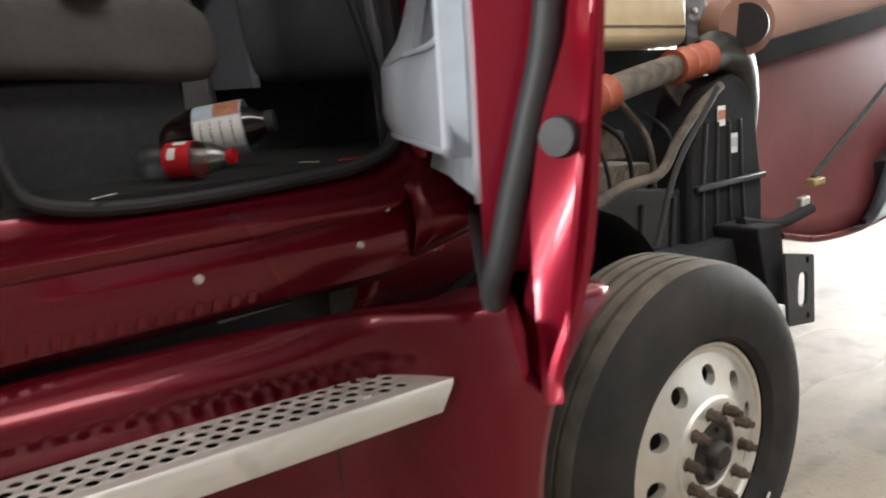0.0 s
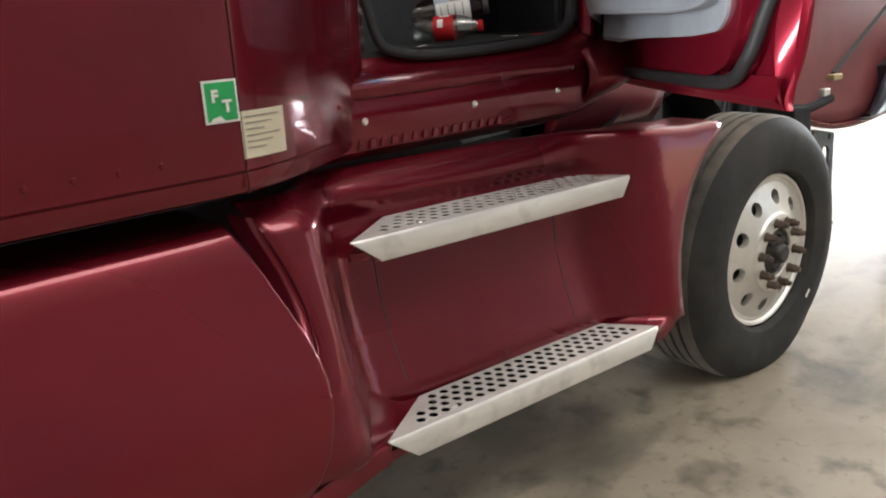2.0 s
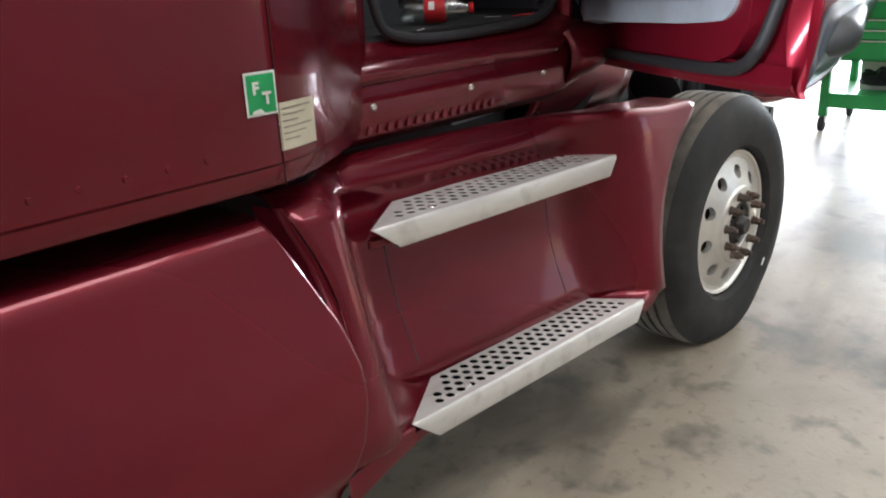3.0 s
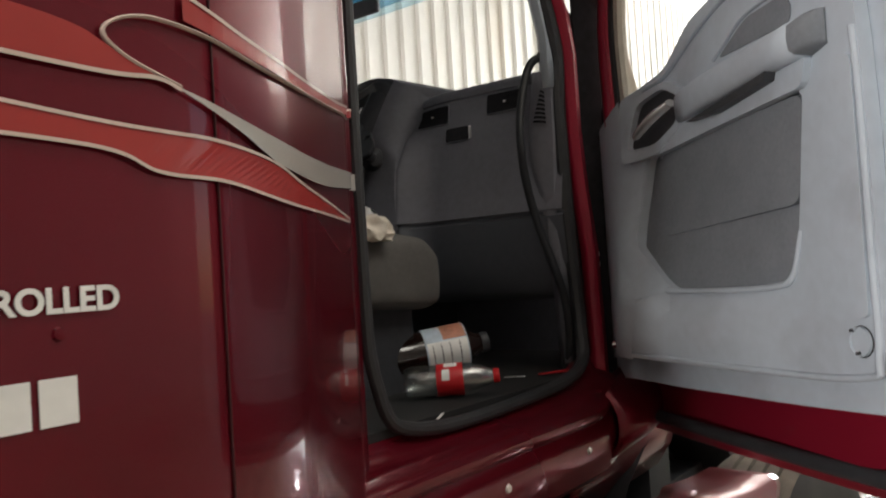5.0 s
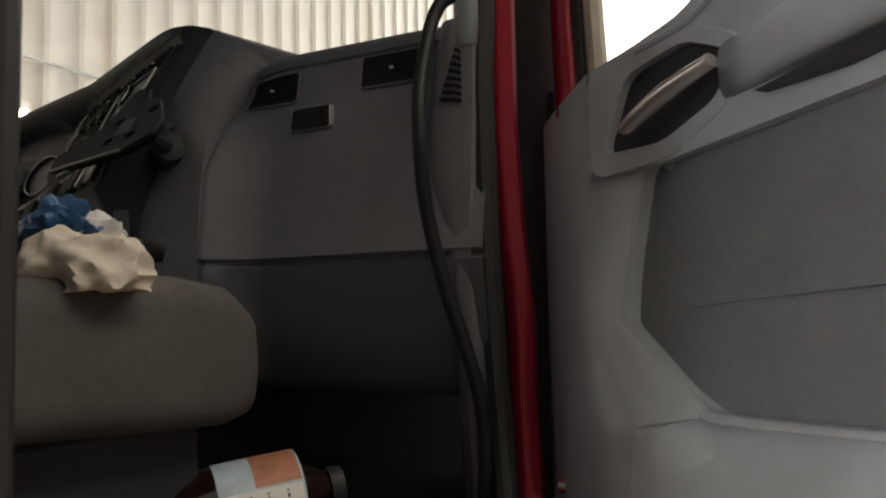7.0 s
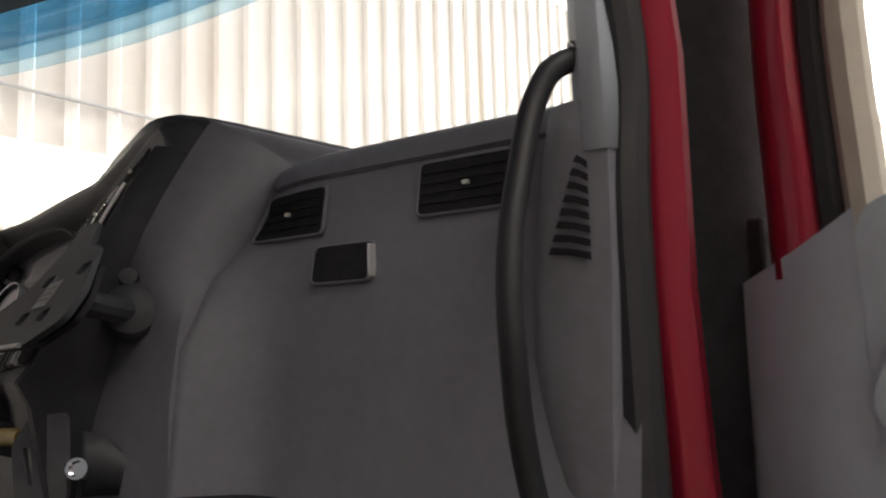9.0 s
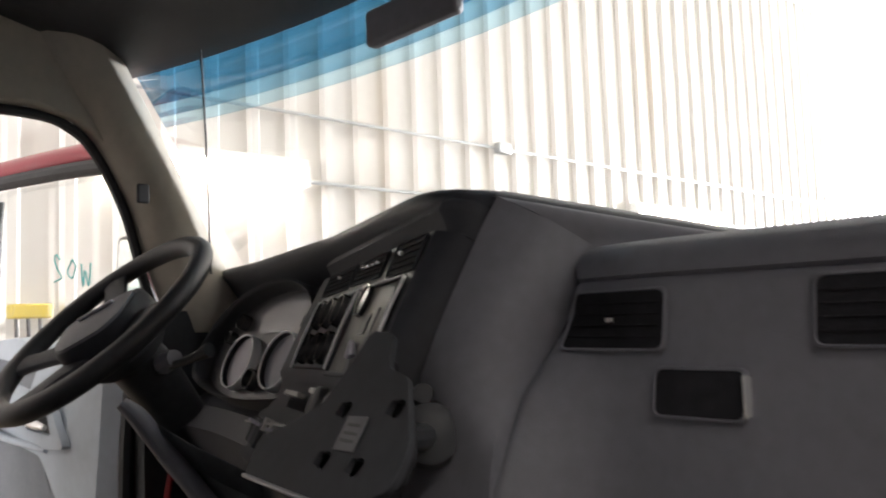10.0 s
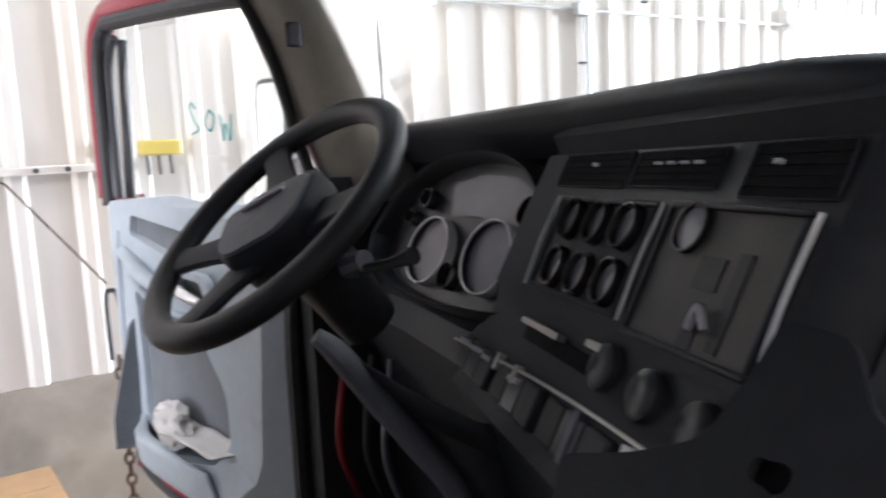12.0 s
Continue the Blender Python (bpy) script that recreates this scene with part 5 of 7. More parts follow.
def cbox(s0, s1, t0, t1, o0, o1, bm=None):
    bm = bm or bmesh.new()
    v = [bm.verts.new(cp(s, t, o)) for o in (o0, o1) for s, t in ((s0, t0), (s1, t0), (s1, t1), (s0, t1))]
    for f in ((3, 2, 1, 0), (4, 5, 6, 7), (0, 1, 5, 4), (1, 2, 6, 5), (2, 3, 7, 6), (3, 0, 4, 7)):
        bm.faces.new([v[i] for i in f])
    return bm


def cframe(s0, s1, t0, t1, o, d, w):
    bm = bmesh.new()
    for a, b, c, e in ((s0 - w, s1 + w, t1, t1 + w), (s0 - w, s1 + w, t0 - w, t0), (s0 - w, s0, t0, t1), (s1, s1 + w, t0, t1)):
        cbox(a, b, c, e, o, o + d, bm)
    return bm


def cdisc(s, t, r, o, depth, prof_, m, name, parent, label=""):
    bm = lathe(prof_, 28, "z")
    M = Matrix((CE, CV, CN)).transposed().to_4x4()
    M.translation = cp(s, t, o)
    bmesh.ops.transform(bm, matrix=M, verts=bm.verts)
    return part(name, bm, m, parent, label)


GAUGE_DIAL = mat("grey_gauge_dial", (0.24, 0.24, 0.27), 0.3, 0, 0.15, 40, coat=0.5)
GAUGE_RING = mat("black_gauge_ring", (0.03, 0.03, 0.033), 0.25, 0, 0.15, 40)
GLOSS = mat("smoky_lens", (0.035, 0.036, 0.04), 0.12, 0, 0.1, 30, coat=0.6)
SATIN = mat("satin_silver", (0.88, 0.88, 0.89), 0.35, 0.15, 0.05, 30)
PALE = mat("pale_dial", (0.66, 0.64, 0.70), 0.4, 0, 0.1, 30)
gp = new("gauge_panel")
gp.parent = dash
part("panel_frame", cframe(0.208, 0.418, -0.104, -0.006, 0.001, 0.006, 0.006), DASH_TRIM, gp, bevel=0.002)
part("panel_face", cbox(0.206, 0.420, -0.106, -0.004, 0.0005, 0.0025), BLACK, gp)
for j, t in enumerate((-0.027, -0.081)):
    for i in range(3):
        s = 0.240 - 0.006 * j + 0.0655 * i
        cdisc(s, t, 0.024, 0.0022, 0, [(0.0, 0.002), (0.0195, 0.002), (0.0205, 0.0110), (0.0225, 0.0110), (0.024, 0.0)], GAUGE_RING, "small_gauge", gp, "black gauge with a smoky lens")
        cdisc(s, t, 0.0195, 0.0052, 0, [(0.0, 0.0012), (0.010, 0.001), (0.0195, 0.0)], GAUGE_DIAL, "gauge_dial", gp)
        for a in (-40, -15, 10, 35):
            q = math.radians(90 + a)
            part("tick", cbox(s + 0.0155 * math.cos(q) - 0.0006, s + 0.0155 * math.cos(q) + 0.0006, t + 0.0155 * math.sin(q) - 0.002, t + 0.0155 * math.sin(q) + 0.002, 0.0062, 0.0066), PALE, gp, smooth=False)
for s, m in ((0.436, SATIN), (0.193, SATIN), (-0.004, SATIN)):
    part("silver_strip", tube([cp(s, -0.001, 0.005), cp(s, -0.055, 0.007), cp(s, -0.110, 0.005)], 0.0022, 8), m, dash, "bright silver trim strip")
bp = new("blank_panel")
bp.parent = dash
part("panel_frame", cframe(0.010, 0.174, -0.112, -0.004, 0.001, 0.006, 0.006), DASH_TRIM, bp, bevel=0.002)
part("panel_face", cbox(0.008, 0.176, -0.114, -0.002, 0.0005, 0.003), mat("dull_black_panel", (0.075, 0.07, 0.062), 0.5, 0, 0.15, 50, 0.2, 400), bp, "dull dark blanking panel")
cdisc(0.135, -0.020, 0.022, 0.003, 0, [(0.0, 0.002), (0.0185, 0.002), (0.0195, 0.0055), (0.0215, 0.0055), (0.022, 0.0)], GAUGE_RING, "small_gauge", bp)
cdisc(0.135, -0.020, 0.0185, 0.0055, 0, [(0.0, 0.0012), (0.010, 0.001), (0.0185, 0.0)], GAUGE_DIAL, "gauge_dial", bp)
part("cutout", cbox(0.074, 0.106, -0.066, -0.040, 0.003, 0.0042), BLACK, bp)
part("cutout", cbox(0.046, 0.060, -0.108, -0.034, 0.003, 0.0042), BLACK, bp)
part("label_plate", cbox(0.078, 0.098, -0.112, -0.075, 0.003, 0.0040), DASH_TRIM, bp, bevel=0.001)
part("lever_knob", tube([cp(0.082, -0.096, 0.008), cp(0.073, -0.080, 0.012), cp(0.062, -0.094, 0.008)], 0.0035, 8), PALE, bp)
for s0, s1, t0, t1, tab in ((0.300, 0.472, 0.014, 0.052, 0.377), (0.135, 0.282, 0.016, 0.050, None), (-0.004, 0.098, 0.010, 0.052, 0.063)):
    v = new("air_vent")
    v.parent = dash
    part("bezel", cframe(s0, s1, t0, t1, -0.002, 0.0030, 0.0015), DASH_TRIM, v, bevel=0.001)
    part("duct", cbox(s0, s1, t0, t1, -0.003, -0.001), MATT_BLACK, v)
    for k in range(1, 5):
        t = lerp(t0, t1, k / 5)
        part("slat", cbox(s0, s1, t - 0.0006, t + 0.0006, -0.001, 0.0006), MATT_BLACK, v)
    if tab:
        part("tab", cbox(tab - 0.004, tab + 0.004, (t0 + t1) / 2 + 0.003, (t0 + t1) / 2 + 0.0065, 0.001, 0.005), WHITE_INK, v)
    else:
        for k in range(4):
            part("indicator", cbox(0.165 + 0.023 * k, 0.177 + 0.023 * k, 0.0365, 0.039, 0.0, 0.003), PALE, v)
# lower switch row
part("switch_rail", tube([cp(0.568, -0.211, 0.016), cp(0.44, -0.203, 0.011), cp(0.30, -0.194, 0.009), cp(0.16, -0.189, 0.009), cp(0.04, -0.188, 0.008), cp(-0.03, -0.188, 0.004)], 0.0020, 6), ALU, dash, "thin bright rail")
SMOKE = mat("dark_switch_plastic", (0.05, 0.05, 0.054), 0.3, 0, 0.15, 60)
for k in range(11):
    s = 0.535 - 0.050 * k
    sw_ = part("switch", cbox(s - 0.0215, s + 0.0215, -0.240, -0.197, 0.0, 0.008 + 0.003 * (k % 3)), [RUBBER, SMOKE, BLACK][k % 3], dash, bevel=0.003)
    if k in (0, 1, 2, 4):
        part("switch_lamp", cbox(s - 0.014, s - 0.004, -0.208, -0.203, 0.0095, 0.0165), PALE, sw_, smooth=False)
        part("switch_lamp", cbox(s + 0.003, s + 0.012, -0.209, -0.204, 0.0095, 0.0165), PALE, sw_, smooth=False)
for s, q, m in ((0.405, 0.005, ALU), (0.345, 0.004, ALU), (0.180, 0.0055, DASH), (0.085, 0.010, SATIN)):
    part("bright_divider", cbox(s - q, s + q, -0.240 if m is not ALU else -0.212, -0.192, 0.002, 0.0135), m, dash, bevel=0.001)
for s0, s1, t in ((0.300, 0.405, -0.147), (0.205, 0.235, -0.138)):
    part("silver_clip", cbox(s0, s1, t - 0.004, t + 0.003, -0.008, 0.004), ALU, dash, bevel=0.001)
part("opening", cbox(0.19, 0.41, -0.182, -0.150, -0.012, -0.008), MATT_BLACK, dash, smooth=False)
for k in range(3):
    s = 0.199 - 0.078 * k
    cdisc(s, -0.152 - 0.004 * k, 0.020, -0.011, 0, [(0.0, 0.015), (0.017, 0.014), (0.021, 0.011), (0.023, 0.0)], SMOKE, "round_knob", dash, "dark round climate knob")

# instrument cluster
GA = Vector((-0.296, 1.719, 1.853))
GE, GV = Vector((0.06, 0.9982, 0)), Vector((0.4192, -0.0252, 0.9075))
GN = GE.cross(GV).normalized()
GN = GN if GN.x < 0 else -GN


def gpnt(s, t, o=0.0):
    return GA + GE * s + GV * t + GN * o


DIAL = mat("lilac_dial", (0.40, 0.385, 0.43), 0.45, 0, 0.1, 30)
cl = new("instrument_cluster")
cl.parent = dash
arch = [(0.30, 0.005), (0.266, 0.072), (0.192, 0.124), (0.09, 0.146), (0.0, 0.138), (-0.066, 0.108), (-0.103, 0.058), (-0.113, -0.005), (-0.111, -0.06), (-0.015, -0.076), (0.105, -0.078), (0.21, -0.066), (0.28, -0.042)]
loop = smooth_line([(a, b, 0) for a, b in arch + arch[:1]], 5)[:-1]
CEN = Vector((0.09, 0.02, 0))


def ringrow(k, o):
    return [gpnt(*(CEN + (p - CEN) * k).xy, o) for p in loop]


bm = bmesh.new()
grid([ringrow(0.985, -0.030), ringrow(1.0, 0.004), ringrow(1.015, 0.014), ringrow(1.035, 0.017), ringrow(1.06, 0.010), ringrow(1.10, -0.03)], bm, close=True)
part("hood", bm, DASH_TRIM, cl, "black arched cluster hood")
bm = bmesh.new()
bm.faces.new([bm.verts.new(p) for p in ringrow(1.0, -0.022)])
part("face", bm, mat("lilac_grey_dial_plate", (0.05, 0.048, 0.057), 0.35, 0, 0.15, 12), cl)
bm = bmesh.new()
bm.faces.new([bm.verts.new(gpnt(a, b, -0.019)) for a, b in ((-0.055, 0.035), (-0.062, 0.095), (0.0, 0.122), (0.09, 0.126), (0.16, 0.105), (0.135, 0.055), (0.07, 0.06))])
part("lens", bm, mat("grey_dial_lens", (0.14, 0.133, 0.155), 0.25, 0, 0.2, 14, coat=0.4), cl, smooth=False)
for s, t, r in ((0.0, 0.0, 0.056), (0.153, -0.005, 0.055), (0.083, -0.038, 0.020), (-0.062, 0.070, 0.022), (0.205, 0.078, 0.016), (0.235, 0.044, 0.013)):
    big = r > 0.05
    M = Matrix((GE, GV, GN)).transposed().to_4x4()
    M.translation = gpnt(s, t, -0.020)
    if big:
        bm = lathe([(r * 0.925, 0.0), (r * 0.93, 0.0155)], 44, "z")
        bmesh.ops.transform(bm, matrix=M, verts=bm.verts)
        part("gauge_wall", bm, BLACK, cl)
    bm = lathe([(r * 0.932, 0.015), (r * 0.945, 0.018), (r * 0.985, 0.018), (r, 0.014), (r, 0.0)], 44, "z")
    bmesh.ops.transform(bm, matrix=M, verts=bm.verts)
    part("gauge_ring", bm, SATIN if big else GLOSS, cl, "silver gauge ring" if big else "")
    bm = lathe([(0.0, 0.006), (r * 0.935, 0.006)], 40, "z")
    bmesh.ops.transform(bm, matrix=M, verts=bm.verts)
    part("dial", bm, DIAL if big else GLOSS, cl)

# black pad over the stack and the driver's side; its right edge runs forward at a slant
rows = []
for i in range(56):
    y = lerp(0.66, 2.28, i / 55)
    if y < 1.085:
        q = (1.085 - y) / 0.835
        bx, z = -0.452 + q, 2.056 - 0.248 * q
    else:
        bx = float(np.interp(y, [1.085, 1.14, 1.57, 1.75, 2.0, 2.28], [-0.452, -0.448, -0.275, -0.235, -0.175, -0.14]))
        z = float(np.interp(y, [1.085, 1.14, 1.2, 1.5, 2.28], [2.056, 2.062, 2.066, 2.062, 2.042]))
    d = ease((y - 1.06) / 0.06)
    rows.append([(bx + 0.03 * d + 0.012, y, z - lerp(0.028, 0.075, d)), (bx + 0.012 * d + 0.002, y, z - lerp(0.022, 0.04, d)), (bx - 0.004 * d, y, z - lerp(0.014, 0.02, d)), (bx - 0.006 * d + 0.004, y, z - 0.006), (bx + 0.012, y, z), (bx + 0.06, y, z + 0.003), (max(bx + 0.08, -0.20), y, z - 0.02), (max(bx + 0.10, 0.30), y, min(1.90, z - 0.03))])
part("dash_top", grid(rows), DASH_TRIM, dash, "black dash top pad", angle=60)
rows = []
for i in range(13):
    q = i / 12
    a_ = Vector((-0.425, 1.060, 2.046)).lerp(Vector((-0.18, 0.858, 1.984)), q)
    b_ = Vector((-0.352, 0.992, 1.984)).lerp(Vector((-0.17, 0.845, 1.974)), q)
    rows.append([a_ + Vector((0.02, 0.02, 0.0))] + [a_.lerp(b_, u) + Vector((-0.3, -0.4, 0.85)) * 0.008 * math.sin(math.pi * u) for u in (0.0, 0.2, 0.4, 0.6, 0.8, 1.0)] + [b_ + Vector((0.0, -0.02, -0.012))])
part("hump_side", grid(rows), DASH, dash, "charcoal slope beside the raised centre", angle=60)
rows = []
for i in range(16):
    y = lerp(1.50, 2.28, i / 15)
    bx = float(np.interp(y, [1.5, 1.75, 2.0, 2.28], [-0.30, -0.25, -0.19, -0.16]))
    rows.append([(bx + 0.08, y, 2.0), (bx + 0.08, y, 1.9), (bx + 0.03, y, 1.78), (bx - 0.06, y, 1.745), (bx - 0.08, y, 1.70), (bx - 0.04, y, 1.60), (bx + 0.05, y, 1.45), (bx + 0.12, y, 1.40)])
part("driver_panel", grid(rows), DASH_TRIM, dash)
part("column_cover", tube([(-0.60, 1.632, 1.812), (-0.580, 1.622, 1.79), (-0.540, 1.612, 1.732), (-0.512, 1.575, 1.68), (-0.49, 1.535, 1.63), (-0.47, 1.50, 1.54)], [0.018, 0.027, 0.030, 0.029, 0.026, 0.02], 14, flat=0.5), DASH, dash, "grey edge of the knee panel")
# Knee panel in black, which puts the shade under the column into colour.
rows = []
for x, y, z in ((-0.580, 1.622, 1.79), (-0.540, 1.612, 1.732), (-0.512, 1.575, 1.68), (-0.49, 1.535, 1.63), (-0.47, 1.50, 1.54)):
    rows.append([(x + 0.012, y - 0.004, z - 0.004), (x + 0.06, y - 0.05, z - 0.045), (x + 0.12, y - 0.09, z - 0.085), (-0.32, y - 0.13, z - 0.13)])
part("knee_panel", grid(rows), BLACK, dash, "knee panel under the column, black for shade", solid=0.004)

# air valve with a yellow knob on a slotted plate under the tablet mount
VALVE_GREY = mat("dull_grey_plate", (0.20, 0.20, 0.21), 0.45, 0.3, 0.15, 30)
bm = plate(rounded([(-0.040, -0.050), (0.030, -0.050), (0.036, 0.010), (0.010, 0.040), (-0.036, 0.044)], 0.010, 4), [rounded([(0.004, -0.035), (0.012, -0.035), (0.020, 0.006), (0.010, 0.006)], 0.003, 2)], -0.003, 0.003)
bmesh.ops.transform(bm, matrix=Matrix.Translation((-0.585, 1.142, 1.652)) @ pose(0, 0, 0, 0, 0, -70) @ Matrix.Diagonal((-1, 1, 1, 1)), verts=bm.verts)
part("valve_plate", bm, VALVE_GREY, dash, "grey slotted valve plate")
part("valve_knob", tube([(-0.588, 1.172, 1.667), (-0.586, 1.20, 1.666), (-0.582, 1.236, 1.664)], 0.0105, 14, curve=2), mat("dull_yellow_knob", (0.36, 0.25, 0.035), 0.5, 0, 0.15, 40), dash, "dull yellow valve knob")
for y in (1.240, 1.262):
    part("valve_collar", lathe([(0.0, -0.003), (0.017, -0.003), (0.019, 0.0), (0.017, 0.003), (0.0, 0.003)], 20, "y", (-0.581, y, 1.663)), VALVE_GREY, dash)

# ---- steering wheel ----
sw = tagged(new("steering_wheel"), "black leather-rimmed steering wheel with four spokes", "steering wheel")
SA, SYAW = 0.8364, 0.022
SV = Vector((math.sin(SA) * math.cos(SYAW), math.sin(SA) * math.sin(SYAW), math.cos(SA)))
SH = Vector((-math.sin(SYAW), math.cos(SYAW), 0))
SN = SV.cross(SH).normalized()
SN = SN if SN.x < 0 else -SN
SC = Vector((-0.5497, 1.8439, 1.926))


def swp(a, b, o=0.0):
    return SC + SH * a + SV * b + SN * o


LEATHER = mat("black_leather_rim", (0.03, 0.03, 0.032), 0.45, 0, 0.15, 80, 0.3, 700)
bm = bmesh.new()
N, n = 64, 12
ringv = []
for i in range(N):
    a = 2 * math.pi * i / N
    d = SH * math.cos(a) + SV * math.sin(a)
    ringv.append([bm.verts.new(SC + d * (0.2000 + 0.0195 * math.cos(2 * math.pi * k / n)) + SN * 0.0175 * math.sin(2 * math.pi * k / n)) for k in range(n)])
for i in range(N):
    r0, r1 = ringv[i], ringv[(i + 1) % N]
    for k in range(n):
        bm.faces.new((r0[k], r0[(k + 1) % n], r1[(k + 1) % n], r1[k]))
part("rim", bm, LEATHER, sw, "black leather rim")
# the wheel is turned to one side
TC, TS = math.cos(-0.66), math.sin(-0.66)


def turned(a, b, o=0.0):
    return swp(a * TC - b * TS, a * TS + b * TC, o)


hub = [(-0.088, 0.040), (0.0, 0.056), (0.088, 0.040), (0.078, -0.045), (0.048, -0.078), (-0.048, -0.078), (-0.078, -0.045)]
hl = rounded(hub, 0.022, 4)
bm = grid([[turned(a * k, b * k, o) for a, b in hl] for k, o in ((0.62, -0.085), (0.92, -0.060), (1.0, -0.020), (0.98, 0.004), (0.93, 0.012), (0.6, 0.016), (0.02, 0.018))], close=True)
part("hub_pad", bm, DASH_TRIM, sw, "charcoal horn pad")
bm = grid([[turned(a * k, b * k - 0.006, o) for a, b in hl] for k, o in ((0.88, 0.012), (0.86, 0.0170), (0.5, 0.0195), (0.02, 0.020))], close=True)
part("horn_cover", bm, DASH, sw, "smooth grey horn cover")
for ang in (38, -33, -97, 165):
    c_, s_ = math.cos(math.radians(ang)), math.sin(math.radians(ang))
    rows = []
    for r_, w_, o_ in ((0.050, 0.040, -0.022), (0.085, 0.034, -0.018), (0.12, 0.026, -0.012), (0.16, 0.024, -0.006), (0.192, 0.030, 0.0)):
        rows.append([swp(c_ * r_ - s_ * w_ * p, s_ * r_ + c_ * w_ * p, o_ + q) for p, q in ((1, 0), (0.85, 0.006), (0.4, 0.009), (-0.4, 0.009), (-0.85, 0.006), (-1, 0), (-0.7, -0.008), (0.7, -0.008))])
    part("spoke", grid(rows, close=True), DASH_TRIM, sw)
part("emblem_bar", tube([turned(-0.036, 0.012, 0.0215), turned(0.036, 0.012, 0.0215)], 0.0055, 8, flat=0.5, curve=0), PALE, sw)
part("column", tube([swp(0, 0, -0.05), swp(0, 0, -0.12), swp(0, -0.01, -0.22)], [0.050, 0.050, 0.044], 16), BLACK, sw, "black column shroud")
part("stalk", tube([swp(-0.05, 0.0, -0.11), swp(-0.14, 0.025, -0.105), swp(-0.185, 0.04, -0.10)], [0.007, 0.007, 0.012], 10), BLACK, sw)
part("stalk_ball", tube([swp(-0.06, 0.01, -0.105), swp(-0.095, 0.02, -0.10)], [0.018, 0.015], 10), DASH, sw)

# ---- tablet mount ----
mount = new("tablet_mount")
mount.parent = dash
MN = Vector((-0.7942, 0.1709, 0.5831))
ME = Vector((0.2104, 0.9776, 0.0))
MV = Vector((0.57, -0.1227, 0.8124))
MM = Matrix((ME, -MN, MV)).transposed().to_4x4()
MM.translation = (-0.623, 1.055, 1.819)


def mp(n_, bm, m, lab="", parent=None, bevel=0.0015):
    bmesh.ops.transform(bm, matrix=MM, verts=bm.verts)
    return part(n_, bm, m, parent or mount, lab, bevel=bevel)


BRACKET = mat("dark_grey_bracket", (0.034, 0.036, 0.042), 0.65, 0, 0.15, 50, 0.2, 600, spec=0.2)
plate_line = rounded([(0.178, -0.072), (-0.05, -0.064), (-0.112, -0.034), (-0.106, 0.0), (-0.043, 0.060), (0.0, 0.066), (0.030, 0.104), (0.078, 0.106), (0.082, 0.066), (0.092, 0.022), (0.140, -0.006), (0.200, -0.030)], 0.012)

holes_ = []
for a, b in ((0.040, 0.020), (-0.052, 0.030), (0.026, -0.029), (-0.038, -0.026)):
    holes_.append(rounded([(a - 0.013, b - 0.007), (a - 0.004, b - 0.010), (a + 0.004, b - 0.007), (a + 0.013, b - 0.008), (a + 0.012, b + 0.007), (a + 0.003, b + 0.006), (a - 0.004, b + 0.009), (a - 0.013, b + 0.006)], 0.004, 2))
mp("bracket_plate", plate(plate_line, holes_, -0.003, 0.003), BRACKET, "grey plastic bracket plate with key-shaped holes", bevel=0.0)
mp("bracket_shadow_box", plate([(a * 0.86, b * 0.80) for a, b in plate_line], [], 0.010, 0.016), MATT_BLACK, bevel=0.0)
SATIN_GREY = mat("satin_grey_edge", (0.22, 0.22, 0.23), 0.4, 0.3, 0.1, 30)
mp("bracket_lip", tube([(0.176, -0.004, -0.071), (0.10, -0.005, -0.069), (0.0, -0.005, -0.066), (-0.048, -0.004, -0.063)], 0.0025, 8), SATIN_GREY, "bright folded lower edge", bevel=0.0)
mp("paper_tag", plate([(-0.024, -0.016), (0.014, -0.019), (0.020, 0.014), (-0.018, 0.017)], [], -0.0046, -0.0036), mat("dull_paper_tag", (0.15, 0.15, 0.16), 0.6, 0, 0.2, 40), bevel=0.0)
for k, b in enumerate((-0.009, -0.002, 0.006)):
    mp("tag_bar", plate([(-0.017 + 0.002 * k, b), (0.010, b - 0.001), (0.0105, b + 0.0018), (-0.0165 + 0.002 * k, b + 0.0026)], [], -0.0052, -0.0047), mat("faint_print", (0.09, 0.09, 0.09), 0.6) if not k else bpy.data.materials["faint_print"], bevel=0.0)
part("mount_arm", tube([(-0.60, 1.045, 1.815), (-0.565, 1.05, 1.808), (-0.515, 1.07, 1.803)], 0.014, 10), BLACK, mount)
KD = Vector((-0.62, -0.74, 0.25)).normalized()
KM = KD.to_track_quat("Z", "Y").to_matrix().to_4x4()
KM.translation = (-0.518, 1.072, 1.803)
bm = lathe([(0, 0.026), (0.020, 0.025), (0.029, 0.021), (0.033, 0.012), (0.033, -0.012), (0.0, -0.014)], 28, "z")
bmesh.ops.transform(bm, matrix=KM, verts=bm.verts)
part("mount_knob", bm, BLACK, mount, "black round mount knob")
bm = lathe([(0, 0.014), (0.010, 0.013), (0.012, 0.0), (0.012, -0.02)], 16, "z")
KM.translation = (-0.520, 1.078, 1.842)
bmesh.ops.transform(bm, matrix=KM, verts=bm.verts)
part("mount_screw", bm, BLACK, mount)

# ---- pillars, windscreen, grab rail ----


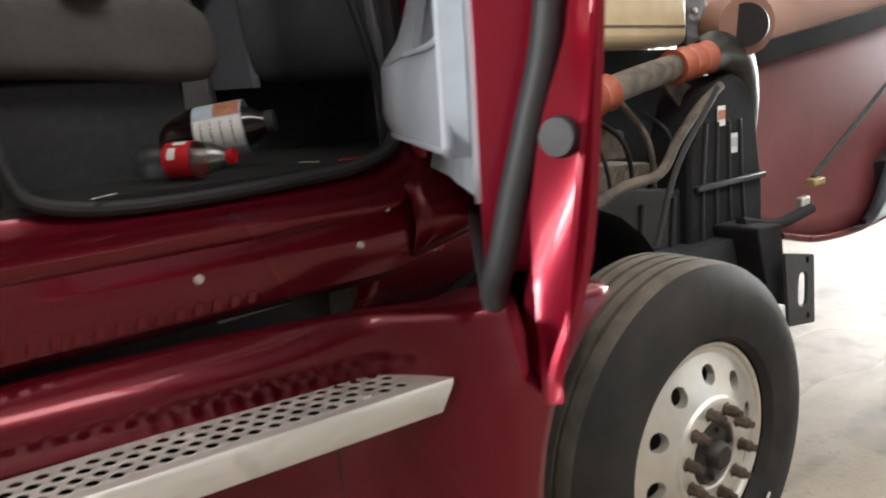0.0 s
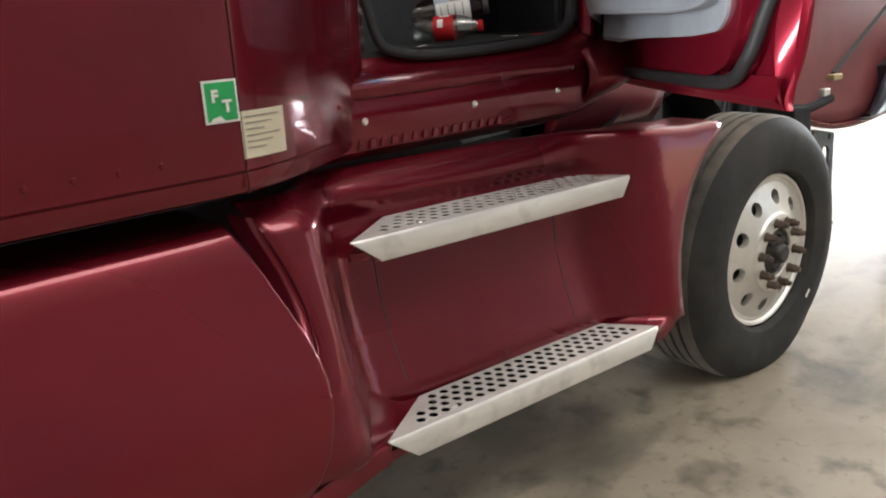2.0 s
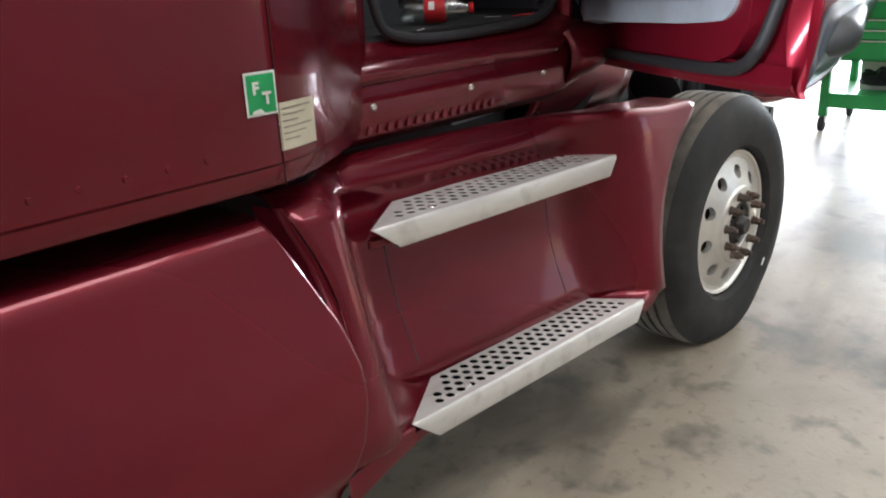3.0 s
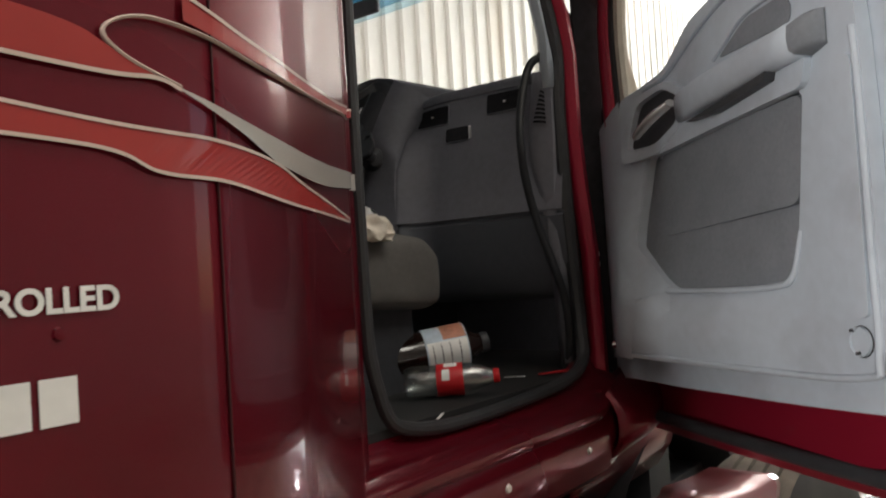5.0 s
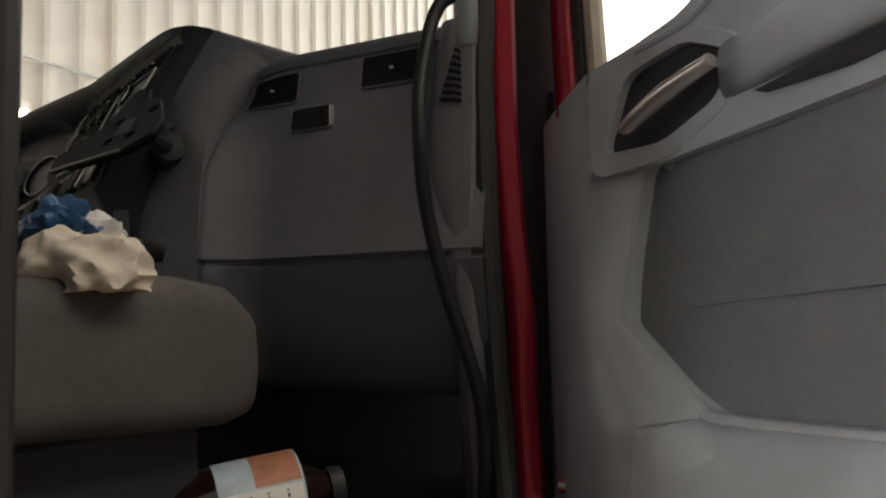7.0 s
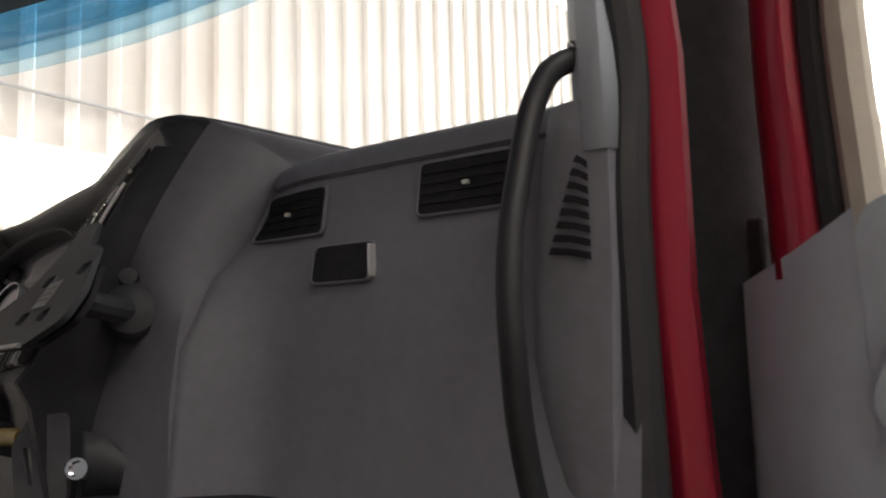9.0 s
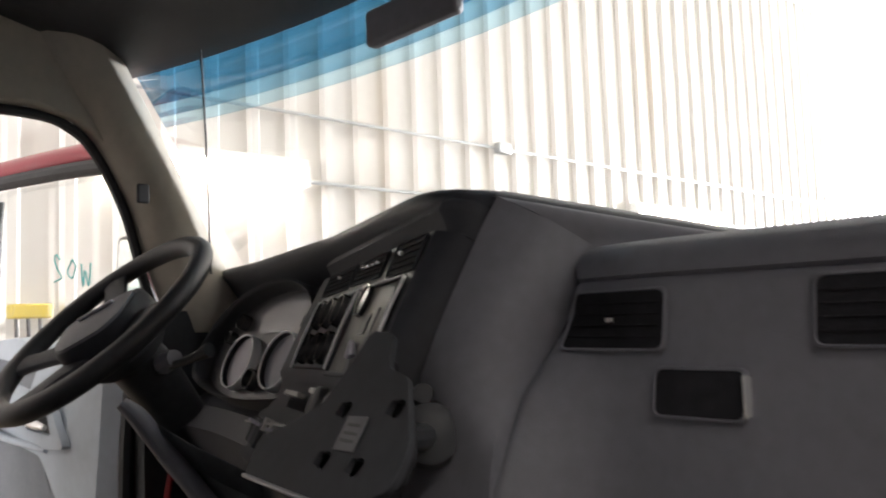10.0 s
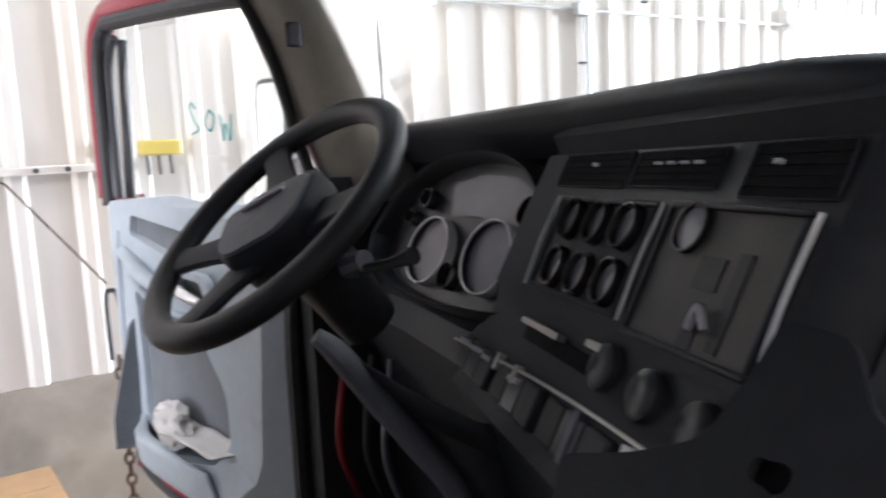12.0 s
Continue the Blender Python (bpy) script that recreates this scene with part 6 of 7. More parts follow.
def pillar(side):
    y0 = 2.26 if side > 0 else 0.46
    y1 = y0 - side * 0.10
    rows = []
    for i in range(18):
        t = i / 17
        z = lerp(1.90, 2.62, t)
        if side > 0:
            x = -0.067 - 0.527 * (z - 1.95)
            xl = float(np.interp(z, [1.90, 2.022, 2.076, 2.19, 2.305, 2.45, 2.62], [-0.245, -0.290, -0.308, -0.342, -0.404, -0.497, -0.60]))
            rows.append([(x, y0 + 0.01, z), (x - 0.006, y0 - 0.04, z), (x - 0.024, y1 + 0.018, z), (lerp(x, xl, 0.38), y1, z), (lerp(x, xl, 0.66), y1 + 0.012, z), (lerp(x, xl, 0.86), y1 + 0.045, z), (xl, y0, z), (lerp(x, xl, 0.5), y0 + 0.03, z)])
        else:
            x = -0.035 - 0.60 * (z - 1.95) + 0.04 * t * t
            w = lerp(0.095, 0.12, t)
            rows.append([(x, y0, z), (x - 0.02, y1 + side * 0.02, z), (x - w * 0.5, y1, z), (x - w, y1 + side * 0.03, z), (x - w - 0.015, y0, z), (x - w * 0.5, y0 + side * 0.02, z)])
    part("pillar_trim", grid(rows, close=True), PILLAR, truck, "beige-grey windscreen pillar trim", bevel=0.006, angle=60)
    if side > 0:
        part("outer_pillar", tube([(-0.18, 2.315, 1.92), (-0.34, 2.31, 2.28), (-0.48, 2.30, 2.62)], 0.035, 10), RED, truck)
        part("pillar_seal", tube([(-0.262, 2.262, 1.90), (-0.303, 2.262, 2.022), (-0.347, 2.262, 2.18), (-0.409, 2.262, 2.30), (-0.463, 2.262, 2.352), (-0.548, 2.262, 2.374), (-0.80, 2.262, 2.370), (-1.3, 2.262, 2.365)], 0.012, 8), RUBBER, truck)
        part("roof_rail_trim", prism([(-0.40, 2.32), (-0.463, 2.366), (-0.548, 2.386), (-0.80, 2.382), (-1.3, 2.378), (-1.3, 2.72), (-0.45, 2.72), (-0.36, 2.46)], 2.225, 2.268, "y"), PILLAR, truck, "beige-grey roof rail trim", bevel=0.008)
    else:
        part("pillar_seal", tube([(-0.155, y0 + side * 0.015, 1.88), (-0.34, y0 + side * 0.015, 2.2), (-0.58, y0 + side * 0.01, 2.55), (-0.75, y0 + side * 0.01, 2.66)], 0.018, 8), RUBBER, truck)


pillar(1)
pillar(-1)
part("pillar_clip", box((-0.355, 2.166, 2.185), (-0.328, 2.178, 2.228)), BLACK, truck, bevel=0.004)


def screen(z0, z1, m, name):
    rows = []
    for z in (z0, (z0 + z1) / 2, z1):
        x = 0.02 - 0.62 * (z - 1.95)
        rows.append([(x + 0.14 * (1 - ((y - 1.36) / 0.9) ** 2), y, z) for y in [lerp(0.46, 2.26, i / 12) for i in range(13)]])
    ob = part(name, grid(rows), m, truck, solid=0.004)
    ob.visible_shadow = False
    return ob


screen(1.90, 2.383, CLEAR, "windscreen")
for z0, z1, c in ((2.383, 2.405, (0.70, 0.84, 0.90)), (2.405, 2.430, (0.45, 0.66, 0.78)), (2.430, 2.50, (0.22, 0.46, 0.62))):
    screen(z0, z1, glass("tinted_glass", c), "windscreen_tint_band")
bm = grid([[(0.02 - 0.62 * 0.55 + 0.14 * (1 - ((y - 1.36) / 0.9) ** 2) + dx, y, z) for y in [lerp(0.42, 2.30, i / 12) for i in range(13)]] for dx, z in ((0.03, 2.56), (-0.01, 2.49), (-0.06, 2.49), (-0.16, 2.53), (-0.45, 2.60), (-1.2, 2.66))])
part("header_trim", bm, DASH_TRIM, truck, "dark overhead trim", solid=0.01)
part("toll_tag", box((-0.435, 1.10, 2.262), (-0.415, 1.262, 2.31)), DASH, truck, bevel=0.006)
part("mirror_cord", tube([(-0.30, 1.98, 2.5), (-0.29, 1.98, 2.3), (-0.285, 1.975, 2.02)], 0.0022, 6), BLACK, truck)

RAIL_BLACK = mat("satin_black_rail", (0.020, 0.021, 0.024), 0.45, 0, 0.15, 60, 0.2, 700, spec=0.3)
part("grab_rail", tube([(-0.440, 0.522, 2.000), (-0.452, 0.538, 1.998), (-0.470, 0.554, 1.986), (-0.480, 0.563, 1.965), (-0.490, 0.567, 1.94), (-0.505, 0.568, 1.90), (-0.522, 0.568, 1.85), (-0.534, 0.565, 1.80), (-0.538, 0.561, 1.75), (-0.530, 0.562, 1.70), (-0.515, 0.560, 1.64), (-0.500, 0.547, 1.56), (-0.485, 0.522, 1.466), (-0.472, 0.503, 1.378), (-0.458, 0.506, 1.278), (-0.45, 0.527, 1.20)], 0.0108, 12, curve=4), RAIL_BLACK, truck, "black grab rail")
part("rail_cap", tube([(-0.430, 0.512, 2.004), (-0.442, 0.525, 2.002), (-0.455, 0.541, 1.996)], [0.0190, 0.0190, 0.0155], 14), BLACK, truck)
KICK = ((1.22, 0.530, 0.508), (1.5, 0.545, 0.520), (1.61, 0.563, 0.524), (1.68, 0.577, 0.522), (1.745, 0.586, 0.519), (1.805, 0.585, 0.516), (1.86, 0.577, 0.515), (1.92, 0.569, 0.514), (1.958, 0.562, 0.512))
bm = grid([[(-0.400, yl + 0.030, z), (-0.428, yl + 0.016, z), (-0.450, yl + 0.002, z), (-0.459, yl - 0.010, z), (-0.462, lerp(yl, yr, 0.5), z), (-0.458, yr, z), (-0.436, yr - 0.008, z)] for z, yl, yr in KICK])
part("pillar_kick_trim", bm, DASH, truck, "charcoal pillar trim with a slotted grille", solid=0.006, angle=50)
for k in range(8):
    z = 1.829 + 0.0106 * k
    y1, y0 = lerp(0.566, 0.540, k / 7), lerp(0.528, 0.528, k / 7)
    bm = bmesh.new()
    pts = [(y1, z + 0.003), (lerp(y0, y1, 0.5), z + 0.001), (y0, z - 0.004), (y0, z + 0.0022), (lerp(y0, y1, 0.5), z + 0.0068), (y1 - 0.003, z + 0.0088)]
    bm.faces.new([bm.verts.new((-0.4672, y, zz)) for y, zz in pts])
    part("grille_slot", bm, MATT_BLACK, truck, solid=0.0012, smooth=False)
bm = grid([[(-0.425 - q, 0.552, z), (-0.450 - q, 0.542, z), (-0.462 - q, 0.530, z), (-0.462 - q, 0.514, z), (-0.44 - q, 0.505, z)] for z, q in ((1.915, 0.0), (2.05, 0.005), (2.2, 0.06), (2.5, 0.22))])
part("pillar_cover", bm, GREY, truck, "pale grey pillar cover", solid=0.006)

# ---- passenger seat ----
seat = tagged(new("passenger_seat"), "worn grey fabric passenger seat on a black pedestal", "seat")
FABRIC = mat("grey_seat_fabric", (0.085, 0.08, 0.075), 0.85, 0, 0.12, 90, 0.4, 900)
rows = []
for x, z0, z1, q in ((-1.27, 1.41, 1.545, 0.0), (-1.02, 1.40, 1.555, 0.0), (-0.88, 1.39, 1.56, 0.0), (-0.80, 1.385, 1.55, 0.005), (-0.755, 1.39, 1.525, 0.015), (-0.735, 1.41, 1.49, 0.03), (-0.732, 1.43, 1.47, 0.045)):
    a, b = 0.66 + q, 1.13 - q
    rows.append([(x, y, z) for y, z in rounded([(a, z0), (b, z0), (b, z1), (a, z1)], 0.04, 4)])
bm = grid(rows, close=True)
bm.faces.new([bm.verts.new(p) for p in rows[-1]])
bm.faces.new([bm.verts.new(p) for p in rows[0]])
bmesh.ops.remove_doubles(bm, verts=bm.verts, dist=1e-5)
part("cushion", bm, FABRIC, seat, "grey fabric cushion")
part("pedestal", box((-1.25, 0.72, 1.19), (-0.80, 1.06, 1.40)), BLACK, seat, bevel=0.01)

# left jamb and footwell
part("left_jamb", grid([[(-0.335, 2.27, z), (-0.30, 2.30, z), (-0.26, 2.305, z), (-0.20, 2.31, z), (0.05, 2.31, z)] for z in (1.0, 1.3, 1.6, 1.92)]), RED, truck, solid=0.01)
part("left_jamb_seal", tube([(-0.345, 2.262, 1.0), (-0.345, 2.262, 1.4), (-0.34, 2.262, 1.7), (-0.30, 2.262, 1.9), (-0.18, 2.262, 2.0)], 0.018, 8), RUBBER, truck)
part("footwell_side", box((-0.33, 2.20, 1.19), (0.0, 2.25, 1.95)), BLACK, truck)
part("footwell_filler", box((-0.16, 1.3, 1.20), (-0.02, 2.2, 1.75)), BLACK, truck)
part("console_side", box((-0.50, 1.13, 1.19), (-0.08, 1.50, 1.62)), BLACK, truck)
for k, (y, x) in enumerate(((2.17, -0.28), (2.12, -0.25), (2.07, -0.24))):
    part("cable", tube([(x, y, 1.62), (x - 0.03, y - 0.01, 1.45), (x + 0.02, y + 0.01, 1.3), (x, y, 1.2)], 0.007, 8), [mat("red_cable", (0.25, 0.01, 0.015), 0.5), BLACK, DASH][k], truck)
part("pedal", box((-0.30, 1.96, 1.24), (-0.28, 2.04, 1.36)), RUBBER, truck, bevel=0.004)

# left mirror
MIR = Matrix.Translation((-0.142, 2.745, 2.062)) @ pose(0, 0, 0, 0, 4, 20)
bm = prism(rounded([(-0.06, -0.12), (0.06, -0.12), (0.06, 0.12), (-0.06, 0.12)], 0.025), 0.0, 0.08, "x")
bmesh.ops.transform(bm, matrix=MIR, verts=bm.verts)
part("mirror_head", bm, BLACK, truck, "black door mirror housing", bevel=0.01)
bm = prism(rounded([(-0.046, -0.106), (0.046, -0.106), (0.046, 0.106), (-0.046, 0.106)], 0.02), -0.004, -0.001, "x")
bmesh.ops.transform(bm, matrix=MIR, verts=bm.verts)
part("mirror_glass", bm, CHROME, truck, "mirror glass")
part("mirror_arm", tube([(-0.12, 2.33, 1.92), (-0.12, 2.5, 1.93), (-0.13, 2.64, 1.97)], 0.014, 8), BLACK, truck)

# ---- things in the cab ----
def bottle(name, label, base, axis, r, length, body_m, label_m, cap_m, l0, l1, bands=()):
    """A bottle lying on the floor, along axis from its base."""
    ob = thing(name, label, "bottle")
    d = Vector(axis).normalized()
    u = Vector((0, 0, 1))
    s = d.cross(u).normalized()
    M = Matrix((s, d.cross(s) * -1, d)).transposed().to_4x4()
    M.translation = base
    pr = [(0.0, 0.012), (r * 0.5, 0.004), (r * 0.8, 0.0), (r * 0.96, 0.012), (r, 0.03), (r * 0.97, length * 0.30), (r * 0.95, length * 0.36), (r * 0.98, length * 0.42), (r * 0.98, length * 0.62), (r * 0.95, length * 0.66), (r * 0.88, length * 0.74), (r * 0.62, length * 0.85), (r * 0.40, length * 0.92), (r * 0.36, length * 0.95)]

    def bp_(n_, profile, m, lab="", seg=28):
        bm = lathe(profile, seg, "z")
        bmesh.ops.transform(bm, matrix=M, verts=bm.verts)
        return part(n_, bm, m, ob, lab)
    bp_("body", pr, body_m)
    bp_("label", [(r * 1.0, length * l0), (r * 1.006, length * (l0 + 0.01)), (r * 1.006, length * (l1 - 0.01)), (r * 1.0, length * l1)], label_m, "printed label")
    for a, b, t0, t1, m in bands:
        bm = bmesh.new()
        rows_ = []
        for i in range(9):
            t = lerp(t0, t1, i / 8)
            rows_.append([(r * 1.012 * math.cos(t), r * 1.012 * math.sin(t), length * h) for h in (a, b)])
        grid(rows_, bm)
        bmesh.ops.transform(bm, matrix=M, verts=bm.verts)
        part("print_bar", bm, m, ob)
    bp_("cap", [(r * 0.42, length * 0.935), (r * 0.44, length * 0.94), (r * 0.44, length * 0.995), (r * 0.40, length), (0, length)], cap_m, "", 20)
    return ob


PET = glass("clear_plastic", (0.80, 0.84, 0.84), 0.22, 0.25)
COLA = mat("dark_cola_bottle", (0.012, 0.006, 0.005), 0.1, 0, 0.2, 20, coat=0.6)
REDLAB = mat("red_label", (0.50, 0.012, 0.018), 0.4, 0, 0.1, 60)
BLUELAB = mat("pale_blue_label", (0.42, 0.50, 0.58), 0.45, 0, 0.3, 50)
TAN_INK = mat("brown_print", (0.40, 0.17, 0.11), 0.5, 0, 0.3, 80)
bottle("small_cola_bottle", "empty clear plastic drink bottle with red label and cap", (-0.943, 0.637, 1.238), (0.108, -0.150, 0.006), 0.034, 0.20, PET, REDLAB, REDLAB, 0.34, 0.62, ((0.40, 0.48, 0.1, 0.8, WHITE_INK), (0.42, 0.56, 1.0, 1.5, WHITE_INK)))
bottle("large_cola_bottle", "dark two-litre drink bottle with a pale label, lying", (-0.880, 0.80, 1.263), (0.205, -0.165, 0.030), 0.056, 0.29, COLA, BLUELAB, BLACK, 0.45, 0.80, ((0.60, 0.79, 0.55, 1.7, TAN_INK), (0.46, 0.79, -0.7, 0.5, WHITE_INK), (0.50, 0.51, -0.6, 0.4, INK), (0.57, 0.58, -0.6, 0.4, INK), (0.64, 0.65, -0.6, 0.4, INK), (0.72, 0.73, -0.6, 0.4, INK)))
part("floor_scrap", tube([(-1.10, 0.43, 1.206), (-1.055, 0.452, 1.207)], 0.003, 6, flat=0.3), WHITE_INK)
tagged(bpy.data.objects["floor_scrap"], "thin pale scrap lying on the cab floor", "scrap")
part("floor_scrap", tube([(-0.62, 0.60, 1.206), (-0.60, 0.555, 1.206)], 0.003, 6, flat=0.3), WHITE_INK)
tagged(bpy.data.objects["floor_scrap.001"], "thin pale scrap lying on the cab floor", "scrap")
part("floor_wrapper", tube([(-0.56, 0.54, 1.206), (-0.50, 0.50, 1.208), (-0.46, 0.50, 1.206)], [0.006, 0.011, 0.006], 8, flat=0.3), REDLAB)
tagged(bpy.data.objects["floor_wrapper"], "crumpled red wrapper on the cab floor", "wrapper")


def crumple(name, label, category, c, size, m, seed, sharp=1.0):
    """A soft heap of folded cloth or paper that lies flat on its support."""
    bm = bmesh.new()
    bmesh.ops.create_icosphere(bm, subdivisions=5, radius=1.0)
    for v in bm.verts:
        q = v.co * 1.25 + Vector((seed * 1.7, seed, 0))
        fold = abs(noise.noise(q)) + 0.45 * abs(noise.noise(q * 2.1)) * sharp
        k = 1.12 - 0.75 * fold
        v.co = Vector((v.co.x * size[0] * k, v.co.y * size[1] * k, max(-0.30, v.co.z) * size[2] * k))
        v.co += Vector(c)
    ob = part(name, bm, m, None, angle=50)
    return tagged(ob, label, category)


TISSUE = mat("crumpled_white_paper", (0.74, 0.73, 0.72), 0.7, 0, 0.06, 40, 0.3, 120)
CREAM = mat("cream_cloth", (0.60, 0.54, 0.46), 0.8, 0, 0.08, 40, 0.4, 160)
BLUEBAG = mat("blue_plastic_bag", (0.03, 0.09, 0.20), 0.3, 0, 0.3, 40)
crumple("paper_wad", "crumpled white paper lying on the passenger seat", "paper", (-0.90, 0.82, 1.585), (0.055, 0.085, 0.055), TISSUE, 3)
crumple("cloth_wad", "crumpled cream cloth draped on the passenger seat", "cloth", (-0.985, 0.70, 1.555), (0.06, 0.075, 0.05), CREAM, 5, 0.5)
crumple("blue_bag", "crumpled blue plastic bag on the passenger seat", "bag", (-0.930, 0.805, 1.612), (0.036, 0.048, 0.040), BLUEBAG, 8)
# papers in the left door pocket
def door_paper():
    ob = thing("folded_papers", "white folded papers stuffed in the door pocket", "paper")
    bm = bmesh.new()
    bmesh.ops.create_grid(bm, x_segments=14, y_segments=8, size=0.5)
    for v in bm.verts:
        a, b = v.co.x + 0.5, v.co.y + 0.5
        fold = 0.020 * abs(b - 0.45)
        v.co = Vector((lerp(-0.452, -0.375, b) - 0.035 * a, lerp(2.47, 2.74, a) + 0.02 * b, 1.350 + fold + 0.012 * noise.noise(Vector((a * 3, b * 2, 7)))))
    part("sheet", bm, TISSUE, ob, solid=0.003, angle=60)
    bm = bmesh.new()
    bmesh.ops.create_icosphere(bm, subdivisions=4, radius=1)
    for v in bm.verts:
        q = v.co * 1.4
        kk = 1.05 - 0.45 * (abs(noise.noise(q)) + 0.5 * abs(noise.noise(q * 2.3)))
        v.co = Vector((-0.445 + v.co.x * 0.045 * kk, 2.76 + v.co.y * 0.10 * kk, 1.355 + v.co.z * 0.060 * kk))
    part("wad", bm, TISSUE, ob, angle=40)


door_paper()

# ---- engine bay and tilted hood ----
DUSTY = mat("dusty_metal", (0.24, 0.20, 0.16), 0.8, 0.2, 0.35, 25, 0.5, 120, color2=(0.07, 0.06, 0.055))
HOODIN = mat("hood_inside_red", (0.17, 0.035, 0.04), 0.6, 0, 0.2, 5, 0.3, 60)
HOODTAN = mat("hood_inside_dusty", (0.34, 0.19, 0.15), 0.75, 0, 0.2, 5, 0.3, 60)
ORANGE = mat("orange_silicone_hose", (0.42, 0.10, 0.05), 0.5, 0, 0.15, 40)
part("engine_block", box((0.12, 1.12, 0.35), (1.42, 2.2, 1.72)), BLACK, truck, "dark engine and inner fender", bevel=0.03)
part("inner_fender", grid([[(WX + 0.56 * math.cos(a), y, 0.42 + 0.60 * math.sin(a)) for a in [math.pi * k / 14 for k in range(1, 14)]] for y in (0.44, 0.78)]), RUBBER, truck)
# Black panel added as a fill for the dark clutter above the tyre.
part("inner_panel", prism(rounded([(0.15, 0.55), (1.0, 0.55), (1.0, 0.93), (0.62, 0.985), (0.15, 0.99)], 0.04), 0.66, 0.70, "y"), RUBBER, truck, "black panel added for the dark clutter behind the tyre", bevel=0.01)
for k in range(4):
    part("panel_rib", tube([(0.30 + 0.18 * k, 0.655, 0.60), (0.32 + 0.18 * k, 0.652, 0.92)], 0.010, 8, curve=0), BLACK, truck)
part("radiator_shroud", prism(rounded([(0.91, 0.55), (1.42, 0.52), (1.41, 0.89), (1.33, 1.25), (1.20, 1.33), (0.99, 1.27), (0.905, 1.07)], 0.05), 0.62, 0.80, "y"), MATT_BLACK, truck, bevel=0.015)
for k in range(4):
    part("shroud_rib", tube([(0.99 + 0.10 * k, 0.618, 0.60), (0.98 + 0.09 * k, 0.616, 0.90), (1.0 + 0.075 * k, 0.618, 1.16)], 0.008, 8), BLACK, truck)
part("shroud_ledge", box((0.93, 0.60, 0.93), (1.40, 0.63, 0.95)), BLACK, truck, bevel=0.004)
for x, z, m, w in ((1.098, 1.18, HOODTAN, 0.024), (1.185, 1.077, WHITE_INK, 0.024)):
    part("warning_label", box((x - w, 0.615, z - 0.035), (x + w, 0.6185, z + 0.035)), WHITE_INK, truck)
    part("label_bar", box((x - w * 0.85, 0.6125, z - 0.012), (x + w * 0.85, 0.6145, z + 0.020)), ORANGE if m is HOODTAN else GREY, truck)
part("coolant_tank", box((0.58, 0.80, 1.432), (1.19, 1.08, 1.78)), mat("cream_plastic_tank", (0.62, 0.50, 0.31), 0.45, 0, 0.12, 12), truck, "cream plastic coolant tank", bevel=0.04, segs=3)
part("tank_seam", box((0.60, 0.796, 1.50), (1.17, 0.802, 1.506)), DUSTY, truck)
part("tank_bracket", prism([(1.19, 1.42), (1.30, 1.44), (1.36, 1.56), (1.30, 1.64), (1.19, 1.62)], 0.82, 0.86, "y"), BLACK, truck, bevel=0.01)
for x, z in ((1.25, 1.56), (1.29, 1.52)):
    part("bracket_bolt", lathe([(0, -0.012), (0.010, -0.01), (0.012, 0.0)], 8, "y", (x, 0.82, z)), ALU, truck)
part("charge_pipe", tube([(0.30, 0.65, 1.25), (0.62, 0.65, 1.318), (0.98, 0.65, 1.375)], 0.044, 18), DUSTY, truck, "dusty metal charge-air pipe")
for a, b in (((0.32, 0.65, 1.255), (0.50, 0.65, 1.293)), ((0.85, 0.65, 1.356), (1.05, 0.65, 1.384))):
    bm = bmesh.new()
    A_, B_ = Vector(a), Vector(b)
    pts = [A_.lerp(B_, k / 12) for k in range(13)]
    tube(pts, [0.050 if k % 4 else 0.059 for k in range(13)], 18, bm, 1)
    part("hose_boot", bm, ORANGE, truck, "orange silicone hose boot")
part("intake_elbow", tube([(1.05, 0.66, 1.385), (1.16, 0.68, 1.40), (1.28, 0.69, 1.36), (1.34, 0.70, 1.22), (1.36, 0.71, 1.05)], [0.06, 0.078, 0.088, 0.085, 0.07], 18), GREASE, truck)
part("intake_pipe", tube([(1.235, 0.60, 1.487), (1.33, 0.74, 1.50)], 0.105, 28), HOODTAN, truck, "dusty intake pipe end")
part("intake_mouth", tube([(1.215, 0.594, 1.487), (1.24, 0.604, 1.488)], 0.076, 28), RUBBER, truck)
part("valve_cover", prism(rounded([(0.30, 0.94), (0.92, 0.985), (0.96, 1.025), (0.56, 1.055), (0.30, 1.04)], 0.02), 0.75, 1.0, "y"), DUSTY, truck, "dusty ribbed cover", bevel=0.012)
for k in range(5):
    part("cover_rib", tube([(0.55 + 0.06 * k, 0.748, 1.045 - 0.004 * k), (0.50 + 0.06 * k, 0.748, 0.965)], 0.006, 6, curve=0), DUSTY, truck)
part("frame_horn", box((0.30, 0.82, 0.55), (1.35, 0.95, 0.93)), BLACK, truck, bevel=0.02)
# Dark backing added to close bright gaps between the engine pipes.
part("bay_backing", box((0.12, 1.0, 0.35), (1.45, 1.1, 1.43)), MATT_BLACK, truck)
for k in range(5):
    part("wire", tube([(0.45 + 0.14 * k, 0.78, 1.26 - 0.05 * (k % 2)), (0.52 + 0.13 * k, 0.70, 1.12), (0.60 + 0.12 * k, 0.72, 0.92), (0.55 + 0.15 * k, 0.75, 0.72)], 0.007 + 0.002 * (k % 3), 8), [BLACK, GREASE, DUSTY][k % 3], truck)
part("grey_hose", tube([(0.25, 0.60, 0.94), (0.36, 0.60, 0.965), (0.50, 0.60, 1.005), (0.70, 0.60, 1.025), (0.80, 0.60, 1.12), (0.93, 0.60, 1.22), (1.06, 0.60, 1.285)], 0.017, 10), DUSTY, truck)
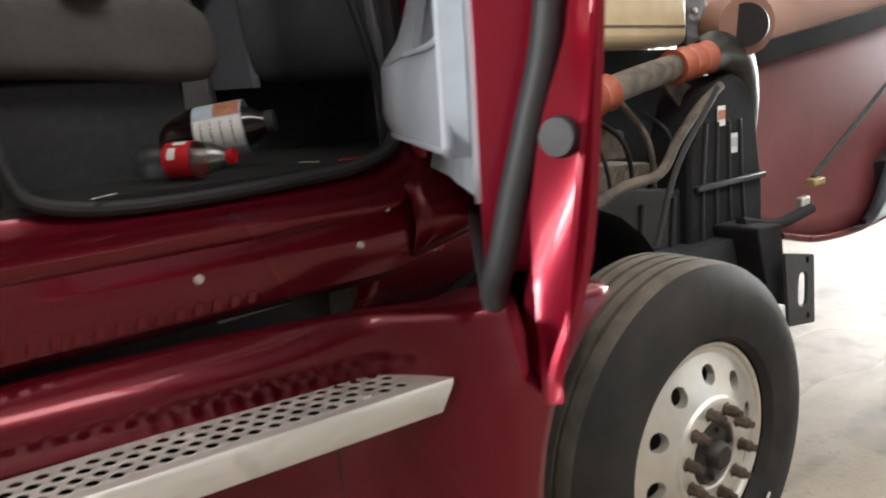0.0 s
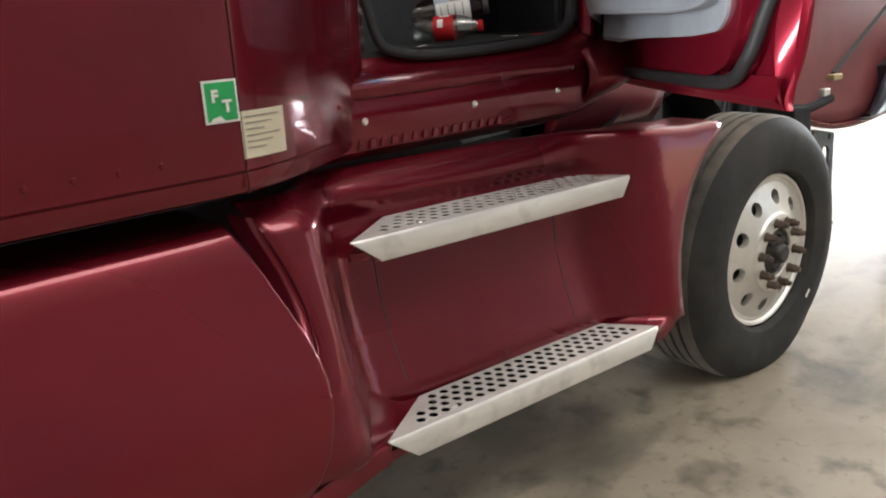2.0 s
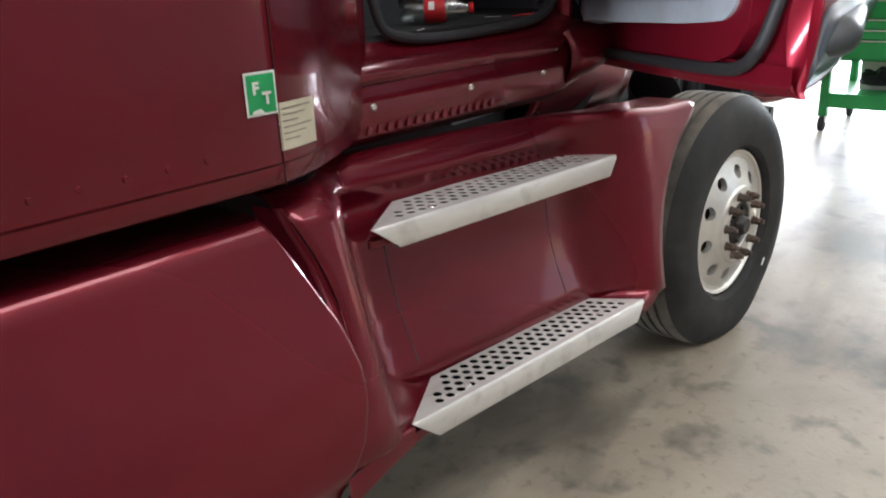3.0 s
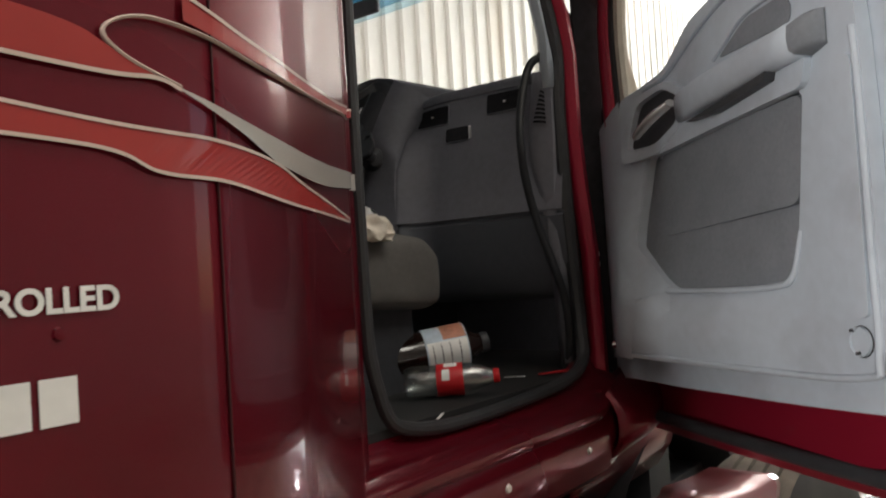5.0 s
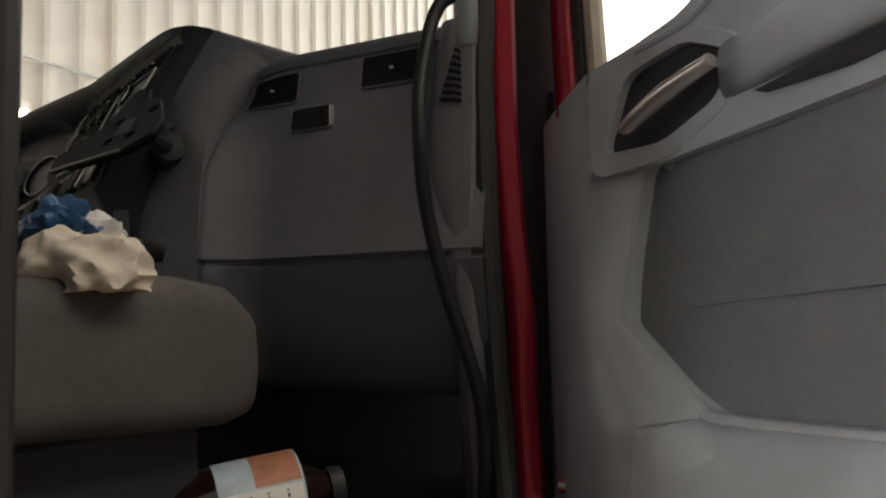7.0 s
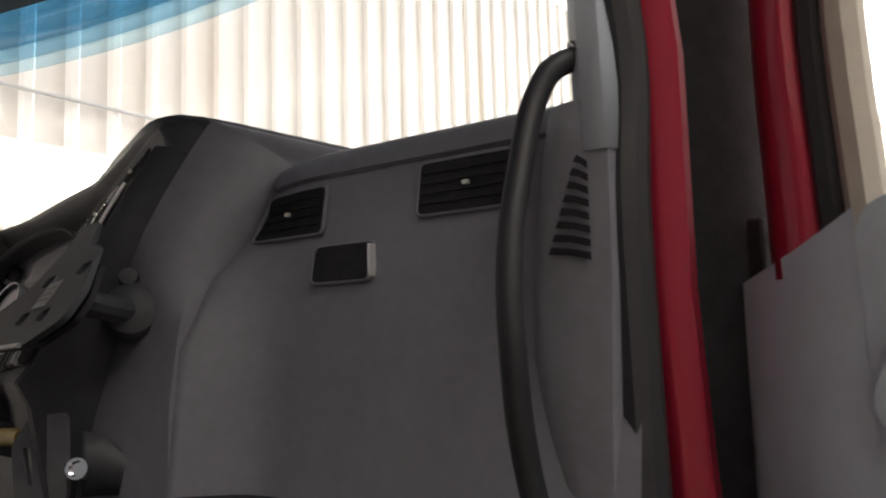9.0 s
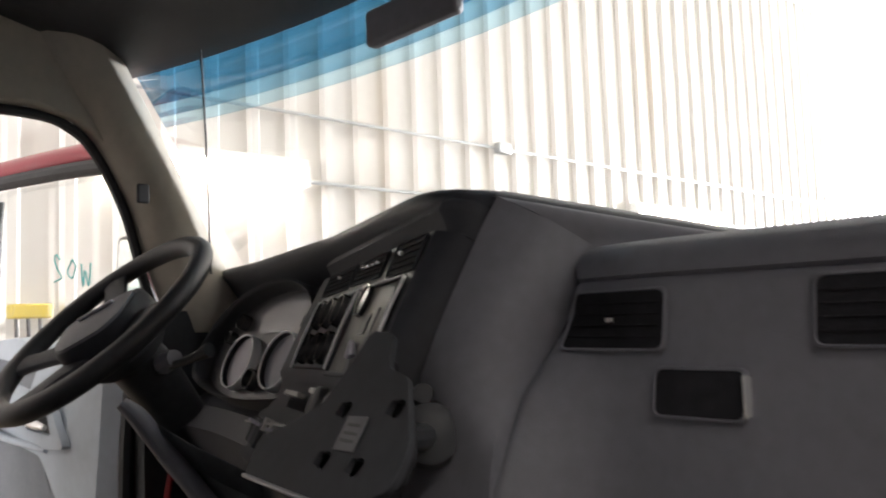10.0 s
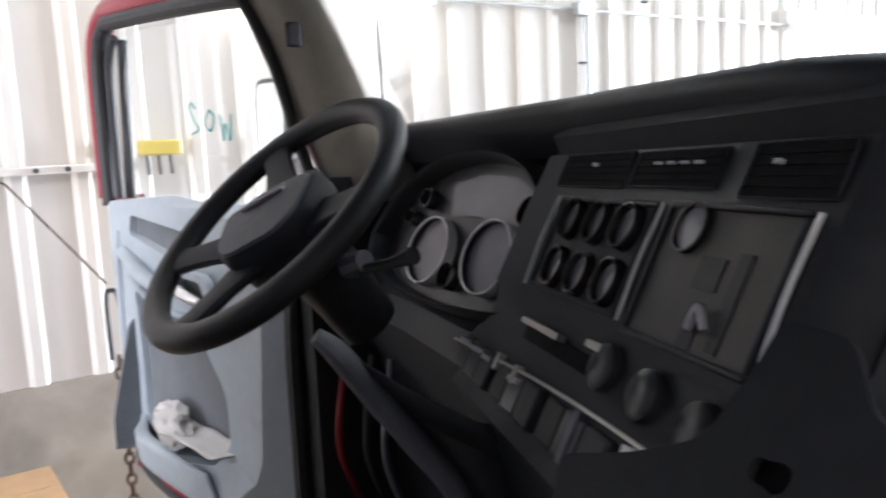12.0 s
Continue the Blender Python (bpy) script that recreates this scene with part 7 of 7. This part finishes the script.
part("air_line", tube([(0.62, 0.56, 0.80), (0.74, 0.56, 1.05), (0.98, 0.56, 1.28)], 0.010, 8), BLACK, truck)
part("dusty_bracket", prism(rounded([(0.55, 1.07), (0.73, 1.06), (0.72, 1.16), (0.60, 1.18)], 0.02), 0.75, 0.85, "y"), DUSTY, truck, bevel=0.01)
part("heat_shield", prism([(0.87, 1.30), (0.96, 1.325), (1.09, 1.27), (1.08, 1.20), (0.98, 1.215)], 0.70, 0.715, "y"), DUSTY, truck, "dusty bent heat shield", bevel=0.004)
part("tow_bracket", plate(rounded([(1.20, 0.42), (1.40, 0.39), (1.375, 0.655), (1.15, 0.70)], 0.012), [rounded([(1.26, 0.48), (1.335, 0.47), (1.33, 0.60), (1.26, 0.61)], 0.035), rounded([(1.31, 0.635), (1.335, 0.63), (1.335, 0.655), (1.31, 0.66)], 0.008), rounded([(1.33, 0.42), (1.355, 0.415), (1.355, 0.44), (1.33, 0.445)], 0.008)], 0.40, 0.412), BLACK, truck, "black bumper bracket with slots")
part("bumper_beam", prism(rounded([(1.05, 0.80), (1.22, 0.79), (1.29, 0.47), (1.15, 0.52), (1.10, 0.66)], 0.02), 0.45, 0.62, "y"), MATT_BLACK, truck, bevel=0.015)

hood = new("hood")
hood.parent = truck
hood["label"] = "red hood tilted forward"
lo = [(1.30, 1.0), (1.36, 0.80), (1.6, 0.66), (1.9, 0.60), (2.3, 0.585), (2.75, 0.62), (3.2, 0.72), (3.7, 0.86), (4.1, 0.99), (4.4, 1.3)]
rows = []
for k in range(10):
    t = k / 9
    rows.append([(x, 0.62 + 0.10 * math.sin(math.pi * t * 0.5) + 0.10 * ((x - 2.6) / 1.6) ** 2, lerp(z, 1.335 + 0.135 * (x - 1.35), t)) for x, z in [tuple(p.xz) for p in smooth_line([(a, 0, b) for a, b in lo], 3)]])
part("fender_shell", grid(rows), HOODIN, hood, "reddish inside of the fender", solid=0.012)
top = [tuple(p) for p in rows[-1]]
part("stiffener", grid([[(x, y - 0.03, z - 0.02) for x, y, z in top], [(x, y - 0.035, z + 0.07) for x, y, z in top]]), MATT_BLACK, hood, solid=0.02, smooth=False)
part("crown_shell", grid([[(x, y, z + 0.05) for x, y, z in top], [(x + 0.02, y + 0.10, min(1.84, z + 0.2)) for x, y, z in top], [(x + 0.05, y + 0.35, min(1.88, z + 0.32)) for x, y, z in top], [(x + 0.05, y + 1.4, min(1.88, z + 0.34)) for x, y, z in top]]), HOODTAN, hood, solid=0.012)
part("lower_edge", tube([(x, 0.60 + 0.10 * ((x - 2.6) / 1.6) ** 2, z) for x, z in lo[2:]], 0.016, 10), RED, hood)
part("headlamp_pod", tube([(2.55, 0.62, 0.80), (2.9, 0.60, 0.86), (3.3, 0.62, 0.98)], [0.08, 0.17, 0.10], 14, flat=0.8), BLACK, hood)
LINER = mat("blue_black_liner", (0.030, 0.036, 0.052), 0.3, 0, 0.2, 6, 0.1, 60)
rows = []
for p in smooth_line([(2.15, 0, 0.60), (2.3, 0, 0.585), (2.75, 0, 0.62), (3.2, 0, 0.72), (3.7, 0, 0.86), (4.1, 0, 0.99)], 4):
    rise = 0.44 * ease((p.x - 2.10) / 0.5)
    rows.append([(p.x + 0.12 * q, 0.585 + 0.10 * ((p.x - 2.6) / 1.6) ** 2 - 0.05 * math.sin(math.pi * q), p.z + 0.01 + rise * q) for q in (0, 0.12, 0.25, 0.4, 0.6, 0.8, 1.0)])
part("wheel_liner", grid(rows), LINER, hood, "glossy blue-black fender liner", solid=0.008)
part("strut", tube([(1.70, 0.56, 0.89), (2.05, 0.56, 1.06), (2.45, 0.56, 1.25)], 0.011, 8), BLACK, hood)
part("strut_end", box((1.65, 0.53, 0.86), (1.75, 0.57, 0.89)), mat("zinc_yellow", (0.42, 0.32, 0.16), 0.5, 0.4), hood, bevel=0.006)
part("strut_bracket", box((1.55, 0.53, 0.78), (1.62, 0.56, 0.83)), ALU, hood, bevel=0.006)
part("hinge_arm", tube([(1.12, 0.55, 0.80), (1.35, 0.53, 0.76), (1.62, 0.53, 0.78)], 0.022, 10), MATT_BLACK, hood)

# ---- things in the hall ----
CONDUIT = mat("galvanised_conduit", (0.46, 0.47, 0.48), 0.45, 0.6, 0.1, 20)
for z, xa, xb in ((2.905, 2.0, 6.35), (2.905, 8.25, 19.8), (3.395, -2.0, 13.8)):
    ob = part("conduit", tube([(xa, 5.235, z), (xb, 5.235, z)], 0.014, 8, curve=0), CONDUIT)
    tagged(ob, "thin grey steel conduit fixed along the wall", "conduit", "wall conduits")
for x, z in ((3.53, 2.905), (4.25, 3.395)):
    jb = thing("junction_box", "small grey steel junction box on the wall", "junction box", group="junction boxes")
    part("case", box((x - 0.09, 5.19, z - 0.05), (x + 0.09, 5.262, z + 0.05)), CONDUIT, jb, bevel=0.01)
    if z < 3:
        part("drop_pipe", tube([(x + 0.05, 5.235, z - 0.04), (x + 0.05, 5.235, z - 0.80)], 0.024, 8, curve=0), CONDUIT, jb)
    part("saddle", box((x - 0.03, 5.22, z - 0.40), (x + 0.02, 5.262, z - 0.385)), BLACK, jb)
TUBE_GLOW = glow("fluorescent_tube", (1.0, 0.93, 0.80), 16.0)
for xa, xb in ((0.70, 2.12), (6.30, 8.25)):
    fx = thing("fluorescent_light", "lit fluorescent batten light on the ribbed wall", "light", group="wall lights")
    part("batten", box((xa, 5.18, 2.99), (xb, 5.262, 3.05)), WHITE_INK, fx, bevel=0.006)
    for dz in (2.885, 2.955):
        part("tube", tube([(xa + 0.02, 5.19, dz), (xb - 0.02, 5.19, dz)], 0.022, 10, curve=0), TUBE_GLOW, fx, "glowing tube")
    for x in (xa, xb - 0.03):
        part("end_cap", box((x, 5.16, 2.85), (x + 0.03, 5.262, 3.0)), WHITE_INK, fx, bevel=0.004)
rl = part("wall_rail", box((-2.6, 5.20, 1.915), (0.05, 5.266, 1.955)), WALLMETAL, None, bevel=0.004)
tagged(rl, "pale steel rail across the ribbed wall", "rail")
for x in (-0.31, -0.165):
    part("bolt", lathe([(0, -0.02), (0.012, -0.018), (0.014, 0.0)], 10, "y", (x, 5.20, 1.935)), BLACK, rl)
cb = thing("sling_cable", "thin steel cable with a black loop and rusty chain", "cable")
part("cable", tube([(-0.60, 5.12, 1.95), (-0.46, 5.12, 1.88), (-0.06, 5.12, 1.345)], 0.006, 6, curve=0), RUST, cb)
part("loop", tube([(-0.075, 5.10, 0.95), (-0.075, 5.10, 1.26), (-0.05, 5.10, 1.31), (-0.015, 5.10, 1.26), (0.0, 5.10, 0.95)], 0.012, 8), BLACK, cb)
for k in range(16):
    z = 0.93 - 0.058 * k
    if z < 0.05:
        break
    t = [Vector((-0.04, 5.10, z)) + (Vector((1, 0, 0)) if k % 2 else Vector((0, 1, 0))) * 0.022 * math.cos(a) + Vector((0, 0, 0.036 * math.sin(a))) for a in [2 * math.pi * q / 10 for q in range(11)]]
    part("chain_link", tube(t, 0.009, 6, curve=0), RUST, cb)
CARD = mat("brown_cardboard", (0.42, 0.27, 0.15), 0.8, 0, 0.1, 12, 0.2, 80)
bx_ = thing("cardboard_box", "plain brown cardboard box on the floor by the wall", "box")
part("carton", box((-0.95, 4.55, 0.04), (-0.42, 5.10, 0.47)), CARD, bx_, bevel=0.006)
part("flap", box((-0.95, 4.55, 0.472), (-0.42, 4.82, 0.478)), CARD, bx_)
part("flap", box((-0.95, 4.826, 0.472), (-0.42, 5.10, 0.478)), CARD, bx_)
yt = thing("yellow_tools", "yellow tool holder with dark tools on the wall", "tool rack")
part("holder", box((0.19, 5.14, 1.98), (0.40, 5.262, 2.06)), mat("yellow_plastic", (0.60, 0.45, 0.03), 0.5, 0, 0.15, 30), yt, bevel=0.012)
for k in range(3):
    part("tool", tube([(0.22 + 0.06 * k, 5.18, 1.99), (0.225 + 0.06 * k, 5.18, 1.88)], 0.010, 8, curve=0), BLACK, yt)

GREEN = mat("green_paint", (0.03, 0.30, 0.075), 0.45, 0, 0.12, 10, 0.1, 100, rvar=0.1)


def cart():
    c = thing("tool_cart", "bright green steel workshop cart on casters", "cart")
    x0, x1, y0, y1 = 4.0, 4.75, -0.75, 0.92
    for x in (x0, x1):
        for y in (y0, y1):
            part("post", box((x - 0.03, y - 0.03, 0.16), (x + 0.03, y + 0.03, 0.60)), GREEN, c, bevel=0.004)
            cs = part("caster", lathe([(0, -0.02), (0.05, -0.02), (0.062, -0.014), (0.062, 0.014), (0.05, 0.02), (0, 0.02)], 20, "y", (x, y, 0.102)), RUBBER, c)
            part("fork", box((x - 0.03, y - 0.03, 0.11), (x + 0.03, y - 0.022, 0.165)), CHROME, cs)
    part("shelf", box((x0 - 0.02, y0 - 0.02, 0.23), (x1 + 0.02, y1 + 0.02, 0.34)), GREEN, c, bevel=0.006)
    part("body", box((x0 - 0.01, y0 - 0.02, 0.585), (x1 + 0.02, y1 + 0.02, 1.03)), GREEN, c, bevel=0.006)
    part("top", box((x0 - 0.03, y0 - 0.04, 1.03), (x1 + 0.03, y1 + 0.04, 1.055)), GREEN, c, bevel=0.006)
    for z0, z1 in ((0.60, 0.735), (0.745, 0.81), (0.82, 0.885), (0.895, 1.02)):
        dr = part("drawer", box((x0 - 0.028, y0 + 0.02, z0), (x0 - 0.012, y1 - 0.02, z1)), GREEN, c, bevel=0.005)
        part("pull_edge", box((x0 - 0.036, y0 + 0.02, z1 - 0.008), (x0 - 0.0285, y1 - 0.02, z1)), ALU, dr)
    return c


cart()
crumple("black_bag", "black cloth bag on the lower cart shelf", "bag", (4.30, 0.60, 0.425), (0.20, 0.16, 0.10), BLACK, 11)
tb = part("white_carton", box((4.25, 0.30, 0.342), (4.60, 0.75, 0.56)), TISSUE, None, bevel=0.005)
tagged(tb, "small white carton on the lower cart shelf", "carton")
